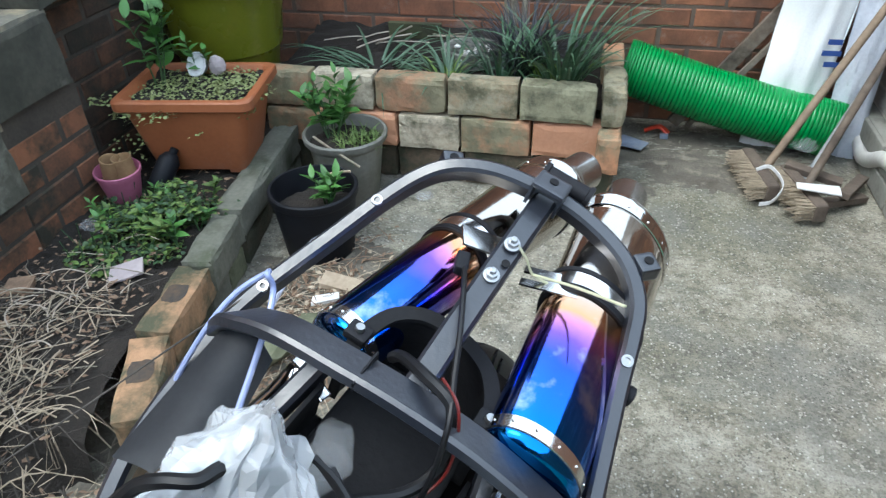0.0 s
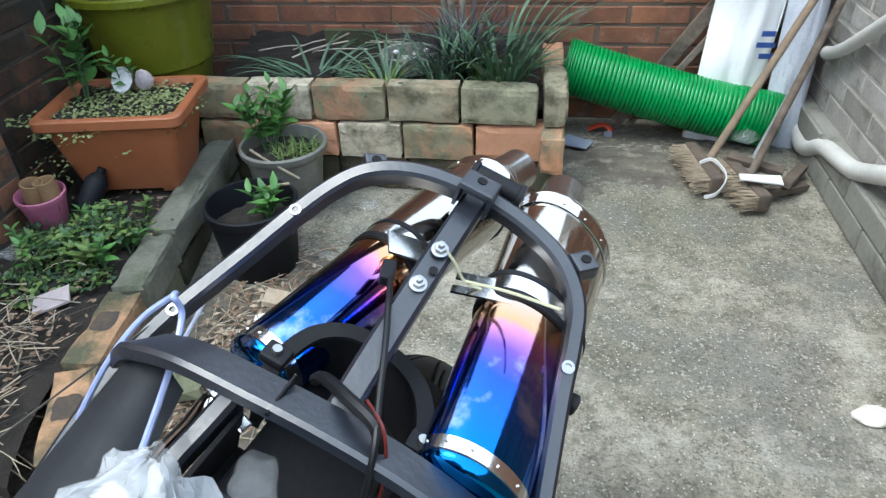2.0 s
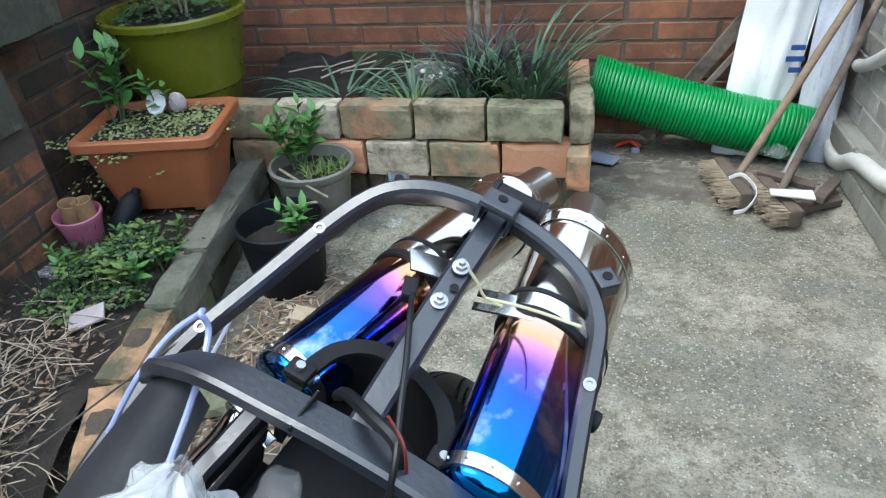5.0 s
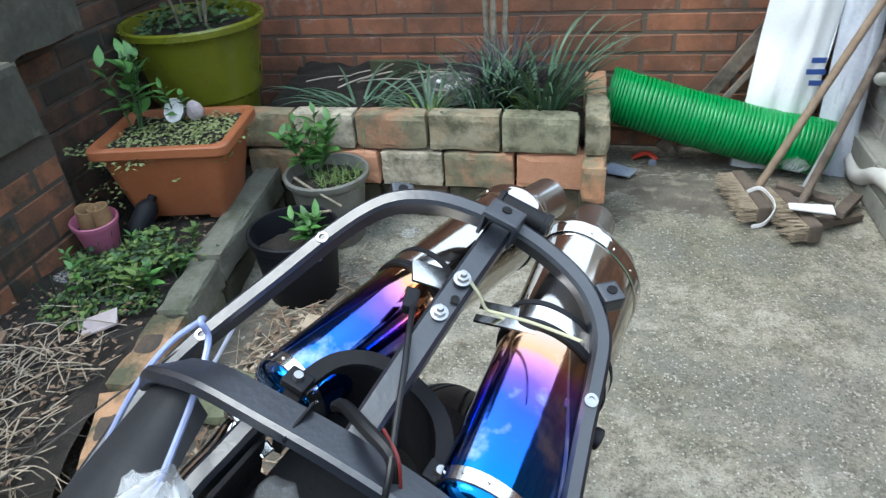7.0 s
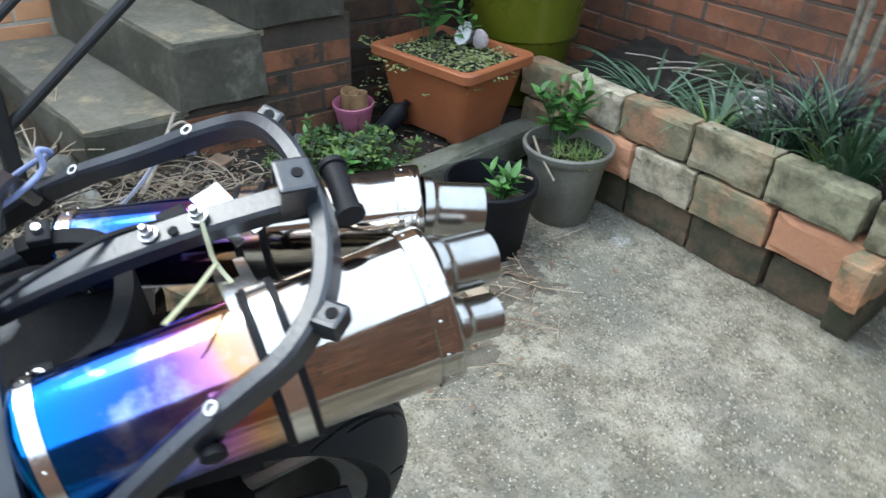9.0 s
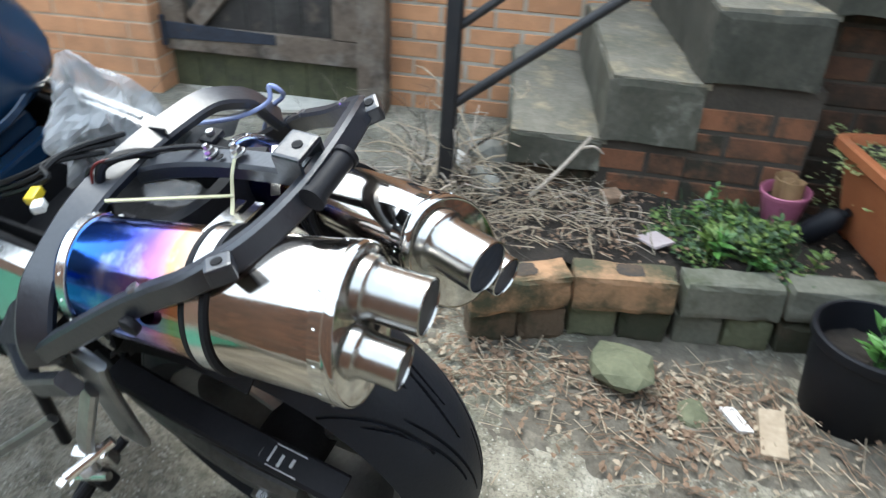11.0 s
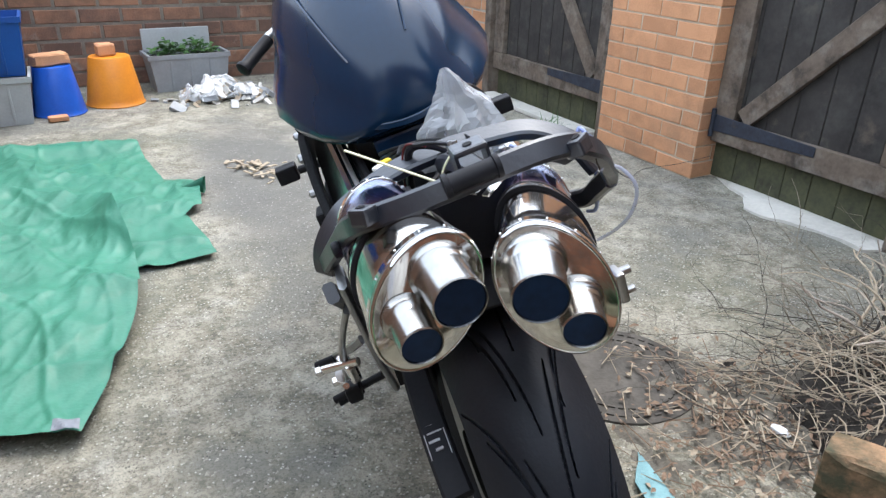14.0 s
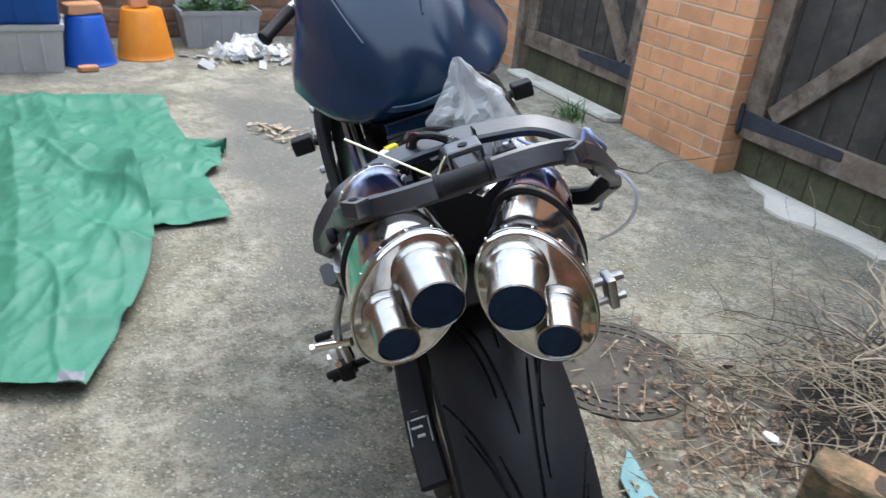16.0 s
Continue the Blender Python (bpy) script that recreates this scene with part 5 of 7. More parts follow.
def gate(name, y0, y1, hinge_first):
    """A boarded gate with rails, brace and strap hinge in the plane of the wall."""
    g = thing(name, "weathered dark timber gate with diagonal brace and blue strap hinge", "gate", pose(GATE_X, 0, 0))
    n = max(3, round((y1 - y0) / 0.12))
    step = (y1 - y0) / n
    for k in range(n):
        part("board", slab((-0.045, y0 + (k + 0.5) * step, 1.03), (0.02, step - 0.006, 1.72), 0, 0.002), wood_dark, g)
        part("gravel_board", slab((-0.06, y0 + (k + 0.5) * step, 0.095), (0.02, step - 0.004, 0.17), 0, 0.002), wood_moss, g)
    part("bottom_rail", slab((-0.018, (y0 + y1) / 2, 0.235), (0.036, y1 - y0 - 0.01, 0.105), 0, 0.004), wood_rail, g)
    part("top_rail", slab((-0.018, (y0 + y1) / 2, 1.72), (0.036, y1 - y0 - 0.01, 0.105), 0, 0.004), wood_rail, g)
    for y in (y0 + 0.055, y1 - 0.055):
        part("stile", slab((-0.019, y, 1.0), (0.034, 0.11, 1.42), 0, 0.004), wood_rail, g)
    ya, yb = (y0 + 0.15, y1 - 0.13)
    a, b = ((ya, 0.31), (yb, 0.31 + 0.62 * (yb - ya) / 0.6)) if hinge_first else ((yb, 0.31), (ya, 0.31 + 1.25 * (yb - ya)))
    bm = sweep(bmesh.new(), [Vector((-0.02, a[0], a[1])), Vector((-0.02, b[0], b[1]))], bar_section(0.032, 0.082, 0.003), up=(0, -0.5, 1))
    part("brace", bm, wood_rail, g)
    h0 = y0 + 0.01 if hinge_first else y1 - 0.01
    strap = part("strap_hinge", sweep(bmesh.new(), [Vector((0.004, h0, 0.268)), Vector((0.004, h0 + (0.51 if hinge_first else -0.51), 0.268))], bar_section(0.006, 0.075, 0.002), taper=lambda t: 1 - 0.45 * t), iron_blue, g, "dark blue iron strap hinge")
    part("hinge_pin", rod(bmesh.new(), (0.012, h0, 0.205), (0.012, h0, 0.33), 0.010), iron_blue, strap)
    return g


gate("garden_gate", -0.405, 0.475, True)
gate("garden_gate", -2.28, -1.14, False)
for k, (y, w) in enumerate(((0.538, 0.12), (-1.12, 0.07), (-2.32, 0.07))):
    tagged(part("gate_post", slab((GATE_X - 0.02, y, 0.95), (0.10, w, 1.9), 0, 0.005), wood_rail), "grey brown timber gate post", "post", kind="structure")
bm = bmesh.new()
rim = [bm.verts.new((x, y, 0.018)) for x, y in ((-1.585, -0.38), (-1.50, -0.24), (-1.47, -0.13), (-1.36, -0.03), (-1.345, 0.06), (-1.40, 0.20), (-1.43, 0.33), (-1.40, 0.46), (-1.585, 0.50))]
bm.faces.new(rim)
bmesh.ops.triangulate(bm, faces=bm.faces[:])
bmesh.ops.subdivide_edges(bm, edges=bm.edges[:], cuts=4, use_grid_fill=True)
for v in bm.verts:
    v.co += noise.noise_vector(v.co * 13) * 0.016 * Vector((1, 1, 0.2)).length / 1.4
    v.co.z = 0.012 + 0.008 * noise.noise(v.co * 9)
ext = bmesh.ops.extrude_face_region(bm, geom=bm.faces[:])
for v in ext["geom"]:
    if isinstance(v, bmesh.types.BMVert):
        v.co.z = -0.01
bmesh.ops.recalc_face_normals(bm, faces=bm.faces[:])
tagged(part("threshold", bm, pale_slab), "broken pale cement patch along the gate", "threshold", kind="structure")
tagged(part("threshold_far", jitter(slab((-1.47, -1.72, 0.012), (0.14, 1.1, 0.024), 0, 0.006), 0.012, 6), pale_slab), "pale concrete strip along the gate", "threshold", kind="structure")

# ---- steps ----
SIDE_X = -0.690
wall("stair_side", (SIDE_X - 0.012, 2.03), (SIDE_X - 0.012, 1.715), 0.52, brick_dark, mortar_dark, "sooty brick side of the steps, its upper wall coloured darker for shade", (0.0, 0.55), thick=0.1)
# shade is in the brick colour; the unseen height is added to darken the corner
wall("stair_side_upper", (-0.80, 3.16), (-0.80, 2.03), 3.4, brick_shaded, mortar_dark, "sooty brick side of the steps, its upper wall coloured darker for shade", (0.0, 1.0), thick=0.1)
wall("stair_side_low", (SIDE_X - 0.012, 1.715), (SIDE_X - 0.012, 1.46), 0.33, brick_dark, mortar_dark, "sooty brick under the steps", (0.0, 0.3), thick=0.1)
SKEW = 0.105


def step_block(x0, x1, y0, y1, zb, zt, seed, wear):
    """A worn block whose ends run a little askew to the wall."""
    bm = box(bmesh.new(), ((x0 + x1) / 2, (y0 + y1) / 2, (zb + zt) / 2), (x1 - x0, y1 - y0, zt - zb))
    bmesh.ops.subdivide_edges(bm, edges=bm.edges[:], cuts=7, use_grid_fill=True)
    for v in bm.verts:
        edges = (abs(v.co.x - x1) < 1e-4) + (min(abs(v.co.y - y0), abs(v.co.y - y1)) < 1e-4) + (abs(v.co.z - zt) < 1e-4)
        if edges > 1:
            v.co -= Vector((0.5 if abs(v.co.x - x1) < 1e-4 else 0, 0, 0.5)) * wear * (1 + noise.noise(v.co * 17 + Vector((seed, 0, 0))))
        v.co.y += (v.co.x - SIDE_X) * SKEW
    return jitter(bm, 0.010, 7, seed)


# the two upper steps take the concrete that is coloured for shade
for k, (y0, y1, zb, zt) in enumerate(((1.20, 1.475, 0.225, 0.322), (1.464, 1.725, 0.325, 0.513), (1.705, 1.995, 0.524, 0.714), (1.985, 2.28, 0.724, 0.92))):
    step = tagged(part("step", step_block(-1.59, SIDE_X + 0.004, y0, y1, zb, zt, k, 0.012), steps_concrete if k < 2 else steps_shaded, smooth=False), "worn mossy concrete step", "step", kind="structure")
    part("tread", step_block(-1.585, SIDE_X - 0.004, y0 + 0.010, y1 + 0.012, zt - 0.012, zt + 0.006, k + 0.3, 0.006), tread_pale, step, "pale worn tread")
# solid block: the hollow's shade is only its dark brick colour
tagged(part("step_footing", step_block(-1.59, SIDE_X - 0.05, 1.24, 1.475, 0.0, 0.224, 9, 0.02), brick_foot), "solid footing block, coloured dark for the hollow under the lowest step", "step", kind="structure")
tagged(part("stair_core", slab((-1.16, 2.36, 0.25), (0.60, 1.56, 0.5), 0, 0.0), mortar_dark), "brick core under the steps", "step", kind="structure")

rail = thing("stair_railing", "black painted iron railing beside the steps", "railing")
part("post", sweep(bmesh.new(), [Vector((-0.638, 1.022, 0.02)), Vector((-0.636, 1.040, 1.15))], bar_section(0.043, 0.043, 0.006), up=(0, 1, 0)), iron_black, rail)
part("lower_bar", rod(bmesh.new(), (-0.637, 1.035, 0.398), (-0.637, 2.30, 1.375), 0.0145, 12), iron_black, rail)
part("brace", rod(bmesh.new(), (-0.637, 1.035, 0.612), (-0.637, 2.0, 1.365), 0.012, 12), iron_black, rail)

# ---- raised bed, kerb, planter ----
rng = random.Random(11)
bm = bmesh.new()
nx, ny = 40, 110
g = []
for i in range(nx + 1):
    row = []
    for j in range(ny + 1):
        u, v = i / nx, j / ny
        y = 0.74 + 2.43 * v
        edge = -0.20 - 0.075 * max(0.0, min(1.0, (y - 1.2) / 1.2)) if y > 1.16 else -0.20 - 0.30 * (1.16 - y)
        x = -1.50 + u * (edge + 1.50) if y < 1.2 else SIDE_X - 0.01 + u * (edge - 0.02 - SIDE_X + 0.01)
        if 1.0 < y < 1.2:
            k = (y - 1.0) / 0.2
            x = (1 - k) * (-1.05 + u * (edge + 1.05)) + k * (SIDE_X - 0.01 + u * (edge - 0.02 - SIDE_X + 0.01))
        elif y <= 1.0:
            x = -1.05 + u * (edge + 1.05)
        h = 0.165 if y > 1.3 else 0.165 * max(0.0, (y - 0.78) / 0.52) ** 1.3
        if y < 1.16:
            h *= min(1.0, (1 - u) * 3.0) * min(1.0, u * 5 + 0.1)
        z = h + 0.022 * noise.noise(Vector((x * 9, y * 9, 0))) + 0.010 * noise.noise(Vector((x * 31, y * 31, 3))) - (0.012 if y < 0.90 or (y < 1.16 and u > 0.9) else 0.0)
        row.append(bm.verts.new((x, y, z)))
    g.append(row)
for i in range(nx):
    for j in range(ny):
        bm.faces.new((g[i][j], g[i + 1][j], g[i + 1][j + 1], g[i][j + 1]))
tagged(part("soil_bed", bm, soil_mat, smooth=True), "dark damp soil of the raised bed", "soil", kind="structure")

bm = bmesh.new()
bmesh.ops.create_grid(bm, x_segments=50, y_segments=30, size=0.5)
for v in bm.verts:
    v.co = Vector((0.16 + v.co.x * 1.16, 2.87 + v.co.y * 0.6, 0.315 + 0.05 * v.co.y + 0.02 * noise.noise(v.co * 14)))
tagged(part("planter_soil", bm, soil_mat, smooth=True), "dark soil in the brick planter", "soil", kind="structure")


def chunky_brick(l, d, h, seed, wear=0.008):
    bm = box(bmesh.new(), (0, 0, 0), (l, d, h))
    bmesh.ops.subdivide_edges(bm, edges=bm.edges[:], cuts=5, use_grid_fill=True)
    half = (l / 2, d / 2, h / 2)
    for v in bm.verts:
        faces = [k for k in range(3) if half[k] - abs(v.co[k]) < 1e-4]
        chip = max(0.0, noise.noise(v.co * 26 + Vector((seed * 7.7, 0, seed))) + 0.05)
        bulge = noise.noise_vector(v.co * 14 + Vector((seed * 3.1, seed, 0))) * 0.003
        if len(faces) > 1:
            for k in faces:
                v.co[k] -= math.copysign(wear * (0.30 + 1.1 * chip), v.co[k])
        v.co += bulge
    return bm


planter = thing("brick_planter", "low dry-laid planter of mossy reclaimed bricks on edge", "planter")
seed = 0
ends = {0: (-0.42, -0.19, 0.06, 0.30, 0.54, 0.775), 1: (-0.40, -0.16, 0.075, 0.29, 0.525, 0.775), 2: (-0.42, -0.215, 0.0, 0.245, 0.482, 0.725)}
for k in range(3):
    xs = ends[k]
    for i in range(len(xs) - 1):
        seed += 1
        l = xs[i + 1] - xs[i] - 0.007
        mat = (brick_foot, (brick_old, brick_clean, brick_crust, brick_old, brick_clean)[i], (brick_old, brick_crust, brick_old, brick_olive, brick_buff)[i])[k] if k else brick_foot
        part("brick", chunky_brick(l, 0.075, 0.121, seed), mat, planter, "grey lichen-covered brick" if (k, i) == (2, 4) else "", False,
             pose((xs[i] + xs[i + 1]) / 2, 2.55 + (0.022 if k == 0 else 0.0) + rng.uniform(-0.006, 0.006), k * 0.128 + 0.063, rng.uniform(-1.5, 1.5), rng.uniform(-0.8, 0.8), rng.uniform(-1.2, 1.2)))
for k in range(3):
    for i in range(3):
        seed += 1
        lift = 0.03 if (k == 2 and i == 2) else 0
        y = 2.64 + 0.235 * i - (0.10 if k == 1 else 0.02)
        if y + 0.11 > 3.17:
            continue
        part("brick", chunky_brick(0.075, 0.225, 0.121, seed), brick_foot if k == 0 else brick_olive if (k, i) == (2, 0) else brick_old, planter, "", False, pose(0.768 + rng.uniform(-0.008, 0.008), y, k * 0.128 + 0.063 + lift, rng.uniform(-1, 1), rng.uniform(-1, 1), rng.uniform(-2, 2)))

kerb = thing("bed_kerb", "low kerb of worn bricks and grey concrete edging along the soil bed", "kerb")
line = [(-0.092, 1.187), (-0.191, 1.420), (-0.194, 1.427), (-0.224, 1.680), (-0.228, 1.688), (-0.264, 1.93), (-0.268, 1.935), (-0.325, 2.50)]
for (xa, ya), (xb, yb), mat, wide in ((line[0], line[1], brick_kerb, 0.088), (line[2], line[3], brick_kerb, 0.088), (line[4], line[5], kerb_grey, 0.085), (line[6], line[7], kerb_grey, 0.09)):
    seed += 1
    l = math.hypot(xb - xa, yb - ya)
    turn = math.degrees(math.atan2(yb - ya, xb - xa))
    block = part("brick" if mat is brick_kerb else "edging_block", chunky_brick(l - 0.006, wide, 0.10, seed, 0.009), mat, kerb, "orange brick with a black mark" if mat is brick_kerb else "grey concrete edging", False, pose((xa + xb) / 2, (ya + yb) / 2, 0.145, 0, 0, turn))
    if mat is brick_kerb:
        bm = bmesh.new()
        bmesh.ops.create_circle(bm, cap_ends=True, segments=22, radius=0.027)
        for v in bm.verts:
            q = v.co.normalized()
            v.co *= (1 + 0.16 * noise.noise(q * 2.2 + Vector((seed, 0, 0)))) / max(abs(q.x), abs(q.y)) ** 0.6
            v.co.x *= 1.25
        part("soot_mark", bm, soot, block, "", False, pose(0.01, 0, 0.0512))
    for q in range(2):
        seed += 1
        f = (q + 0.5) / 2
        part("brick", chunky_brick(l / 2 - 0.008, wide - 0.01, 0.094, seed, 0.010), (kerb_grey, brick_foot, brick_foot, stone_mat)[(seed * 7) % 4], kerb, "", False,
             pose(xa + (xb - xa) * f - 0.014 + rng.uniform(-0.006, 0.006), ya + (yb - ya) * f, 0.043, rng.uniform(-3, 3), rng.uniform(-2, 2), turn + rng.uniform(-4, 4)))


# ---- pots and plants ----
def shoot(parent, at, height, leaves, size, mat_leaf, seed, spread=0.06, lean=(0, 0)):
    """Upright stems with single leaves along them."""
    rng = random.Random(seed)
    me = leaf_mesh("leaf", size, size * 0.42, mat_leaf)
    stems = max(1, leaves // 9)
    for s in range(stems):
        a = rng.uniform(0, 6.28)
        top = Vector((math.cos(a) * spread * rng.uniform(0.3, 1) + lean[0], math.sin(a) * spread * rng.uniform(0.3, 1) + lean[1], height * rng.uniform(0.75, 1.05)))
        base = Vector(at) + Vector((math.cos(a), math.sin(a), 0)) * spread * 0.15
        part("stem", tube([base, base + top * 0.5 + Vector((0.005, 0, 0.01)), base + top], 0.0028, 6, taper=lambda t: 1 - 0.6 * t, smoothness=4), leaf_blue, parent)
        n = leaves // stems
        for k in range(n):
            t = 0.22 + 0.78 * (k + 0.5) / n
            p = base + top * t + Vector((0.005, 0, 0.01)) * (1 - abs(2 * t - 1))
            o = new("leaf", me)
            o.parent = parent
            o.matrix_basis = pose(p.x, p.y, p.z, rng.uniform(5, 40) + 25 * t, rng.uniform(-20, 20), k * 137.5 + rng.uniform(-20, 20)) @ Matrix.Scale(rng.uniform(0.6, 1.1) * (1.1 - 0.35 * t), 4)


def ground_cover(name, spots, mat, size, seed, parent=None, label=""):
    """Many small leaves over a set of (x, y, z, spread, count) patches, one mesh."""
    rng = random.Random(seed)
    bm = bmesh.new()
    for x, y, z, r, count in spots:
        for _ in range(count):
            a, q = rng.uniform(0, 6.283), r * math.sqrt(rng.random())
            m = pose(x + q * math.cos(a), y + q * math.sin(a), z + rng.uniform(0, 1) ** 1.5 * size * 2.2 * (1.1 - q / r * 0.6), rng.uniform(-10, 45), rng.uniform(-30, 30), rng.uniform(0, 360))
            add_leaf(bm, m, size * rng.uniform(0.6, 1.3), size * rng.uniform(0.5, 0.9), rows=3)
    return part(name, bm, mat, parent, label, True)


def square_pot(name, label, wx, wy, bx, by, h, mat, m):
    pot = thing(name, label, "plant pot", m)
    bm = bmesh.new()

    def ring(ax, ay, z, c=0.03, n=5):
        out = []
        for sx, sy, a0 in ((1, 1, 0), (-1, 1, 90), (-1, -1, 180), (1, -1, 270)):
            for k in range(n):
                a = radians(a0 + 90 * k / (n - 1))
                out.append(bm.verts.new((sx * (ax - c) + c * math.cos(a), sy * (ay - c) + c * math.sin(a), z)))
        return out
    levels = [(bx, by, 0.0), (bx + 0.004, by + 0.004, 0.012), (wx - 0.022, wy - 0.022, h - 0.035), (wx - 0.020, wy - 0.020, h - 0.034), (wx - 0.004, wy - 0.004, h - 0.032), (wx, wy, h - 0.028), (wx, wy, h - 0.004), (wx - 0.004, wy - 0.004, h),
              (wx - 0.022, wy - 0.022, h), (wx - 0.026, wy - 0.026, h - 0.006), (bx + 0.02, by + 0.02, h - 0.09)]
    rings = [ring(ax, ay, z) for ax, ay, z in levels]
    for a, b in zip(rings, rings[1:]):
        for j in range(len(a)):
            bm.faces.new((a[j], a[(j + 1) % len(a)], b[(j + 1) % len(a)], b[j]))
    bm.faces.new(rings[0])
    bm.faces.new(rings[-1])
    part("pot_body", bm, mat, pot, "", True)
    for sx in (-1, 1):
        for sy in (-1, 1):
            part("foot", slab((sx * (bx - 0.03), sy * (by - 0.03), -0.006), (0.05, 0.05, 0.016)), mat, pot)
    bm = bmesh.new()
    bmesh.ops.create_grid(bm, x_segments=16, y_segments=12, size=0.5)
    for v in bm.verts:
        v.co = Vector((v.co.x * 2 * (wx - 0.03), v.co.y * 2 * (wy - 0.03), h - 0.022 + 0.02 * noise.noise(v.co * 9)))
    part("potting_soil", bm, soil_mat, pot, "", True)
    return pot


def round_pot(name, label, profile, soil_z, soil_r, mat, m, category="plant pot"):
    pot = thing(name, label, category, m)
    part("pot_body", lathe(profile, 56), mat, pot, "", True)
    bm = bmesh.new()
    bmesh.ops.create_circle(bm, cap_ends=False, segments=30, radius=soil_r)
    centre = bm.verts.new((0, 0, 0.012))
    ring = [v for v in bm.verts if v is not centre]
    for i in range(30):
        bm.faces.new((ring[i], ring[(i + 1) % 30], centre))
    bmesh.ops.subdivide_edges(bm, edges=bm.edges[:], cuts=3, use_grid_fill=True)
    for v in bm.verts:
        v.co.z += soil_z + 0.012 * noise.noise(v.co * 30)
    part("potting_soil", bm, soil_mat, pot, "", True)
    return pot


terra = square_pot("terracotta_pot", "square terracotta-coloured plastic pot full of creeper and one leafy shoot", 0.208, 0.165, 0.140, 0.110, 0.242, terracotta, pose(-0.468, 2.250, 0.196, 0, 0, 9))
ground_cover("creeper", [(0.0, 0.0, 0.215, 0.135, 420), (0.08, 0.07, 0.215, 0.11, 300), (-0.06, 0.08, 0.215, 0.10, 220), (0.13, 0.0, 0.215, 0.08, 160), (-0.10, -0.05, 0.215, 0.11, 260), (0.10, -0.03, 0.215, 0.10, 200), (-0.16, -0.12, 0.19, 0.06, 90), (-0.05, -0.14, 0.20, 0.05, 60), (0.17, -0.10, 0.18, 0.04, 16), (-0.19, -0.14, 0.10, 0.06, 26), (0.02, -0.13, 0.13, 0.05, 8), (-0.2, -0.05, 0.14, 0.06, 30), (-0.235, -0.10, 0.22, 0.05, 40), (0.20, 0.0, 0.20, 0.05, 30), (-0.10, -0.155, 0.19, 0.06, 24), (-0.21, -0.13, 0.04, 0.05, 16)], leaf_small, 0.0125, 21, terra, "pale green trailing creeper")
shoot(terra, (-0.125, 0.02, 0.21), 0.26, 54, 0.085, leaf_green, 4, 0.075)
shoot(terra, (-0.02, 0.08, 0.21), 0.13, 18, 0.06, leaf_green, 9, 0.04)
cup = thing("crushed_cup", "crushed white plastic cup lying in the pot", "cup", pose(-0.502, 2.330, 0.458, 62, 6, -8))
part("rim", lathe([(0.026, 0.0), (0.033, 0.004), (0.036, 0.010), (0.033, 0.013), (0.027, 0.008)], 9, 1.0, 1.12), white_scrap, cup, "white rolled rim")
part("bowl", lathe([(0.029, 0.006), (0.024, -0.020), (0.018, -0.026), (0.001, -0.027)], 18, 1.0, 1.12), tub_grey, cup, "grey inside of the cup", True)
single("pinkish_stone", rough_stone((0.055, 0.035, 0.065), 31, 0.2), pink_stone, "pinkish grey stone beside the cup", "stone", pose(-0.446, 2.345, 0.455, 0, 0, 10))

R = [(0.150, -0.06), (0.165, 0.0), (0.172, 0.006), (0.200, 0.16), (0.206, 0.17), (0.214, 0.175), (0.232, 0.29), (0.236, 0.30), (0.245, 0.36), (0.262, 0.385), (0.272, 0.392), (0.272, 0.41), (0.262, 0.416), (0.250, 0.41), (0.236, 0.37), (0.22, 0.34)]
lime = round_pot("lime_pot", "large round lime green glazed pot with a shrub", R, 0.375, 0.235, lime_pot, pose(-0.566, 2.650, 0.240) @ Matrix.Diagonal((0.88, 0.88, 1.02, 1)))
rng3 = random.Random(31)
for k in range(7):
    a = rng3.uniform(0, 6.28)
    top = Vector((math.cos(a) * 0.14, math.sin(a) * 0.14, rng3.uniform(0.25, 0.4)))
    part("stem", tube([(math.cos(a) * 0.05, math.sin(a) * 0.05, 0.37), (math.cos(a) * 0.08, math.sin(a) * 0.07, 0.37 + top.z * 0.5), (top.x, top.y, 0.37 + top.z)], 0.006, 6, taper=lambda t: 1 - 0.7 * t, smoothness=5), twig_mat, lime)
ground_cover("foliage", [(0.0, 0.0, 0.39, 0.20, 160), (0.03, -0.02, 0.50, 0.16, 140), (-0.06, 0.03, 0.62, 0.15, 150)], leaf_blue, 0.032, 33, lime, "dull green small leaves")

R = [(0.098, 0.0), (0.102, 0.004), (0.120, 0.17), (0.122, 0.19), (0.128, 0.192), (0.131, 0.198), (0.131, 0.216), (0.127, 0.22), (0.121, 0.219), (0.118, 0.205), (0.112, 0.14)]
black_pot = round_pot("black_pot", "round black plastic nursery pot with a young seedling", R, 0.148, 0.113, black_pot_mat, pose(-0.055, 2.068, 0.0))
shoot(black_pot, (0.042, -0.005, 0.15), 0.10, 54, 0.064, leaf_green, 14, 0.035)
part("snapped_stick", tube([(0.0, 0.10, 0.20), (0.06, 0.06, 0.235), (0.10, 0.055, 0.245)], 0.004, 7, smoothness=3), chip_mat, black_pot, "", True)

R = [(0.090, 0.0), (0.094, 0.004), (0.118, 0.19), (0.122, 0.208), (0.128, 0.212), (0.136, 0.224), (0.138, 0.240), (0.133, 0.246), (0.127, 0.243), (0.122, 0.222), (0.116, 0.18)]
grey_pot = round_pot("grey_pot", "round weathered grey pot with a leafy plant and grass", R, 0.205, 0.120, grey_pot_mat, pose(-0.062, 2.382, 0.0))
shoot(grey_pot, (-0.045, 0.0, 0.205), 0.20, 84, 0.075, leaf_green, 17, 0.085)
bm = bmesh.new()
rg = random.Random(8)
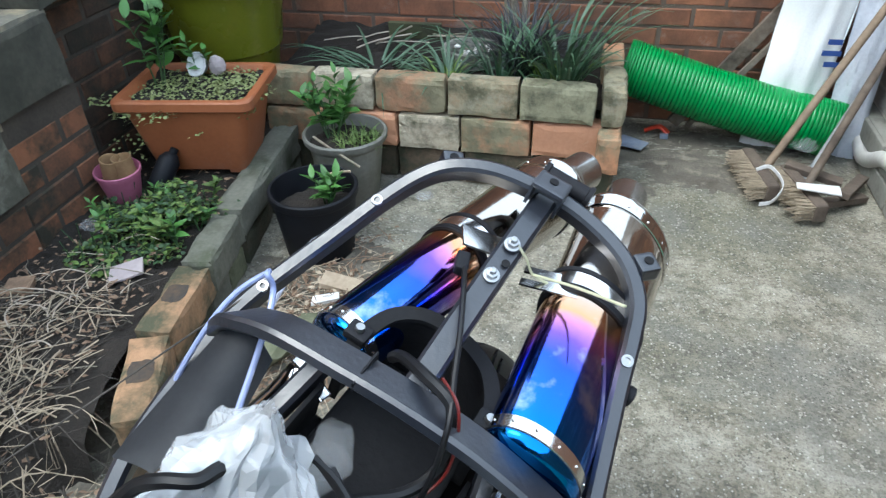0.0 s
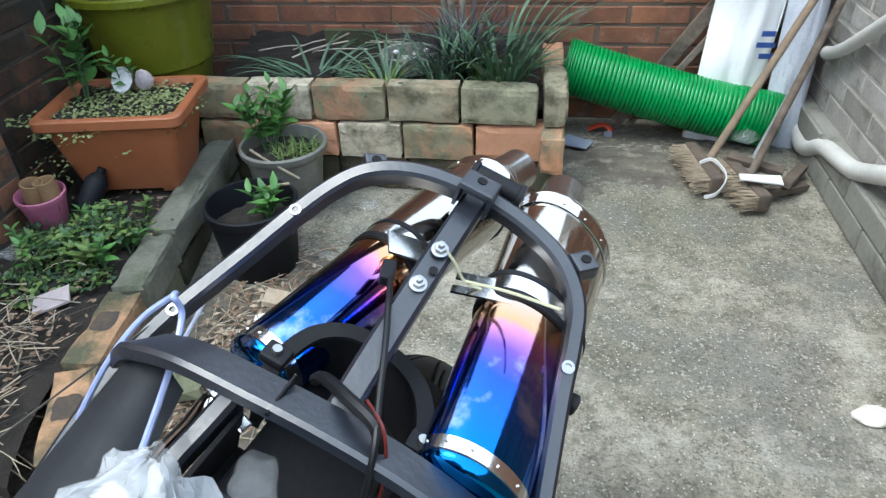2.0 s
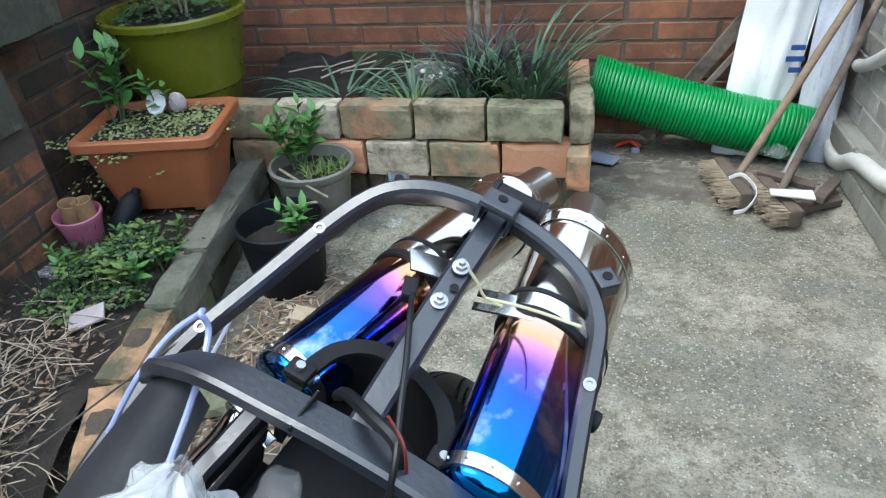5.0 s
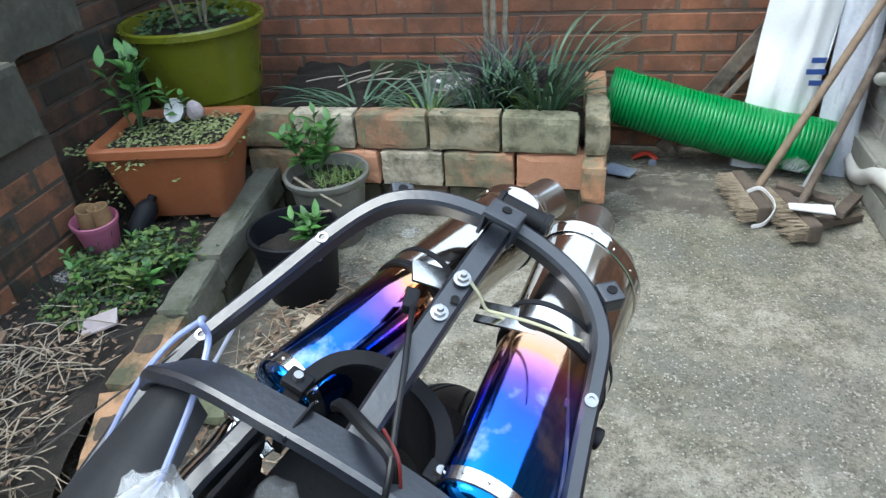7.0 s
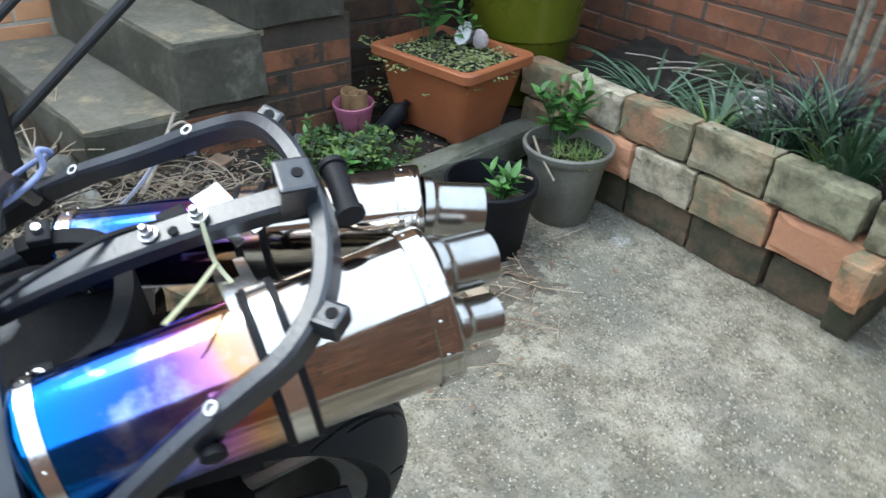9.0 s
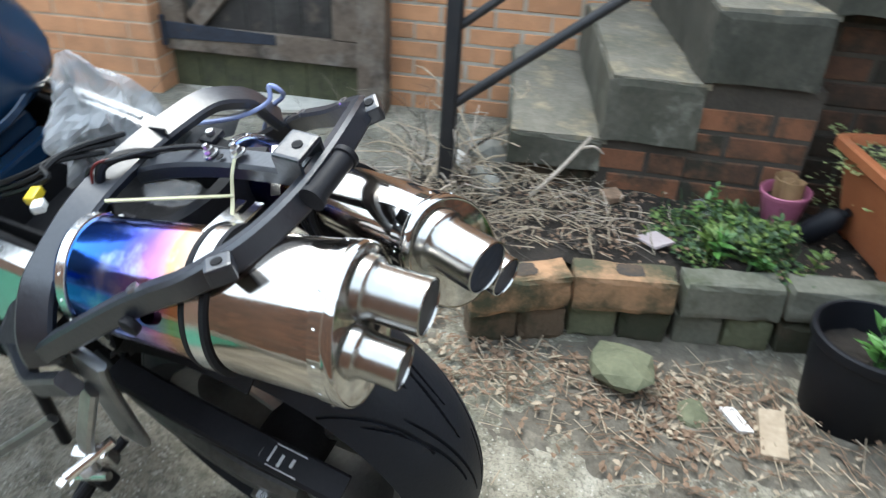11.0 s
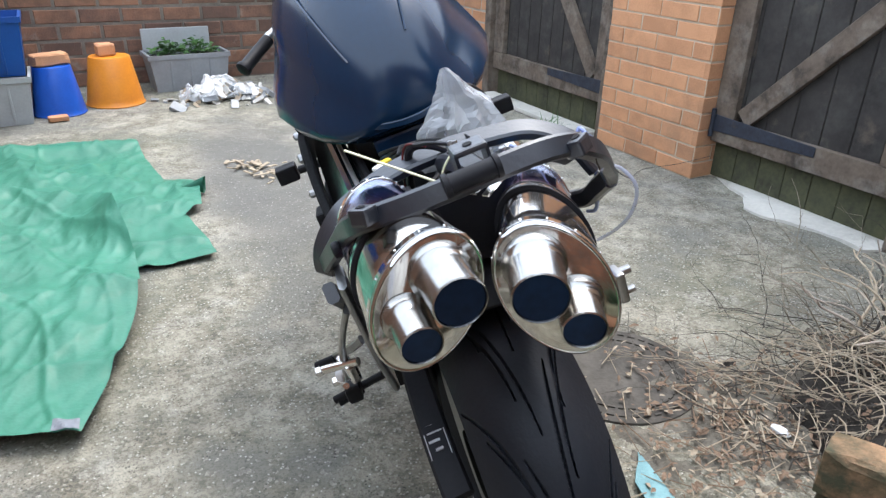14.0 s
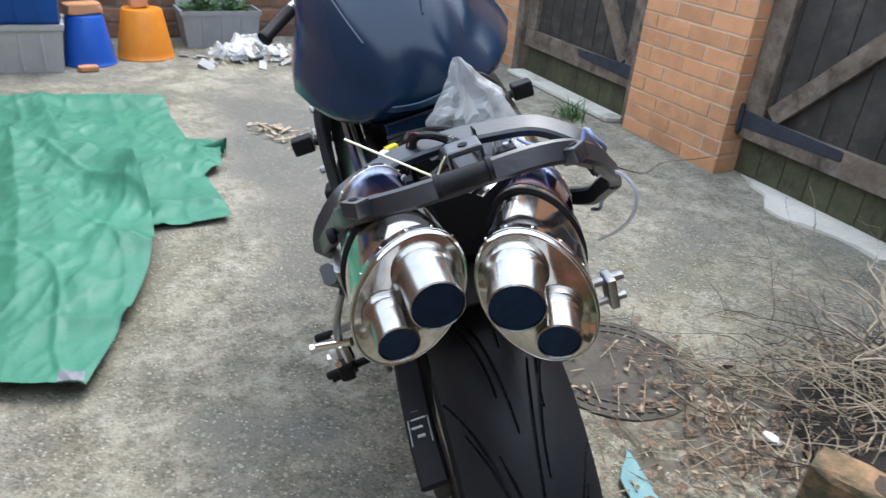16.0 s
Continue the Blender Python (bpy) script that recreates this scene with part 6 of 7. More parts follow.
for _ in range(170):
    a = rg.uniform(0, 6.28)
    add_blade(bm, (0.045 + 0.06 * rg.uniform(-1, 1), -0.01 + 0.06 * rg.uniform(-1, 1), 0.205), a, rg.uniform(0.03, 0.08), 0.003, rg.uniform(0.5, 1.4), rg)
part("grass_tuft", bm, leaf_small, grey_pot, "yellowing grass tuft")
part("dead_stalk", tube([(-0.08, -0.07, 0.25), (0.0, -0.12, 0.235), (0.10, -0.16, 0.205)], 0.004, 6, smoothness=3), twig_mat, grey_pot, "", True)

R = [(0.046, 0), (0.048, 0.003), (0.062, 0.082), (0.066, 0.084), (0.066, 0.094), (0.062, 0.096), (0.058, 0.09), (0.05, 0.05)]
pink = round_pot("pink_pot", "small pink plastic pot holding cardboard tubes", R, 0.062, 0.055, pink_pot_mat, pose(-0.622, 1.985, 0.176, 4, 3, 0))
for x, y, s in ((-0.028, -0.004, 8), (0.030, 0.010, -6)):
    part("cardboard_tube", lathe([(0.027, 0.05), (0.029, 0.13), (0.0265, 0.131), (0.0245, 0.128), (0.023, 0.06)], 22, m=pose(x, y, 0, 0, s, 0)), card_mat, pink, "", True)
single("black_bottle", lathe([(0.03, 0), (0.032, 0.01), (0.032, 0.09), (0.02, 0.11), (0.012, 0.115), (0.012, 0.13)], 20, m=pose(-0.548, 2.04, 0.18, -30, 25, 0)), black_pot_mat, "black plastic bottle lying against the pot", "bottle", smooth=True)

for mat, seed_, size, label in ((leaf_blue, 41, 0.018, "low lobed dull green weeds on the soil bed"), (leaf_weed, 43, 0.017, "low lobed yellow-green weeds on the soil bed")):
    spots = [(-0.45, 1.86, 0.175, 0.11, 170), (-0.37, 1.74, 0.17, 0.07, 80), (-0.52, 1.70, 0.17, 0.08, 80), (-0.32, 1.95, 0.17, 0.07, 60), (-0.60, 1.88, 0.175, 0.05, 35), (-0.43, 1.84, 0.215, 0.09, 110), (-0.40, 1.92, 0.24, 0.06, 60), (-0.50, 1.78, 0.22, 0.05, 50), (-0.34, 1.86, 0.225, 0.05, 50), (-0.46, 1.66, 0.165, 0.06, 35)]
    tagged(ground_cover("weed_patch", spots, mat, size, seed_), label, "weeds", kind="stuff")
rw = random.Random(83)
for k in range(15):
    x, y = -0.44 + rw.gauss(0, 0.085), 1.83 + rw.gauss(0, 0.085)
    weed = thing("leafy_weed", "young bright green weed growing on the soil bed", "weed", Matrix.Translation((max(-0.62, min(-0.30, x)), y, 0.17)), group="weeds on the bed")
    shoot(weed, (0, 0, 0), rw.uniform(0.05, 0.11), 12, rw.uniform(0.035, 0.055), leaf_green if k % 3 else leaf_weed, 200 + k, 0.055)
single("weed_stems", (lambda bm: [rod(bm, (x, y, 0.15), (x + rng.uniform(-0.03, 0.03), y + rng.uniform(-0.03, 0.03), 0.24), 0.0015, 5) for x, y in [(-0.45 + rng.uniform(-0.15, 0.12), 1.80 + rng.uniform(-0.15, 0.18)) for _ in range(60)]] and bm)(bmesh.new()), leaf_blue, "thin green weed stems", "weeds", kind="stuff")


def clump(name, label, at, count, length, width, mat, seed, spread, rise=(0.7, 1.45)):
    rng = random.Random(seed)
    plant = thing(name, label, "plant", Matrix.Translation(at))
    for q in range(2):
        bm = bmesh.new()
        for _ in range(count // 2):
            a = rng.uniform(0, 6.283)
            r = spread * math.sqrt(rng.random())
            add_blade(bm, (r * math.cos(a), r * math.sin(a), 0), a + rng.uniform(-0.5, 0.5), length * rng.uniform(0.5, 1.1), width * rng.uniform(0.7, 1.2), rng.uniform(*rise), rng)
        part("foliage", bm, mat, plant)["kind"] = "stuff"
    return plant


clump("strap_leaf_plant", "dense clump of dark green strap leaves", (0.60, 2.66, 0.30), 64, 0.42, 0.013, grass_mat, 51, 0.055, (1.0, 1.5))
clump("strap_leaf_plant", "dense clump of dark green strap leaves", (0.40, 2.68, 0.30), 34, 0.36, 0.012, grass_mat, 57, 0.05, (0.8, 1.45))
clump("strap_leaf_plant", "short pale green shoots at the foot of the clump", (0.59, 2.655, 0.30), 30, 0.17, 0.012, leaf_lime, 58, 0.06, (1.15, 1.5))
clump("strap_leaf_plant", "small clump of green strap leaves", (0.22, 2.66, 0.30), 40, 0.24, 0.013, grass_mat, 52, 0.04, (0.7, 1.4))
clump("strap_leaf_plant", "short pale green shoots in the planter", (0.21, 2.65, 0.30), 16, 0.13, 0.012, leaf_lime, 59, 0.03, (1.0, 1.5))
clump("strap_leaf_plant", "loose clump of arching strap leaves", (-0.06, 2.77, 0.31), 60, 0.32, 0.010, grass_mat, 53, 0.09, (0.1, 0.75))
clump("black_grass", "tangled clump of purple-black grass", (0.475, 2.78, 0.32), 300, 0.30, 0.0045, grass_black, 54, 0.075, (0.85, 1.55))
rs = random.Random(66)
for k in range(9):
    x, y = rs.uniform(-0.36, 0.16), rs.uniform(2.82, 3.08)
    single("dead_stick", tube([(0, 0, 0), (0.09, 0.02, 0.012), (rs.uniform(0.15, 0.24), rs.uniform(-0.02, 0.05), 0.02)], rs.uniform(0.002, 0.004), 6, smoothness=3), twig_mat if k % 2 else stalk_mat, "dry stick lying on the planter soil", "stick", pose(x, y, 0.345, 0, rs.uniform(-8, 4), rs.uniform(-40, 40)), group="sticks in the planter")
for k in range(14):
    x, y = 0.27 + rs.gauss(0, 0.04), 2.84 + rs.gauss(0, 0.03)
    single("white_pebble", rough_stone((rs.uniform(0.018, 0.032), rs.uniform(0.015, 0.024), 0.016), 20 + k, 0.25), white_scrap, "pale pebble beside the sunken pot", "stone", pose(x, y, 0.352 + rs.uniform(0, 0.02), 0, 0, rs.uniform(0, 360)), group="pebbles in the planter")
tree = thing("bare_shrub", "bare brown shrub stems behind the planter", "shrub", Matrix.Translation((0.40, 2.98, 0.29)))
for k, (dx, dy) in enumerate(((0, 0), (0.03, 0.02), (-0.025, 0.03))):
    part("stem", tube([(dx, dy, 0), (dx * 1.5, dy, 0.4), (dx * 3, dy, 0.95)], 0.013, 8, taper=lambda t: 1 - 0.5 * t, smoothness=5), twig_mat, tree, "", True)
single("pot_ring", lathe([(0.100, 0.0), (0.104, 0.045), (0.106, 0.055), (0.100, 0.060), (0.090, 0.056), (0.084, 0.02), (0.08, 0.0)], 44, 1.0, 0.95), plinth_grey, "rim of a grey pot sunk in the planter soil", "pot", Matrix.Translation((0.262, 2.865, 0.315)), smooth=True)
single("mossy_board", jitter(slab((0, 0, 0), (0.21, 0.022, 0.085), 2, 0.003), 0.004, 14), wood_moss, "mossy board standing in the planter soil", "board", pose(0.01, 3.05, 0.35, 6, 0, 0))

# ---- duct, sacks, sticks and brooms in the far corner ----
a, b = Vector((0.815, 3.035, 0.268)), Vector((1.56, 2.955, 0.102))
bm = bmesh.new()
pts = smooth_path([a, a.lerp(b, 0.33) + Vector((0, 0, -0.012)), a.lerp(b, 0.66) + Vector((0, 0, -0.014)), b], 112)
ribs = [0.100 - (0.0, 0.0, 0.0, 0.001, 0.006, 0.001)[i % 6] for i in range(len(pts))]
rings = []
d = (b - a).normalized()
sx = d.cross(Vector((0, 0, 1))).normalized()
sz = sx.cross(d)
for p, r in zip(pts, ribs):
    rings.append([bm.verts.new(p + (sx * math.cos(2 * math.pi * k / 36) + sz * math.sin(2 * math.pi * k / 36)) * r) for k in range(36)])
ring_of = lambda p, r: [p + (sx * math.cos(2 * math.pi * k / 36) + sz * math.sin(2 * math.pi * k / 36)) * r for k in range(36)]
for p, q in zip(rings, rings[1:]):
    for k in range(36):
        bm.faces.new((p[k], p[(k + 1) % 36], q[(k + 1) % 36], q[k]))
duct = thing("ribbed_duct", "bright green ribbed plastic duct lying on the concrete", "duct")
part("ribbed_wall", bm, duct_green, duct)
for name, at, way, label in (("cut_end", b, -1, "open cut end of the duct"), ("closed_end", a, 1, "end of the duct against the bricks")):
    bm = bmesh.new()
    loops = [[bm.verts.new(q) for q in ring_of(at + d * way * off, r)] for off, r in ((-0.002, 0.0985), (-0.006, 0.095), (0.0, 0.088), (0.25, 0.086))]
    for p, q in zip(loops, loops[1:]):
        for k in range(36):
            bm.faces.new((p[k], p[(k + 1) % 36], q[(k + 1) % 36], q[k]))
    bm.faces.new(loops[-1])
    part(name, bm, duct_green, duct, label)



def sack(name, label, mat, corners, thick, seed):
    """An upright, slightly bulging sack between four corners, from the foot up."""
    c = [Vector(p) for p in corners]
    bm = bmesh.new()
    n = 22
    out = (c[1] - c[0]).cross(c[3] - c[0]).normalized()
    if out.y > 0:
        out = -out
    sides = []
    for sgn in (1, -1):
        g = []
        for i in range(n + 1):
            row = []
            for j in range(n + 1):
                u, v = i / n, j / n
                p = c[0].lerp(c[1], u).lerp(c[3].lerp(c[2], u), v)
                bulge = (math.sin(math.pi * u) ** 0.6) * (0.3 + 0.7 * math.sin(math.pi * min(1, v + 0.15)) ** 0.7)
                p = p + out * (thick * 0.5 * bulge * sgn) + out * (0.020 * noise.noise(Vector((u * 4 + seed, v * 6, sgn))) + 0.012 * (0.4 - abs(noise.noise(Vector((u * 9 + v * 6, v * 11 + seed, sgn))))))
                row.append(bm.verts.new(p))
            g.append(row)
        sides.append(g)
        for i in range(n):
            for j in range(n):
                bm.faces.new((g[i][j], g[i + 1][j], g[i + 1][j + 1], g[i][j + 1]))
    bmesh.ops.remove_doubles(bm, verts=bm.verts[:], dist=0.002)
    return single(name, bm, mat, label, "sack", smooth=True)


white_sack = sack("white_sack", "tall white woven sack standing against the wall", sack_white, ((1.265, 3.02, 0.0), (1.49, 3.02, 0.0), (1.60, 3.09, 1.1), (1.36, 3.09, 1.1)), 0.09, 1)
for k, (w, z) in enumerate(((0.045, 0.375), (0.06, 0.335), (0.05, 0.295))):
    part("print_bar", slab((1.525 - w / 2 + 0.006 * k - 0.02, 2.968 + 0.004 * k, z + 0.035), (w, 0.002, 0.018), 0, 0.0), ink_blue, white_sack, "blue printing too worn to read")
sack("grey_sheet", "crumpled grey-blue plastic sheet standing in the corner", sack_grey, ((1.53, 2.99, 0.0), (1.655, 2.95, 0.0), (1.685, 3.10, 1.1), (1.56, 3.12, 1.1)), 0.06, 5)
single("leaning_plank", slab((0, 0, 0.5), (0.05, 0.022, 1.0), 0, 0.003), wood_rail, "dark weathered plank leaning on the wall", "plank", pose(1.02, 3.085, 0.03, -3, 35, 0))
single("leaning_plank", slab((0, 0, 0.5), (0.022, 0.016, 1.0), 0, 0.003), wood_rail, "thin weathered lath leaning on the wall", "plank", pose(1.075, 3.070, 0.03, -3, 36.5, 0))


def broom(name, label, head, turn, roll, handle_to, hmat):
    b = thing(name, label, "broom", pose(*head, 0, 0, turn))
    back = part("head", slab((0, 0, 0.05), (0.042, 0.27, 0.06), 0, 0.008), wood_broom, b, "", False, pose(0, 0, 0, 0, roll, 0))
    rngb = random.Random(hash_seed(name) + int(turn))
    bm = bmesh.new()
    for i in range(52):
        for j in range(8):
            y = -0.13 + 0.26 * i / 51
            z = 0.028 + 0.045 * j / 7
            tip = Vector((-0.066 + rngb.uniform(-0.010, 0.010), y + rngb.uniform(-0.012, 0.012), z + rngb.uniform(-0.010, 0.010)))
            rod(bm, (-0.018, y, z), tip, 0.0014, 4)
    part("bristles", bm, bristle_mat, back, "dirty straw bristles")
    inv = b.matrix_basis.inverted()
    part("handle", sweep(bmesh.new(), [inv @ Vector((head[0], head[1], head[2] + 0.03)), inv @ Vector(handle_to)], circle(0.0135, 10)), hmat, b, "", True)
    return b


def hash_seed(s):
    return sum(ord(c) for c in s)


broom("yard_broom", "dusty yard broom with straw bristles leaning on the wall", (1.280, 2.68, 0.0), 10, 0, (1.667, 3.005, 0.66), wood_pale)
broom("yard_broom", "dusty yard broom with straw bristles leaning on the wall", (1.395, 2.575, 0.0), 14, 0, (1.685, 2.92, 0.62), wood_rail)
single("pale_stone", rough_stone((0.09, 0.06, 0.03), 15, 0.3), pale_slab, "flat pale stone beside the wall", "stone", pose(1.474, 1.627, 0.01))
single("metal_tube", rod(bmesh.new(), (1.435, 2.71, 0.014), (1.685, 3.0, 0.45), 0.012, 14), tub_grey, "grey metal tube leaning in the corner", "pole", smooth=True)
single("white_pipe", tube([(1.655, 2.97, 0.075), (1.65, 2.88, 0.05), (1.65, 2.80, 0.07), (1.652, 2.70, 0.125), (1.654, 2.56, 0.150), (1.656, 2.46, 0.168), (1.66, 2.36, 0.21), (1.665, 2.22, 0.275), (1.68, 2.05, 0.35)], 0.028, 16), pipe_white, "white plastic waste pipe with a bend", "pipe", smooth=True)
single("white_pipe", tube([(1.675, 2.95, 0.355), (1.672, 2.914, 0.365), (1.670, 2.796, 0.422), (1.670, 2.516, 0.609), (1.675, 2.2, 0.82)], 0.021, 16), pipe_white, "short white plastic overflow pipe", "pipe", smooth=True)
single("white_strap", sweep(bmesh.new(), smooth_path([(1.262, 2.648, 0.08), (1.30, 2.635, 0.10), (1.325, 2.54, 0.09), (1.285, 2.458, 0.075), (1.244, 2.44, 0.07)], 6), bar_section(0.003, 0.013, 0.0008)), white_scrap, "loop of white plastic strap on the brooms", "strap")
single("paper_scrap", jitter(slab((0, 0, 0), (0.13, 0.045, 0.006), 0, 0.002), 0.008, 20), white_scrap, "torn white plastic offcut on the pile", "scrap", pose(1.42, 2.515, 0.10, 6, 4, 2))
single("plastic_scrap", jitter(rough_stone((0.09, 0.06, 0.05), 3, 0.5), 0.012, 30), film_mat, "scrap of clear plastic on the pile", "scrap", Matrix.Translation((1.42, 2.77, 0.12)))
for k, (x, y, rz, l) in enumerate(((1.50, 2.56, 35, 0.25), (1.56, 2.63, 60, 0.22), (1.44, 2.66, -20, 0.18))):
    single("wood_offcut", slab((0, 0, 0), (l, 0.035, 0.022), 0, 0.003), wood_broom, "dusty offcut of dark wood on the floor", "offcut", pose(x, y, 0.035 + 0.02 * k, 4 * k, 8, rz))

# ---- loose things on the floor ----
def spill(name, label, cx, cy, rx, ry, high, seed):
    """A thin uneven spread of soil whose edge dips below the slab."""
    bm = bmesh.new()
    bmesh.ops.create_grid(bm, x_segments=70, y_segments=70, size=1.0)
    for v in bm.verts:
        d = v.co.length + 0.45 * noise.noise(Vector((v.co.x * 2.2 + seed, v.co.y * 2.2, 0))) + 0.30 * noise.noise(Vector((v.co.x * 7 + seed, v.co.y * 7, 4)))
        z = high * (0.75 - d) + 0.006 * noise.noise(Vector((v.co.x * 22, v.co.y * 22, seed))) - 0.002
        v.co = Vector((cx + v.co.x * rx, cy + v.co.y * ry, max(-0.01, min(z, high * 0.55))))
    return tagged(part(name, bm, dusty_soil, smooth=True), label, "soil", kind="structure")


spill("soil_spill", "thin brown soil washed over the concrete", 0.02, 1.72, 0.42, 0.55, 0.022, 1.0)
spill("soil_spill_low", "dusty brown soil spread at the end of the bed", -0.38, 1.02, 0.56, 0.44, 0.025, 6.0)
spill("soil_spill_corner", "thin dirt swept against the brooms", 1.12, 2.80, 0.62, 0.34, 0.012, 11.0)
cover = thing("drain_cover", "round cast drain cover, dirt-brown, set in the concrete", "drain cover", pose(-0.08, 0.645, 0.0))
part("plate", lathe([(0.001, 0.006), (0.19, 0.006), (0.20, 0.008), (0.208, 0.006), (0.21, -0.004)], 60), litter_soil, cover, "", True)
for k in range(40):
    a = 2 * math.pi * k / 40
    for r in (0.185, 0.155):
        part("raised_bar", slab((0, 0, 0), (0.006, 0.018, 0.006), 0, 0.001), litter_soil, cover, "", False, pose(r * math.cos(a), r * math.sin(a), 0.007, 0, 0, math.degrees(a)))

red = thing("red_scrap", "small red and blue plastic scrap on the concrete", "scrap", pose(0.965, 3.02, 0.0, 0, 0, -20))
part("red_piece", sweep(bmesh.new(), smooth_path([(-0.05, 0, 0.012), (0, 0.012, 0.035), (0.04, 0, 0.02)], 4), bar_section(0.022, 0.012, 0.003)), red_mat, red)
part("blue_piece", slab((0.03, -0.012, 0.012), (0.03, 0.02, 0.02), 20), blue_scrap_mat, red)
single("card_scrap", jitter(slab((0, 0, 0.01), (0.11, 0.07, 0.006), 0, 0.001), 0.012, 12), blue_scrap_mat, "blue-grey folded card on the concrete", "scrap", pose(0.865, 2.90, 0.01, 0, 4, -25))
single("mossy_stone", rough_stone((0.19, 0.14, 0.075), 7, 0.3), stone_mat, "green mossy stone lying against the kerb", "stone", pose(-0.035, 1.565, 0.045, 8, -12, 30))
single("wood_chip", jitter(slab((0, 0, 0.012), (0.055, 0.13, 0.018), 0, 0.003), 0.008, 18), chip_mat, "split piece of pale wood on the floor", "wood", pose(0.082, 1.882, 0.006, 4, 0, 86))
single("white_scrap", jitter(slab((0, 0, 0.012), (0.075, 0.035, 0.012), 0, 0.003), 0.010, 25), white_scrap, "crumpled white plastic scrap on the floor", "scrap", pose(0.052, 1.812, 0.006, 0, 0, 25))
single("white_pebble", rough_stone((0.05, 0.028, 0.02), 2, 0.2), white_scrap, "small white scrap on the floor", "scrap", pose(-0.247, 1.008, 0.02, 0, 0, 100))
single("pale_stone", rough_stone((0.09, 0.07, 0.03), 12, 0.3), stone_mat, "flat pale stone on the floor", "stone", pose(0.05, 1.72, 0.012))
single("paper_scrap", jitter(slab((0, 0, 0), (0.085, 0.06, 0.006), 0, 0.001), 0.008, 20), pink_stone, "pale torn card on the soil", "scrap", pose(-0.387, 1.630, 0.187, 6, -8, 30))
bm = bmesh.new()
RAG = ((0.086, 0.906, 0.012), (0.125, 0.944, 0.014), (0.162, 0.981, 0.016), (0.189, 1.118, 0.012), (0.122, 1.079, 0.012))
g = [bm.verts.new(p) for p in RAG]
bm.faces.new(g)
bmesh.ops.triangulate(bm, faces=bm.faces[:])
bmesh.ops.subdivide_edges(bm, edges=bm.edges[:], cuts=3)
jitter(bm, 0.006, 30)
bmesh.ops.solidify(bm, geom=bm.faces[:], thickness=0.003)
single("blue_rag", bm, blue_cloth_mat, "small pale blue rag on the floor", "rag", smooth=True)
single("blue_wrapper", jitter(rough_stone((0.09, 0.05, 0.04), 9, 0.5), 0.012, 30), film_mat, "crumpled clear wrapper in the weeds", "scrap", Matrix.Translation((-0.558, 1.772, 0.215)))
single("plastic_scrap", jitter(rough_stone((0.06, 0.045, 0.025), 4, 0.5, 3), 0.010, 22), film_mat, "crumpled clear plastic beside the planter", "scrap", Matrix.Translation((0.20, 2.36, 0.04)))
single("orange_leaf", jitter(slab((0, 0, 0), (0.07, 0.05, 0.02), 0, 0.006), 0.012, 25), litter_mat, "dead orange leaf on the soil", "leaf", pose(-0.608, 1.520, 0.19, 10, 0, 20))


# ---- tarpaulin ----
def sheet(outline, n, height, seed, base=0.014, bulge=0.0):
    """A sheet over a four-sided outline with soft waves and a few sharp creases; height(u, v) lifts it."""
    c = [Vector((*p, 0)) for p in outline]

    def at(u, v):
        p = c[0].lerp(c[1], u).lerp(c[3].lerp(c[2], u), v)
        p.x -= bulge * math.sin(math.pi * v) * u ** 3
        w = noise.noise(Vector((p.x * 2.6 + seed, p.y * 2.6, 0))) * 0.010
        bend = noise.noise(Vector((p.x * 3, p.y * 3, seed))) * 0.25
        for k, (wide, high) in enumerate(((2.3, 0.070), (4.2, 0.040), (8.0, 0.018))):
            a = 0.5 + 1.9 * k + seed
            d = abs(noise.noise(Vector(((p.x * math.cos(a) + p.y * math.sin(a) + 0.3 * bend) * wide, (p.y * math.cos(a) - p.x * math.sin(a)) * wide * 0.35, seed + 3 * k))))
            w += max(0.0, 0.11 - d) * high * 1.6
        for k, (wide, high) in enumerate(((10.0, 0.026), (19.0, 0.012))):
            d = noise.noise(Vector((p.x * wide + 2 * bend, p.y * wide * 0.7 - p.x * wide * 0.5, seed + 20 + k)))
            w += (0.35 - abs(d)) * high * (0.5 + 0.5 * noise.noise(Vector((p.x * 3.5, p.y * 3.5, seed + 9))))
        p.z = base + max(0.0, height(u, v) + w + 0.32 * ridge_lift(p.x, p.y))
        q = noise.noise_vector(Vector((p.x * 4, p.y * 4, seed))) * 0.009
        return p + Vector((q.x, q.y, 0))
    bm = bmesh.new()
    g = [[bm.verts.new(at(i / n, j / n)) for j in range(n + 1)] for i in range(n + 1)]
    for i in range(n):
        for j in range(n):
            bm.faces.new((g[i][j], g[i + 1][j], g[i + 1][j + 1], g[i][j + 1]))
    return bm


tarp = thing("tarpaulin", "crumpled green tarpaulin spread over the concrete", "tarpaulin")


RIDGES = (((0.92, -1.0), (1.15, -0.10), 0.055, 0.045), ((0.89, -0.62), (1.14, -0.04), 0.045, 0.035), ((1.27, 0.06), (1.02, 0.12), 0.050, 0.035), ((1.08, -0.36), (0.93, -0.24), 0.050, 0.03),
          ((1.26, -0.85), (1.17, 0.0), 0.045, 0.05), ((1.60, -0.5), (1.25, -0.2), 0.05, 0.05), ((1.0, -1.6), (0.72, -0.5), 0.04, 0.04), ((1.3, -1.7), (0.8, -1.2), 0.04, 0.05))


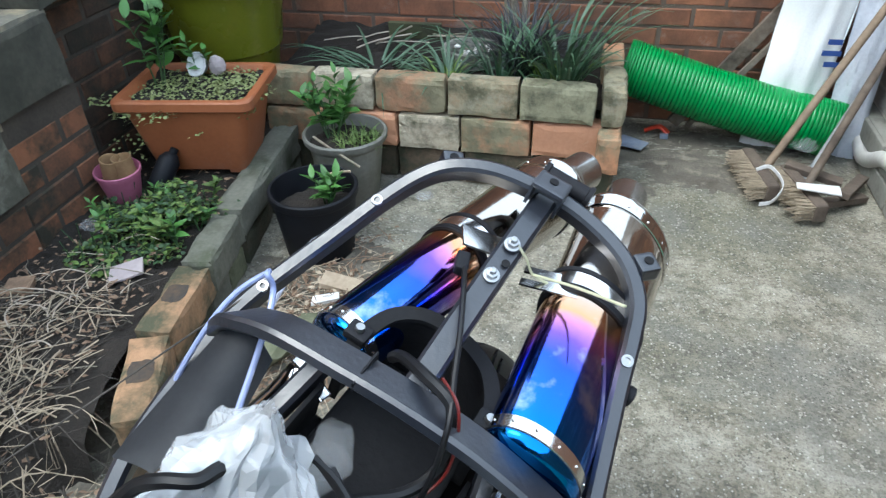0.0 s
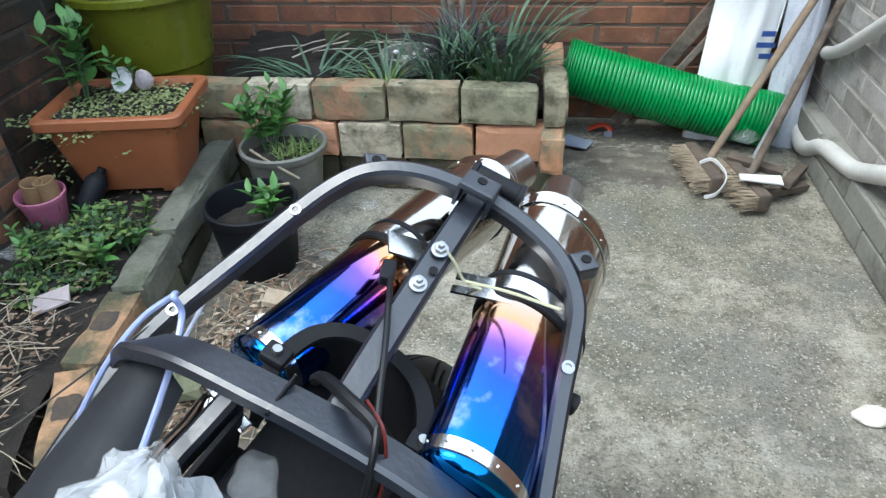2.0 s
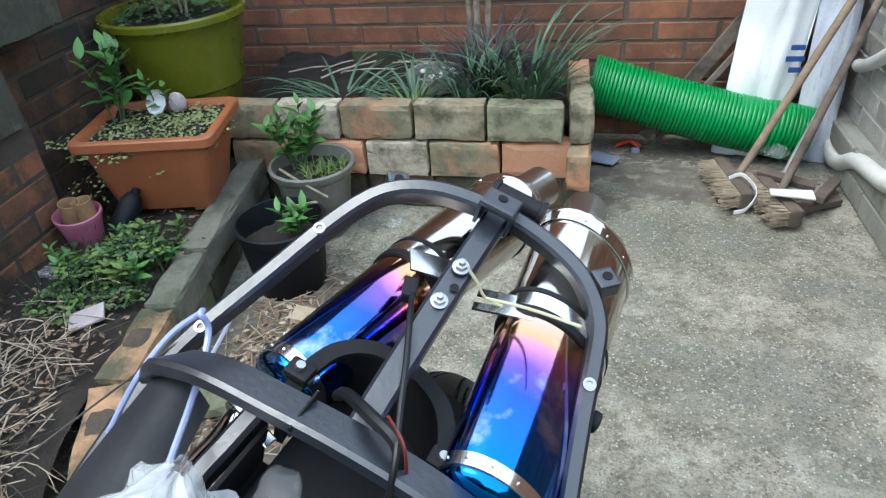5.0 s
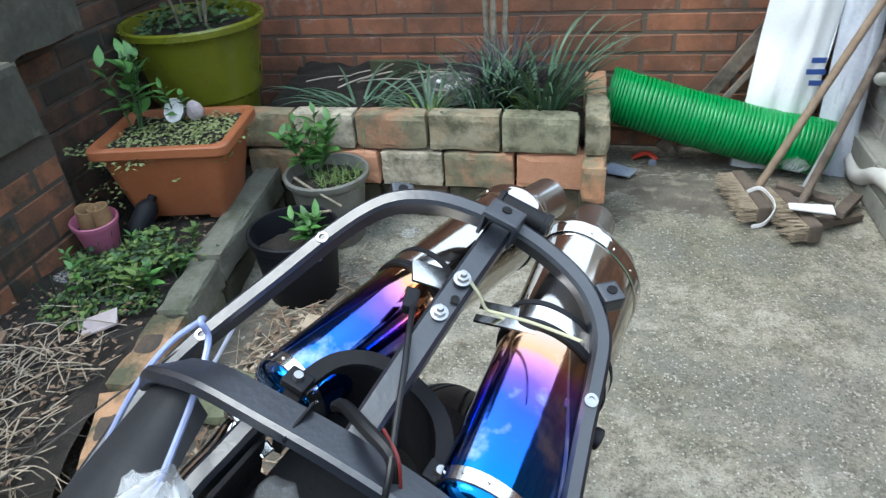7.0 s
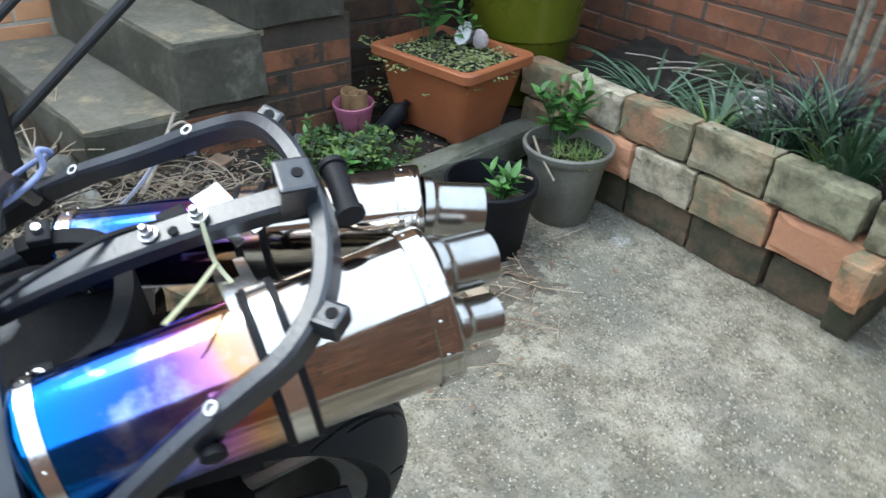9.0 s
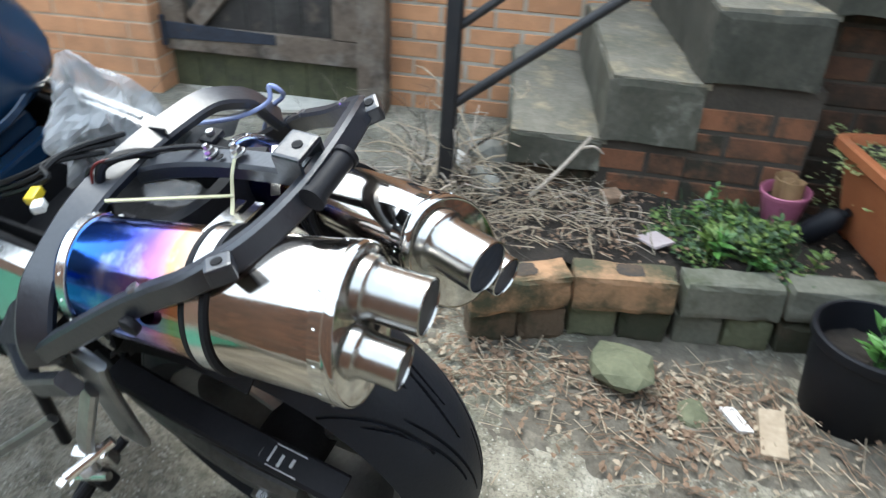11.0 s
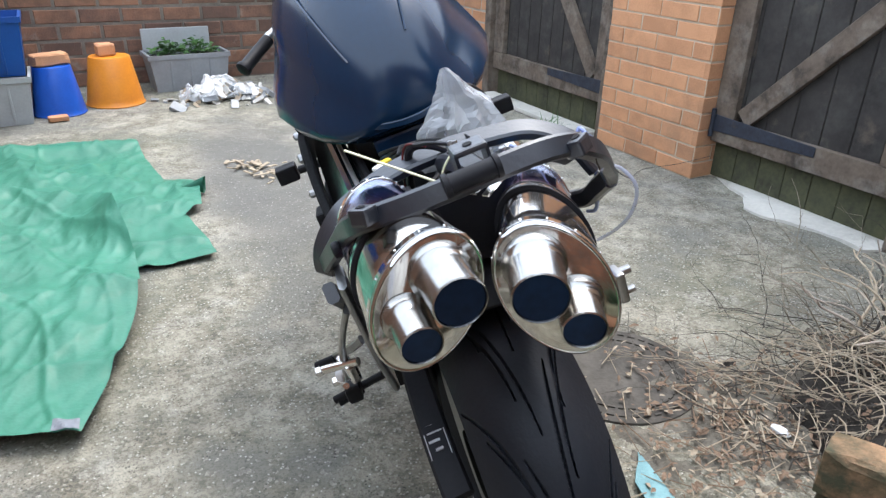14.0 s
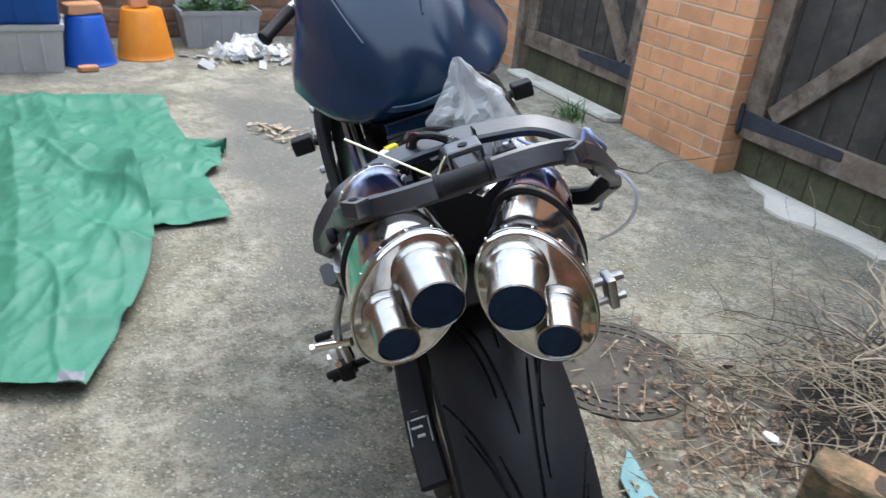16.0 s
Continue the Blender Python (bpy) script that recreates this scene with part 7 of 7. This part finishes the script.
def ridge_lift(x, y):
    """Height of the folds that run over the sheet."""
    high = 0.0
    for (ax, ay), (bx, by), h, w in RIDGES:
        t = ((x - ax) * (bx - ax) + (y - ay) * (by - ay)) / ((bx - ax) ** 2 + (by - ay) ** 2)
        k = max(0.0, min(1.0, t))
        d = math.hypot(x - ax - (bx - ax) * k, y - ay - (by - ay) * k) + 0.02 * noise.noise(Vector((x * 6, y * 6, 8)))
        high += h * math.exp(-abs(d / w) ** 1.4)
    return high


def lift_near(u, v):
    ridge = 0.062 * math.exp(-(max(0.0, 0.975 - v) / 0.14) ** 1.5) * (0.75 + 0.25 * u) - (0.04 * (v - 0.975) / 0.025 if v > 0.975 else 0.0)
    slit = 0.085 * math.exp(-((v - 0.82) / 0.13) ** 2) * max(0.0, (u - 0.72) / 0.28) ** 2.0
    fold = 0.030 * math.exp(-abs((v - 0.34 - 0.10 * u) / 0.05) ** 1.3) * (0.4 + 0.6 * (1 - u)) + 0.026 * math.exp(-abs((u - 0.70 + 0.25 * v) / 0.08) ** 1.3) * min(1.0, v * 2.2)
    return ridge + slit + fold


def lift_far(u, v):
    return 0.020 * math.exp(-abs((u - 0.62 + 0.2 * v) / 0.06) ** 1.3) + 0.035 * math.exp(-((v - 0.95) / 0.06) ** 2)


def open_fold(pts, r0, r1, flat):
    """The open end of a rolled-over fold: a thin shell that narrows away from its mouth."""
    bm = bmesh.new()
    pts = smooth_path([Vector(p) for p in pts], 6)
    rings = []
    for i, p in enumerate(pts):
        t = i / (len(pts) - 1)
        d = (pts[min(i + 1, len(pts) - 1)] - pts[max(i - 1, 0)]).normalized()
        side = d.cross(Vector((0, 0, 1))).normalized()
        r = r0 + (r1 - r0) * t
        ring = []
        for k in range(22):
            a = -0.6 * math.pi + 2.0 * math.pi * k / 21 * 0.92
            q = p + side * math.cos(a) * r * flat + Vector((0, 0, 1)) * math.sin(a) * r
            q += noise.noise_vector(q * 18) * 0.006
            q.z = max(q.z, 0.012)
            ring.append(bm.verts.new(q))
        rings.append(ring)
    for a, b in zip(rings, rings[1:]):
        for k in range(21):
            bm.faces.new((a[k], a[k + 1], b[k + 1], b[k]))
    bmesh.ops.solidify(bm, geom=bm.faces[:], thickness=0.002)
    return bm


part("near_sheet", sheet(((1.70, 0.12), (1.150, 0.355), (1.005, -1.00), (1.70, -1.62)), 150, lift_near, 1.0, 0.034, 0.125), tarp_green, tarp, "", True)
part("far_sheet", sheet(((1.70, -0.45), (0.695, -0.470), (0.780, -1.93), (1.70, -2.02)), 130, lift_far, 4.0), tarp_green, tarp, "", True)
part("far_flap", sheet(((0.84, -0.78), (0.648, -0.93), (0.612, -1.22), (0.84, -1.42)), 40, lambda u, v: 0.034 * u * math.sin(math.pi * min(1.0, 0.12 + 0.85 * v)), 4.0, 0.008), tarp_green, tarp, "", True)
part("open_fold", open_fold([(0.608, -1.105, 0.046), (0.65, -1.12, 0.038), (0.72, -1.14, 0.015)], 0.036, 0.012, 0.9), tarp_green, tarp, "", True)
part("corner_patch", sheet(((1.205, 0.331), (1.153, 0.352), (1.148, 0.318), (1.198, 0.296)), 10, lambda u, v: 0.0, 1.0, 0.038), patch_grey, tarp, "grey reinforced corner")
part("eyelet", lathe([(0.006, 0), (0.011, 0.001), (0.011, 0.004), (0.006, 0.004)], 18, m=pose(1.170, 0.326, 0.046)), zinc, tarp, "", True)

# ---- buckets, crates and rubble by the far wall ----
R = [(0.165, 0.0), (0.168, 0.006), (0.162, 0.012), (0.158, 0.04), (0.117, 0.272), (0.112, 0.282), (0.09, 0.284)]
orange = thing("orange_bucket", "orange plastic bucket turned upside down", "bucket", pose(0.775, -2.93, 0))
part("bucket_body", lathe(R, 44), bucket_orange, orange, "", True)
blue = thing("blue_bucket", "blue plastic bucket turned upside down", "bucket", pose(1.085, -2.79, 0))
part("bucket_body", lathe([(r * 0.85, z * 0.95) for r, z in R], 44), bucket_blue, blue, "", True)
single("loose_brick", chunky_brick(0.19, 0.10, 0.065, 91, 0.01), brick_pillar, "red brick lying on the blue bucket", "brick", pose(1.09, -2.79, 0.304, 0, 0, 25))
single("loose_brick", chunky_brick(0.10, 0.09, 0.07, 92, 0.01), brick_pillar, "broken brick lying on the orange bucket", "brick", pose(0.79, -2.93, 0.32, 0, 0, 10))
single("brick_shard", chunky_brick(0.10, 0.06, 0.03, 93, 0.008), brick_pillar, "shard of red brick on the floor", "brick", pose(1.10, -2.585, 0.017, 0, 0, 10))


def crate(name, label, wx, wy, h, mat, m, taper=0.9):
    c = thing(name, label, "crate", m)
    bm = bmesh.new()
    levels = [(taper, 0.0), (1.0, h - 0.03), (1.05, h - 0.029), (1.05, h), (0.98, h), (taper * 0.96, 0.02)]
    rings = [[bm.verts.new((sx * wx / 2 * k, sy * wy / 2 * k, z)) for sx, sy in ((-1, -1), (1, -1), (1, 1), (-1, 1))] for k, z in levels]
    for a, b in zip(rings, rings[1:]):
        for j in range(4):
            bm.faces.new((a[j], a[(j + 1) % 4], b[(j + 1) % 4], b[j]))
    bm.faces.new(rings[0])
    bm.faces.new(rings[-1])
    part("crate_body", bm, mat, c)
    for k in (-1, 0, 1):
        part("rib", slab((k * wx * 0.25, wy / 2 * 0.955, h * 0.45), (0.012, 0.012, h * 0.8), 0, 0.002), mat, c)
    return c


crate("grey_crate", "pale grey plastic storage crate", 0.42, 0.32, 0.255, crate_grey, pose(1.41, -2.72, 0))
crate("blue_crate", "dark blue plastic crate on top of a grey one", 0.42, 0.32, 0.30, crate_blue, pose(1.40, -2.74, 0.256))
tub = crate("grey_tub", "grey plastic trough planted with weeds", 0.50, 0.24, 0.235, tub_grey, pose(0.29, -3.24, 0, 0, 0, 4))
part("back_board", slab((0.02, -0.135, 0.26), (0.44, 0.012, 0.22), 0, 0.004), crate_grey, tub, "pale board standing behind the trough")
part("potting_soil", slab((0, 0, 0.195), (0.46, 0.20, 0.02), 0, 0.004), soil_mat, tub)
ground_cover("foliage", [(-0.12, 0, 0.22, 0.10, 160), (0.06, 0.02, 0.23, 0.09, 140), (0.16, -0.02, 0.22, 0.07, 80), (-0.06, 0.02, 0.27, 0.07, 60), (0.12, 0.03, 0.27, 0.05, 40)], leaf_green, 0.032, 71, tub, "untidy green weeds")
rr = random.Random(77)
for count, mat, label in ((90, plaster_mat, "heap of broken white plaster and plastic by the wall"), (110, tub_grey, "grey broken plaster among the white rubble"), (50, chip_mat, "brown shards and splinters in the rubble")):
    bm = bmesh.new()
    for _ in range(count):
        x, y = 0.13 + rr.gauss(0, 0.15), -2.90 + rr.gauss(0, 0.14)
        size = rr.uniform(0.012, 0.085)
        m = pose(x, y, max(0.004, 0.075 - 0.30 * math.hypot(x - 0.13, y + 2.90)) + size * 0.1, rr.uniform(-50, 50), rr.uniform(-50, 50), rr.uniform(0, 360))
        box(bm, (0, 0, 0), (size, size * rr.uniform(0.4, 0.9), size * rr.uniform(0.08, 0.4)), 0, 0, m)
    single("rubble_heap", jitter(bm, 0.010, 24), mat, label, "rubble", kind="stuff")
for x, y, w, d, h, seed, mat, label in ((0.02, -3.00, 0.24, 0.20, 0.10, 6.0, sheet_white, "torn white plastic sheeting on the rubble"), (0.16, -2.92, 0.16, 0.20, 0.11, 9.0, sheet_white, "crushed white plastic sheeting on the rubble"),
                                        (-0.06, -2.86, 0.16, 0.14, 0.06, 13.0, sheet_white, "scrap of white plastic sheeting in the rubble"), (0.28, -2.84, 0.14, 0.14, 0.07, 16.0, bag_mat, "crumpled clear plastic beside the rubble")):
    single("plastic_sheet", crumpled(26, 20, lambda u, v: Vector((x + w * u, y + d * v, 0.035 + h * math.sin(math.pi * u) * math.sin(math.pi * v))), 0.040, seed, 17.0), mat, label, "sheeting", group="rubble by the wall")
bm = bmesh.new()
for _ in range(40):
    x, y = 0.35 + rr.gauss(0, 0.05), -1.35 + rr.gauss(0, 0.11)
    box(bm, (0, 0, 0), (rr.uniform(0.02, 0.08), rr.uniform(0.006, 0.02), 0.004), 0, 0, pose(x - 0.4 * (y + 1.35), y, 0.006 + rr.uniform(0, 0.02), 0, rr.uniform(-15, 15), rr.uniform(0, 360)))
single("wood_shavings", bm, straw_mat, "scatter of pale wood splinters on the concrete", "litter", kind="stuff")
single("grass_tuft", (lambda bm: [add_blade(bm, (-1.25 + rr.gauss(0, 0.03), -1.28 + rr.gauss(0, 0.04), 0.0), rr.uniform(0, 6.28), rr.uniform(0.08, 0.16), 0.006, rr.uniform(0.7, 1.4), rr) for _ in range(70)] and bm)(bmesh.new()), leaf_green, "tuft of green grass at the foot of the pillar", "grass", kind="stuff")

# ---- dead stems and litter ----
rt = random.Random(19)


def stems(count, cx, cy, sx, sy, length, thick, rise, heading=None, floor=0.012, limit=-0.16, kink=0.34):
    """Thin bent stems strewn over an oval stretch of the bed's end."""
    bm = bmesh.new()
    for _ in range(count):
        x, y = cx + rt.gauss(0, sx), cy + rt.gauss(0, sy)
        if x > limit:
            x = limit - rt.random() * 0.3
        bed = 0.16 * max(0.0, min(1.0, (y - 0.7) / 0.5)) if x < -0.24 else 0.0
        p, up = Vector((x, y, bed + 0.02 + 0.05 * rt.random())), rt.uniform(*rise)
        a = rt.uniform(0, 6.28) if heading is None else heading + rt.gauss(0, 0.5)
        l, bend, pts = rt.uniform(*length), rt.uniform(-0.9, 0.9), []
        for k in range(7):
            pts.append(p.copy())
            p = p + Vector((math.cos(a), math.sin(a), up)) * (l / 6)
            a += bend / 4 + rt.uniform(-kink, kink)
            up -= rt.uniform(0.08, 0.22)
            p.z = max(p.z, 0.165 if p.x < -0.25 and p.y > 1.18 else floor)
        r = rt.uniform(*thick)
        sweep(bm, smooth_path(pts, 2), circle(r, 5), taper=lambda t: 1 - 0.6 * t)
        for k in range(2, 6):
            if rt.random() < 0.4:
                b, q, fork = rt.uniform(-1.2, 1.2), pts[k], []
                way = (pts[k] - pts[k - 1]).normalized()
                for step in range(4):
                    fork.append(q.copy())
                    turn = math.atan2(way.y, way.x) + b
                    q = q + Vector((math.cos(turn), math.sin(turn), way.z + rt.uniform(-0.2, 0.3))) * l * 0.06
                    q.z = max(q.z, floor)
                sweep(bm, fork, circle(r * 0.6, 4), taper=lambda t: 1 - 0.6 * t)
    return bm


def branch(bm, p, way, length, r, level, rng):
    """A kinked twig that droops and forks again and again."""
    steps = 5 if level else 8
    pts, forks = [p.copy()], []
    for k in range(steps):
        way = (way + Vector((rng.gauss(0, 0.17), rng.gauss(0, 0.17), rng.gauss(0, 0.13) - 0.06))).normalized()
        p = p + way * (length / steps)
        low = bed_height(p.x, p.y) + 0.012
        if p.z < low:
            p.z = low
            way.z = abs(way.z) * 0.4
        pts.append(p.copy())
        if k > 0 and level < 2 and rng.random() < (0.75 if level == 0 else 0.45):
            forks.append((p.copy(), way.copy()))
    sweep(bm, pts, circle(r, 5 if level == 0 else 4), taper=lambda t: 1 - 0.7 * t)
    for q, w in forks:
        side = Vector((rng.gauss(0, 1), rng.gauss(0, 1), rng.gauss(0.1, 0.6))).normalized()
        branch(bm, q, (w * 0.7 + side * 0.8).normalized(), length * rng.uniform(0.25, 0.5), r * 0.6, level + 1, rng)


def thicket(count, cx, cy, spread, length, thick, rise, heading, seed):
    rng = random.Random(seed)
    bm = bmesh.new()
    for _ in range(count):
        x, y = cx + rng.gauss(0, spread), min(cy + rng.gauss(0, spread), 1.10)
        a = heading + rng.gauss(0, 1.1)
        branch(bm, Vector((x, y, bed_height(x, y) + 0.01)), Vector((math.cos(a), math.sin(a), rng.uniform(*rise))).normalized(), rng.uniform(*length), rng.uniform(*thick), 0, rng)
    return bm


def bed_height(x, y):
    """Height of the soil at the open end of the bed."""
    edge = -0.20 - 0.30 * (1.16 - y) if y < 1.16 else -0.21
    u = max(0.0, min(1.0, (x + 1.05) / (edge + 1.05)))
    h = 0.165 * min(1.0, max(0.0, (y - 0.78) / 0.52) ** 1.3)
    if y < 1.16:
        h *= min(1.0, (1 - u) * 3.0) * min(1.0, u * 5 + 0.1)
    return max(0.004, h)


single("dead_shrub", thicket(15, -0.70, 0.96, 0.11, (0.25, 0.52), (0.0013, 0.0029), (0.15, 1.3), -1.0, 61), twig_mat, "bare dead shrub with grey-brown branching twigs", "dead plant", kind="stuff")
single("dead_shrub", thicket(15, -0.64, 0.95, 0.16, (0.28, 0.60), (0.0011, 0.0022), (0.0, 0.7), -0.7, 62), twig_dark, "dark bare twigs arching over the concrete", "dead plant", kind="stuff")
single("dead_shrub", thicket(11, -0.58, 1.00, 0.16, (0.22, 0.48), (0.0011, 0.0023), (-0.1, 0.6), -0.4, 63), straw_mat, "pale dry branching stalks over the bed's end", "dead plant", kind="stuff")
single("dead_stems", stems(14, -0.66, 1.02, 0.09, 0.06, (0.22, 0.40), (0.0028, 0.0050), (0.4, 1.0), kink=0.7), straw_mat, "pale bent stalks standing round the railing post", "dead plant", kind="stuff")
stalk = thing("dead_stalk", "pale snapped stalk with a fork leaning on the lowest step", "dead plant")
part("stem", tube([(-0.585, 1.285, 0.165), (-0.605, 1.335, 0.215), (-0.642, 1.390, 0.275), (-0.672, 1.440, 0.338)], 0.0070, 8, taper=lambda t: 1 - 0.25 * t), stalk_mat, stalk, "", True)
part("fork", tube([(-0.655, 1.412, 0.303), (-0.660, 1.450, 0.312), (-0.668, 1.480, 0.290)], 0.0050, 7, taper=lambda t: 1 - 0.4 * t), stalk_mat, stalk, "", True)
rk = random.Random(47)
for k in range(16):
    a = rk.uniform(0, 6.28)
    p = Vector((-0.66 + rk.gauss(0, 0.07), min(1.02 + rk.gauss(0, 0.05), 1.14), 0.12 + 0.04 * rk.random()))
    way, pts = Vector((math.cos(a) * 0.7, math.sin(a) * 0.7 - 0.25, rk.uniform(0.3, 1.2))).normalized(), []
    for _ in range(6):
        pts.append(p.copy())
        p = p + way * rk.uniform(0.035, 0.065)
        way = (way + Vector((rk.gauss(0, 0.30), rk.gauss(0, 0.30), rk.gauss(-0.10, 0.22)))).normalized()
        p.z = max(p.z, 0.05)
    r = rk.uniform(0.0022, 0.0050)
    old = thing("dead_stalk", "thick bleached stalk tangled round the railing post", "dead plant", group="stalks by the railing")
    part("stem", tube(pts, r, 7, taper=lambda t: 1 - 0.5 * t, smoothness=2), stalk_mat if k % 3 else twig_dark, old, "", True)
    part("fork", tube([pts[3], pts[3] + Vector((rk.gauss(0, 0.03), rk.gauss(0, 0.03), 0.03)), pts[3] + Vector((rk.gauss(0, 0.05), rk.gauss(0, 0.05), 0.02))], r * 0.6, 6, taper=lambda t: 1 - 0.5 * t, smoothness=2), stalk_mat, old, "", True)
for x, y, z, sx, sy, sz, sd in ((-0.775, 1.045, 0.165, 0.10, 0.075, 0.055, 3), (-0.80, 1.15, 0.17, 0.15, 0.10, 0.12, 5), (-0.92, 1.08, 0.12, 0.17, 0.12, 0.14, 8), (-0.70, 1.13, 0.15, 0.10, 0.08, 0.09, 11), (-0.86, 0.98, 0.09, 0.12, 0.10, 0.10, 14), (-0.62, 1.17, 0.16, 0.09, 0.07, 0.06, 17)):
    single("rubble_stone", rough_stone((sx, sy, sz), sd, 0.3), plinth_grey if sd != 3 else plaster_mat, "grey broken stone at the foot of the steps" if sd != 3 else "white lump of plaster by the railing post", "stone", pose(x, y, z, sd * 3, sd * 5, sd * 20), group="stones by the steps")
single("dead_stems", stems(28, -0.50, 1.08, 0.15, 0.13, (0.14, 0.32), (0.0010, 0.0022), (0.0, 0.4), kink=0.7), straw_mat, "kinked pale stalks tangled over the soil", "dead plant", kind="stuff")
single("dead_stems", stems(34, -0.50, 1.05, 0.16, 0.13, (0.12, 0.30), (0.0010, 0.0020), (0.0, 0.4), kink=0.7), twig_dark, "kinked dark stalks tangled over the soil", "dead plant", kind="stuff")
single("dry_straw", stems(26, -0.42, 1.30, 0.10, 0.09, (0.10, 0.22), (0.0008, 0.0019), (-0.05, 0.15), 2.2, kink=0.22, limit=-0.28), straw_mat, "long pale stalks lying across the soil beside the kerb", "dead plant", kind="stuff")
single("dry_straw", stems(22, -0.46, 1.42, 0.09, 0.12, (0.10, 0.22), (0.0009, 0.0020), (-0.05, 0.2), 2.6, kink=0.3, limit=-0.30), stalk_mat, "bleached stalks lying on the dark soil", "dead plant", kind="stuff")
single("dry_straw", stems(46, -0.45, 1.22, 0.13, 0.16, (0.16, 0.42), (0.0009, 0.0019), (-0.05, 0.35), 3.9), straw_mat, "straw-coloured stems lying over the dark soil", "dead plant", kind="stuff")
single("dry_straw", stems(40, -0.46, 1.25, 0.14, 0.18, (0.12, 0.35), (0.0009, 0.0018), (-0.05, 0.25), 3.7), twig_mat, "thin brown stems lying over the dark soil", "dead plant", kind="stuff")
for count, mat, label in ((1250, litter_mat, "brown dead leaves and stalks strewn on the concrete"), (650, straw_mat, "pale dry stalks and flakes strewn on the concrete")):
    bm = bmesh.new()
    for _ in range(count):
        x, y = (0.02 + rt.gauss(0, 0.14), 1.72 + rt.gauss(0, 0.20)) if rt.random() < 0.5 else (-0.16 + rt.gauss(0, 0.16), 1.05 + rt.gauss(0, 0.24))
        if x < -0.11 and y > 1.15:
            x = -0.08 + rt.random() * 0.2
        if rt.random() < (0.8 if mat is litter_mat else 0.55):
            add_leaf(bm, pose(x, y, 0.014 + rt.random() * 0.010, rt.uniform(-8, 16), rt.uniform(-25, 25), rt.uniform(0, 360)), rt.uniform(0.010, 0.028), rt.uniform(0.006, 0.015), rows=2)
        else:
            l, a = rt.uniform(0.03, 0.14), rt.uniform(0, 6.28)
            rod(bm, (x, y, 0.012), (x + l * math.cos(a), y + l * math.sin(a), 0.014 + rt.random() * 0.014), rt.uniform(0.0008, 0.0018), 4)
    single("leaf_litter", bm, mat, label, "litter", kind="stuff")
bm = bmesh.new()
for _ in range(420):
    x, y = -0.45 + rt.uniform(-0.22, 0.18), 1.25 + rt.uniform(0, 1.1)
    add_leaf(bm, pose(x, y, 0.18 + rt.random() * 0.012, rt.uniform(-8, 15), rt.uniform(-25, 25), rt.uniform(0, 360)), rt.uniform(0.008, 0.024), rt.uniform(0.005, 0.013), rows=2)
single("leaf_litter", bm, litter_mat, "brown dead leaves strewn on the soil bed", "litter", kind="stuff")


for count, mat, label in ((520, twig_dark, "short dark stalks littering the bed's open end"), (480, straw_mat, "short pale stalks littering the bed's open end"), (900, litter_mat, "dead leaves littering the bed's open end")):
    bm = bmesh.new()
    for _ in range(count):
        x, y = rt.uniform(-0.95, -0.12), rt.uniform(0.76, 1.60)
        if y > 1.1 and (x > -0.27 or x < -0.66):
            continue
        l, a = rt.uniform(0.015, 0.08), rt.uniform(0, 6.28)
        x1, y1 = x + l * math.cos(a), y + l * math.sin(a)
        if mat is litter_mat:
            add_leaf(bm, pose(x, y, bed_height(x, y) + 0.02, rt.uniform(-8, 15), rt.uniform(-25, 25), rt.uniform(0, 360)), rt.uniform(0.008, 0.024), rt.uniform(0.005, 0.014), rows=2)
        else:
            rod(bm, (x, y, bed_height(x, y) + 0.016 + 0.02 * rt.random()), (x1, y1, bed_height(x1, y1) + 0.016 + 0.02 * rt.random()), rt.uniform(0.0008, 0.0022), 4)
    single("leaf_litter", bm, mat, label, "litter", kind="stuff")

face_walls()
